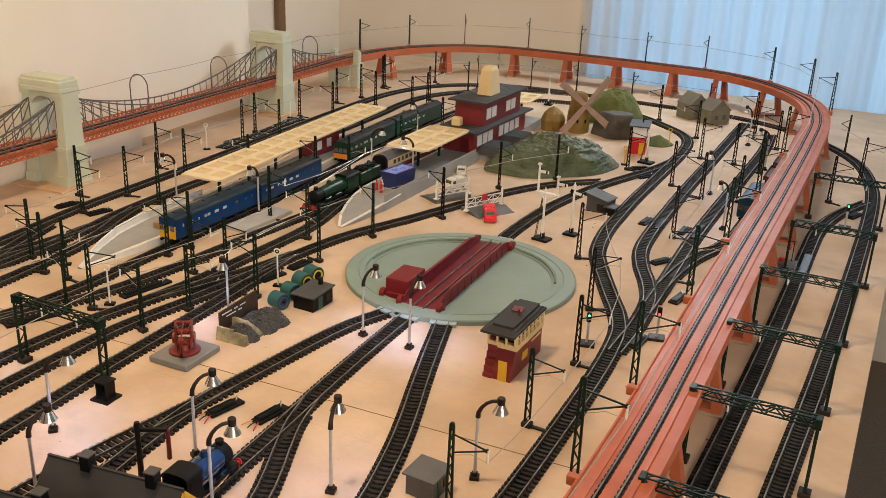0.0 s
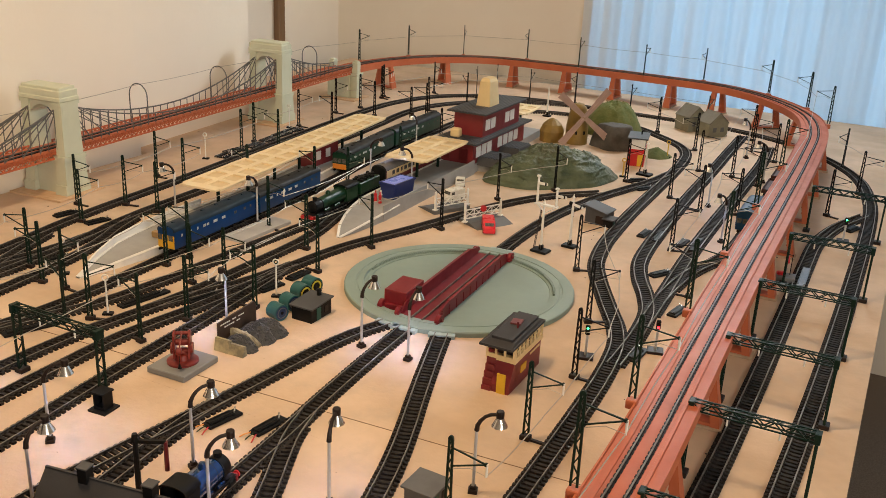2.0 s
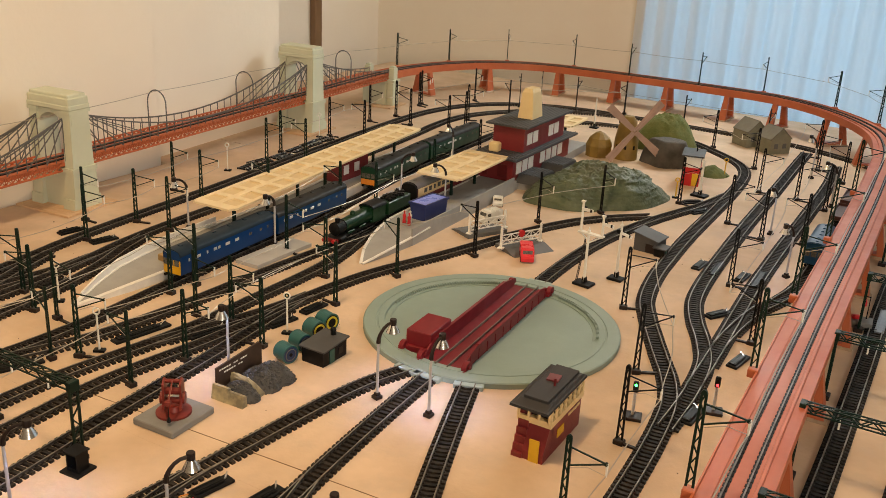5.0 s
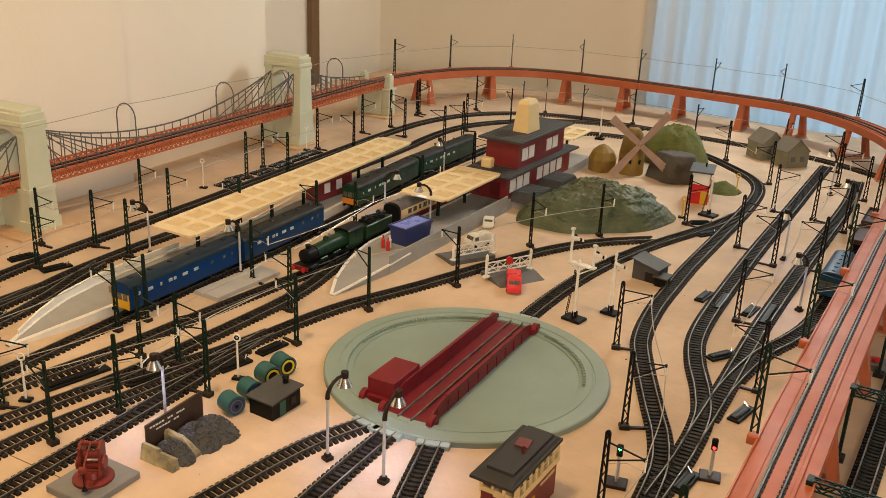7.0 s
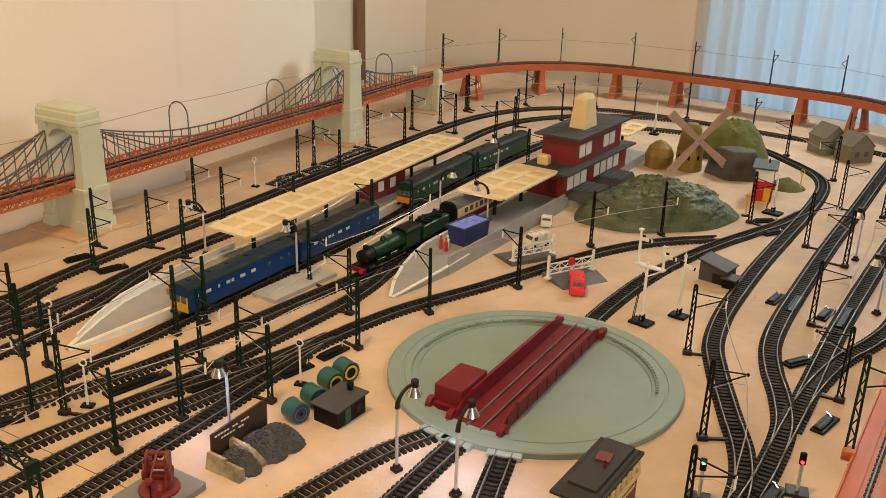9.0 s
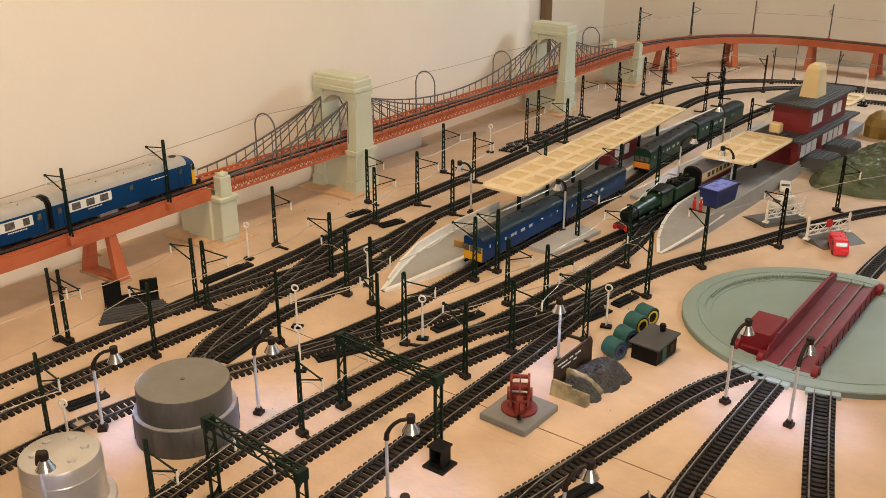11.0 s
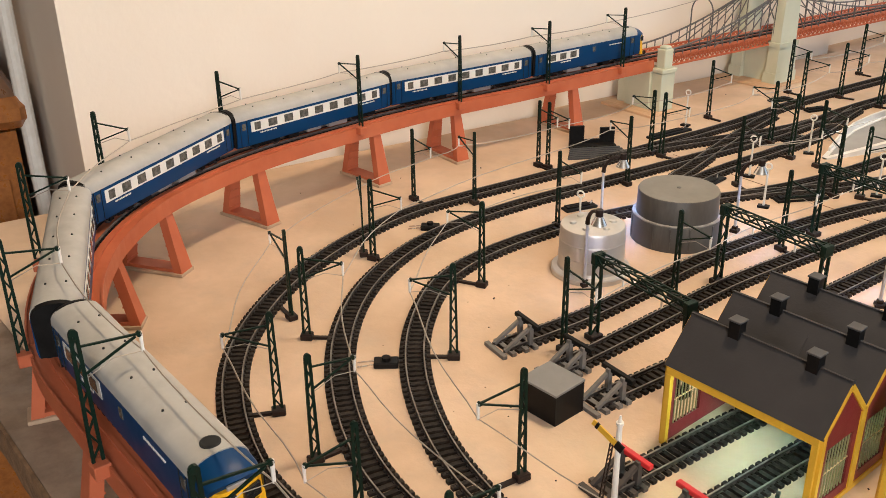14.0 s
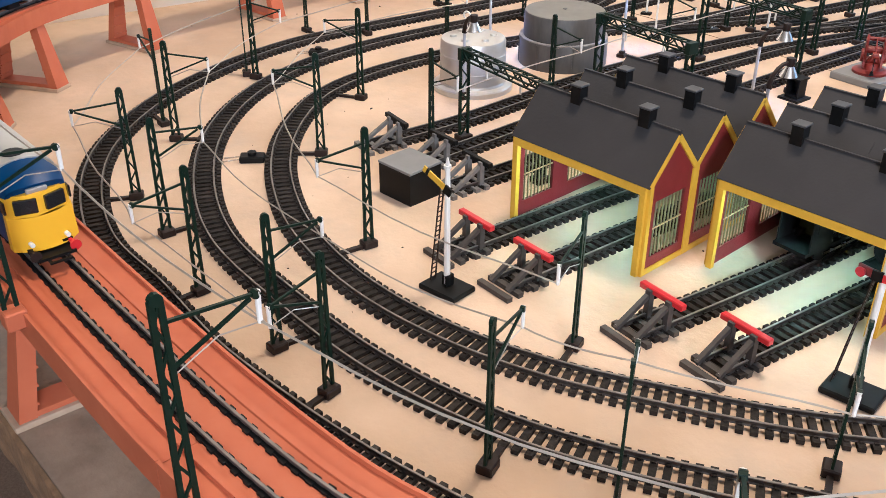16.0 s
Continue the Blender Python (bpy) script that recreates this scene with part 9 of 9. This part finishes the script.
# the joint between two boards, and scraps of ballast on them
bm = bmesh.new()
bar(bm, (-0.62, -0.447, 0.0002), (0.570, -0.3820, 0.0002), 0.0007, 0.0006)
tagged(part("board_joint", bm, WOOD_DARK), "thin dark joint between two baseboards", "joint", kind="structure")
bm = bmesh.new()
rnd = random.Random(12)
for k in range(170):
    x, y = rnd.uniform(-0.85, 0.55), rnd.uniform(-1.22, 1.2)
    if k % 3 == 0:
        c = ((-0.33, -1.0), (0.05, -0.75), (-0.1, -1.18), (0.2, 0.45))[k % 4]
        x, y = c[0] + rnd.gauss(0, 0.10), c[1] + rnd.gauss(0, 0.06)
    if y < -1.30 + 0.13 * x + 0.03 or y > 1.6:
        continue
    r = rnd.choice((0.0004, 0.0005, 0.0007, 0.0010))
    box(bm, x, y, r * 0.4, r * rnd.uniform(1, 3), r * 1.3, r * 0.9, rz=rnd.uniform(0, 180))
tagged(part("board_debris", bm, BROWN_BLACK), "dark specks of grit scattered over the baseboard", "grit", kind="stuff")

# ---- sleepers, piece by piece ----
def sleeper_mesh():
    bm = bmesh.new()
    box(bm, 0, 0, 0.0015, 0.0284, 0.0043, 0.0030)
    bmesh.ops.delete(bm, geom=[f for f in bm.faces if f.normal.z < -0.9], context="FACES")
    for s in (-1, 1):
        for e in (-1, 1):
            vs = box(bm, s * 0.0083 + e * 0.0017, 0, 0.0034, 0.0016, 0.0024, 0.0016)
            fs = {f for v in vs for f in v.link_faces}
            bmesh.ops.delete(bm, geom=[f for f in fs if f.normal.z < -0.9], context="FACES")
    me = bpy.data.meshes.new("sleeper")
    bm.to_mesh(me)
    bm.free()
    me.materials.append(SLEEPER)
    return me


SLEEPER_MESH = sleeper_mesh()
placed = np.zeros((0, 2))
for key, (closed, R) in SAMPLES.items():
    own = []
    n = len(R)
    holder = track_things[key]
    for i, p in enumerate(R):
        if not closed and i in (0, n - 1):
            continue
        if len(placed) and ((placed - p)**2).sum(1).min() < 0.0052**2:
            continue
        if p[0]**2 + p[1]**2 < 0.168**2:
            continue
        a, b = R[i - 1], R[(i + 1) % n]
        ang = math.degrees(math.atan2(b[1] - a[1], b[0] - a[0])) - 90
        own.append(p)
        if len(own) % 280 == 0:
            # a long line is several lengths of track, each with its own sleepers
            holder = thing("railway_track", "model railway track with black sleepers and worn steel rails", "track", "tracks on the board")
        ob = new("sleeper", SLEEPER_MESH)
        ob.parent = holder
        ob.matrix_basis = pose(p[0], p[1], 0.00005 * (i % 3), 0, 0, ang)
    if own:
        placed = np.vstack([placed, np.array(own)])
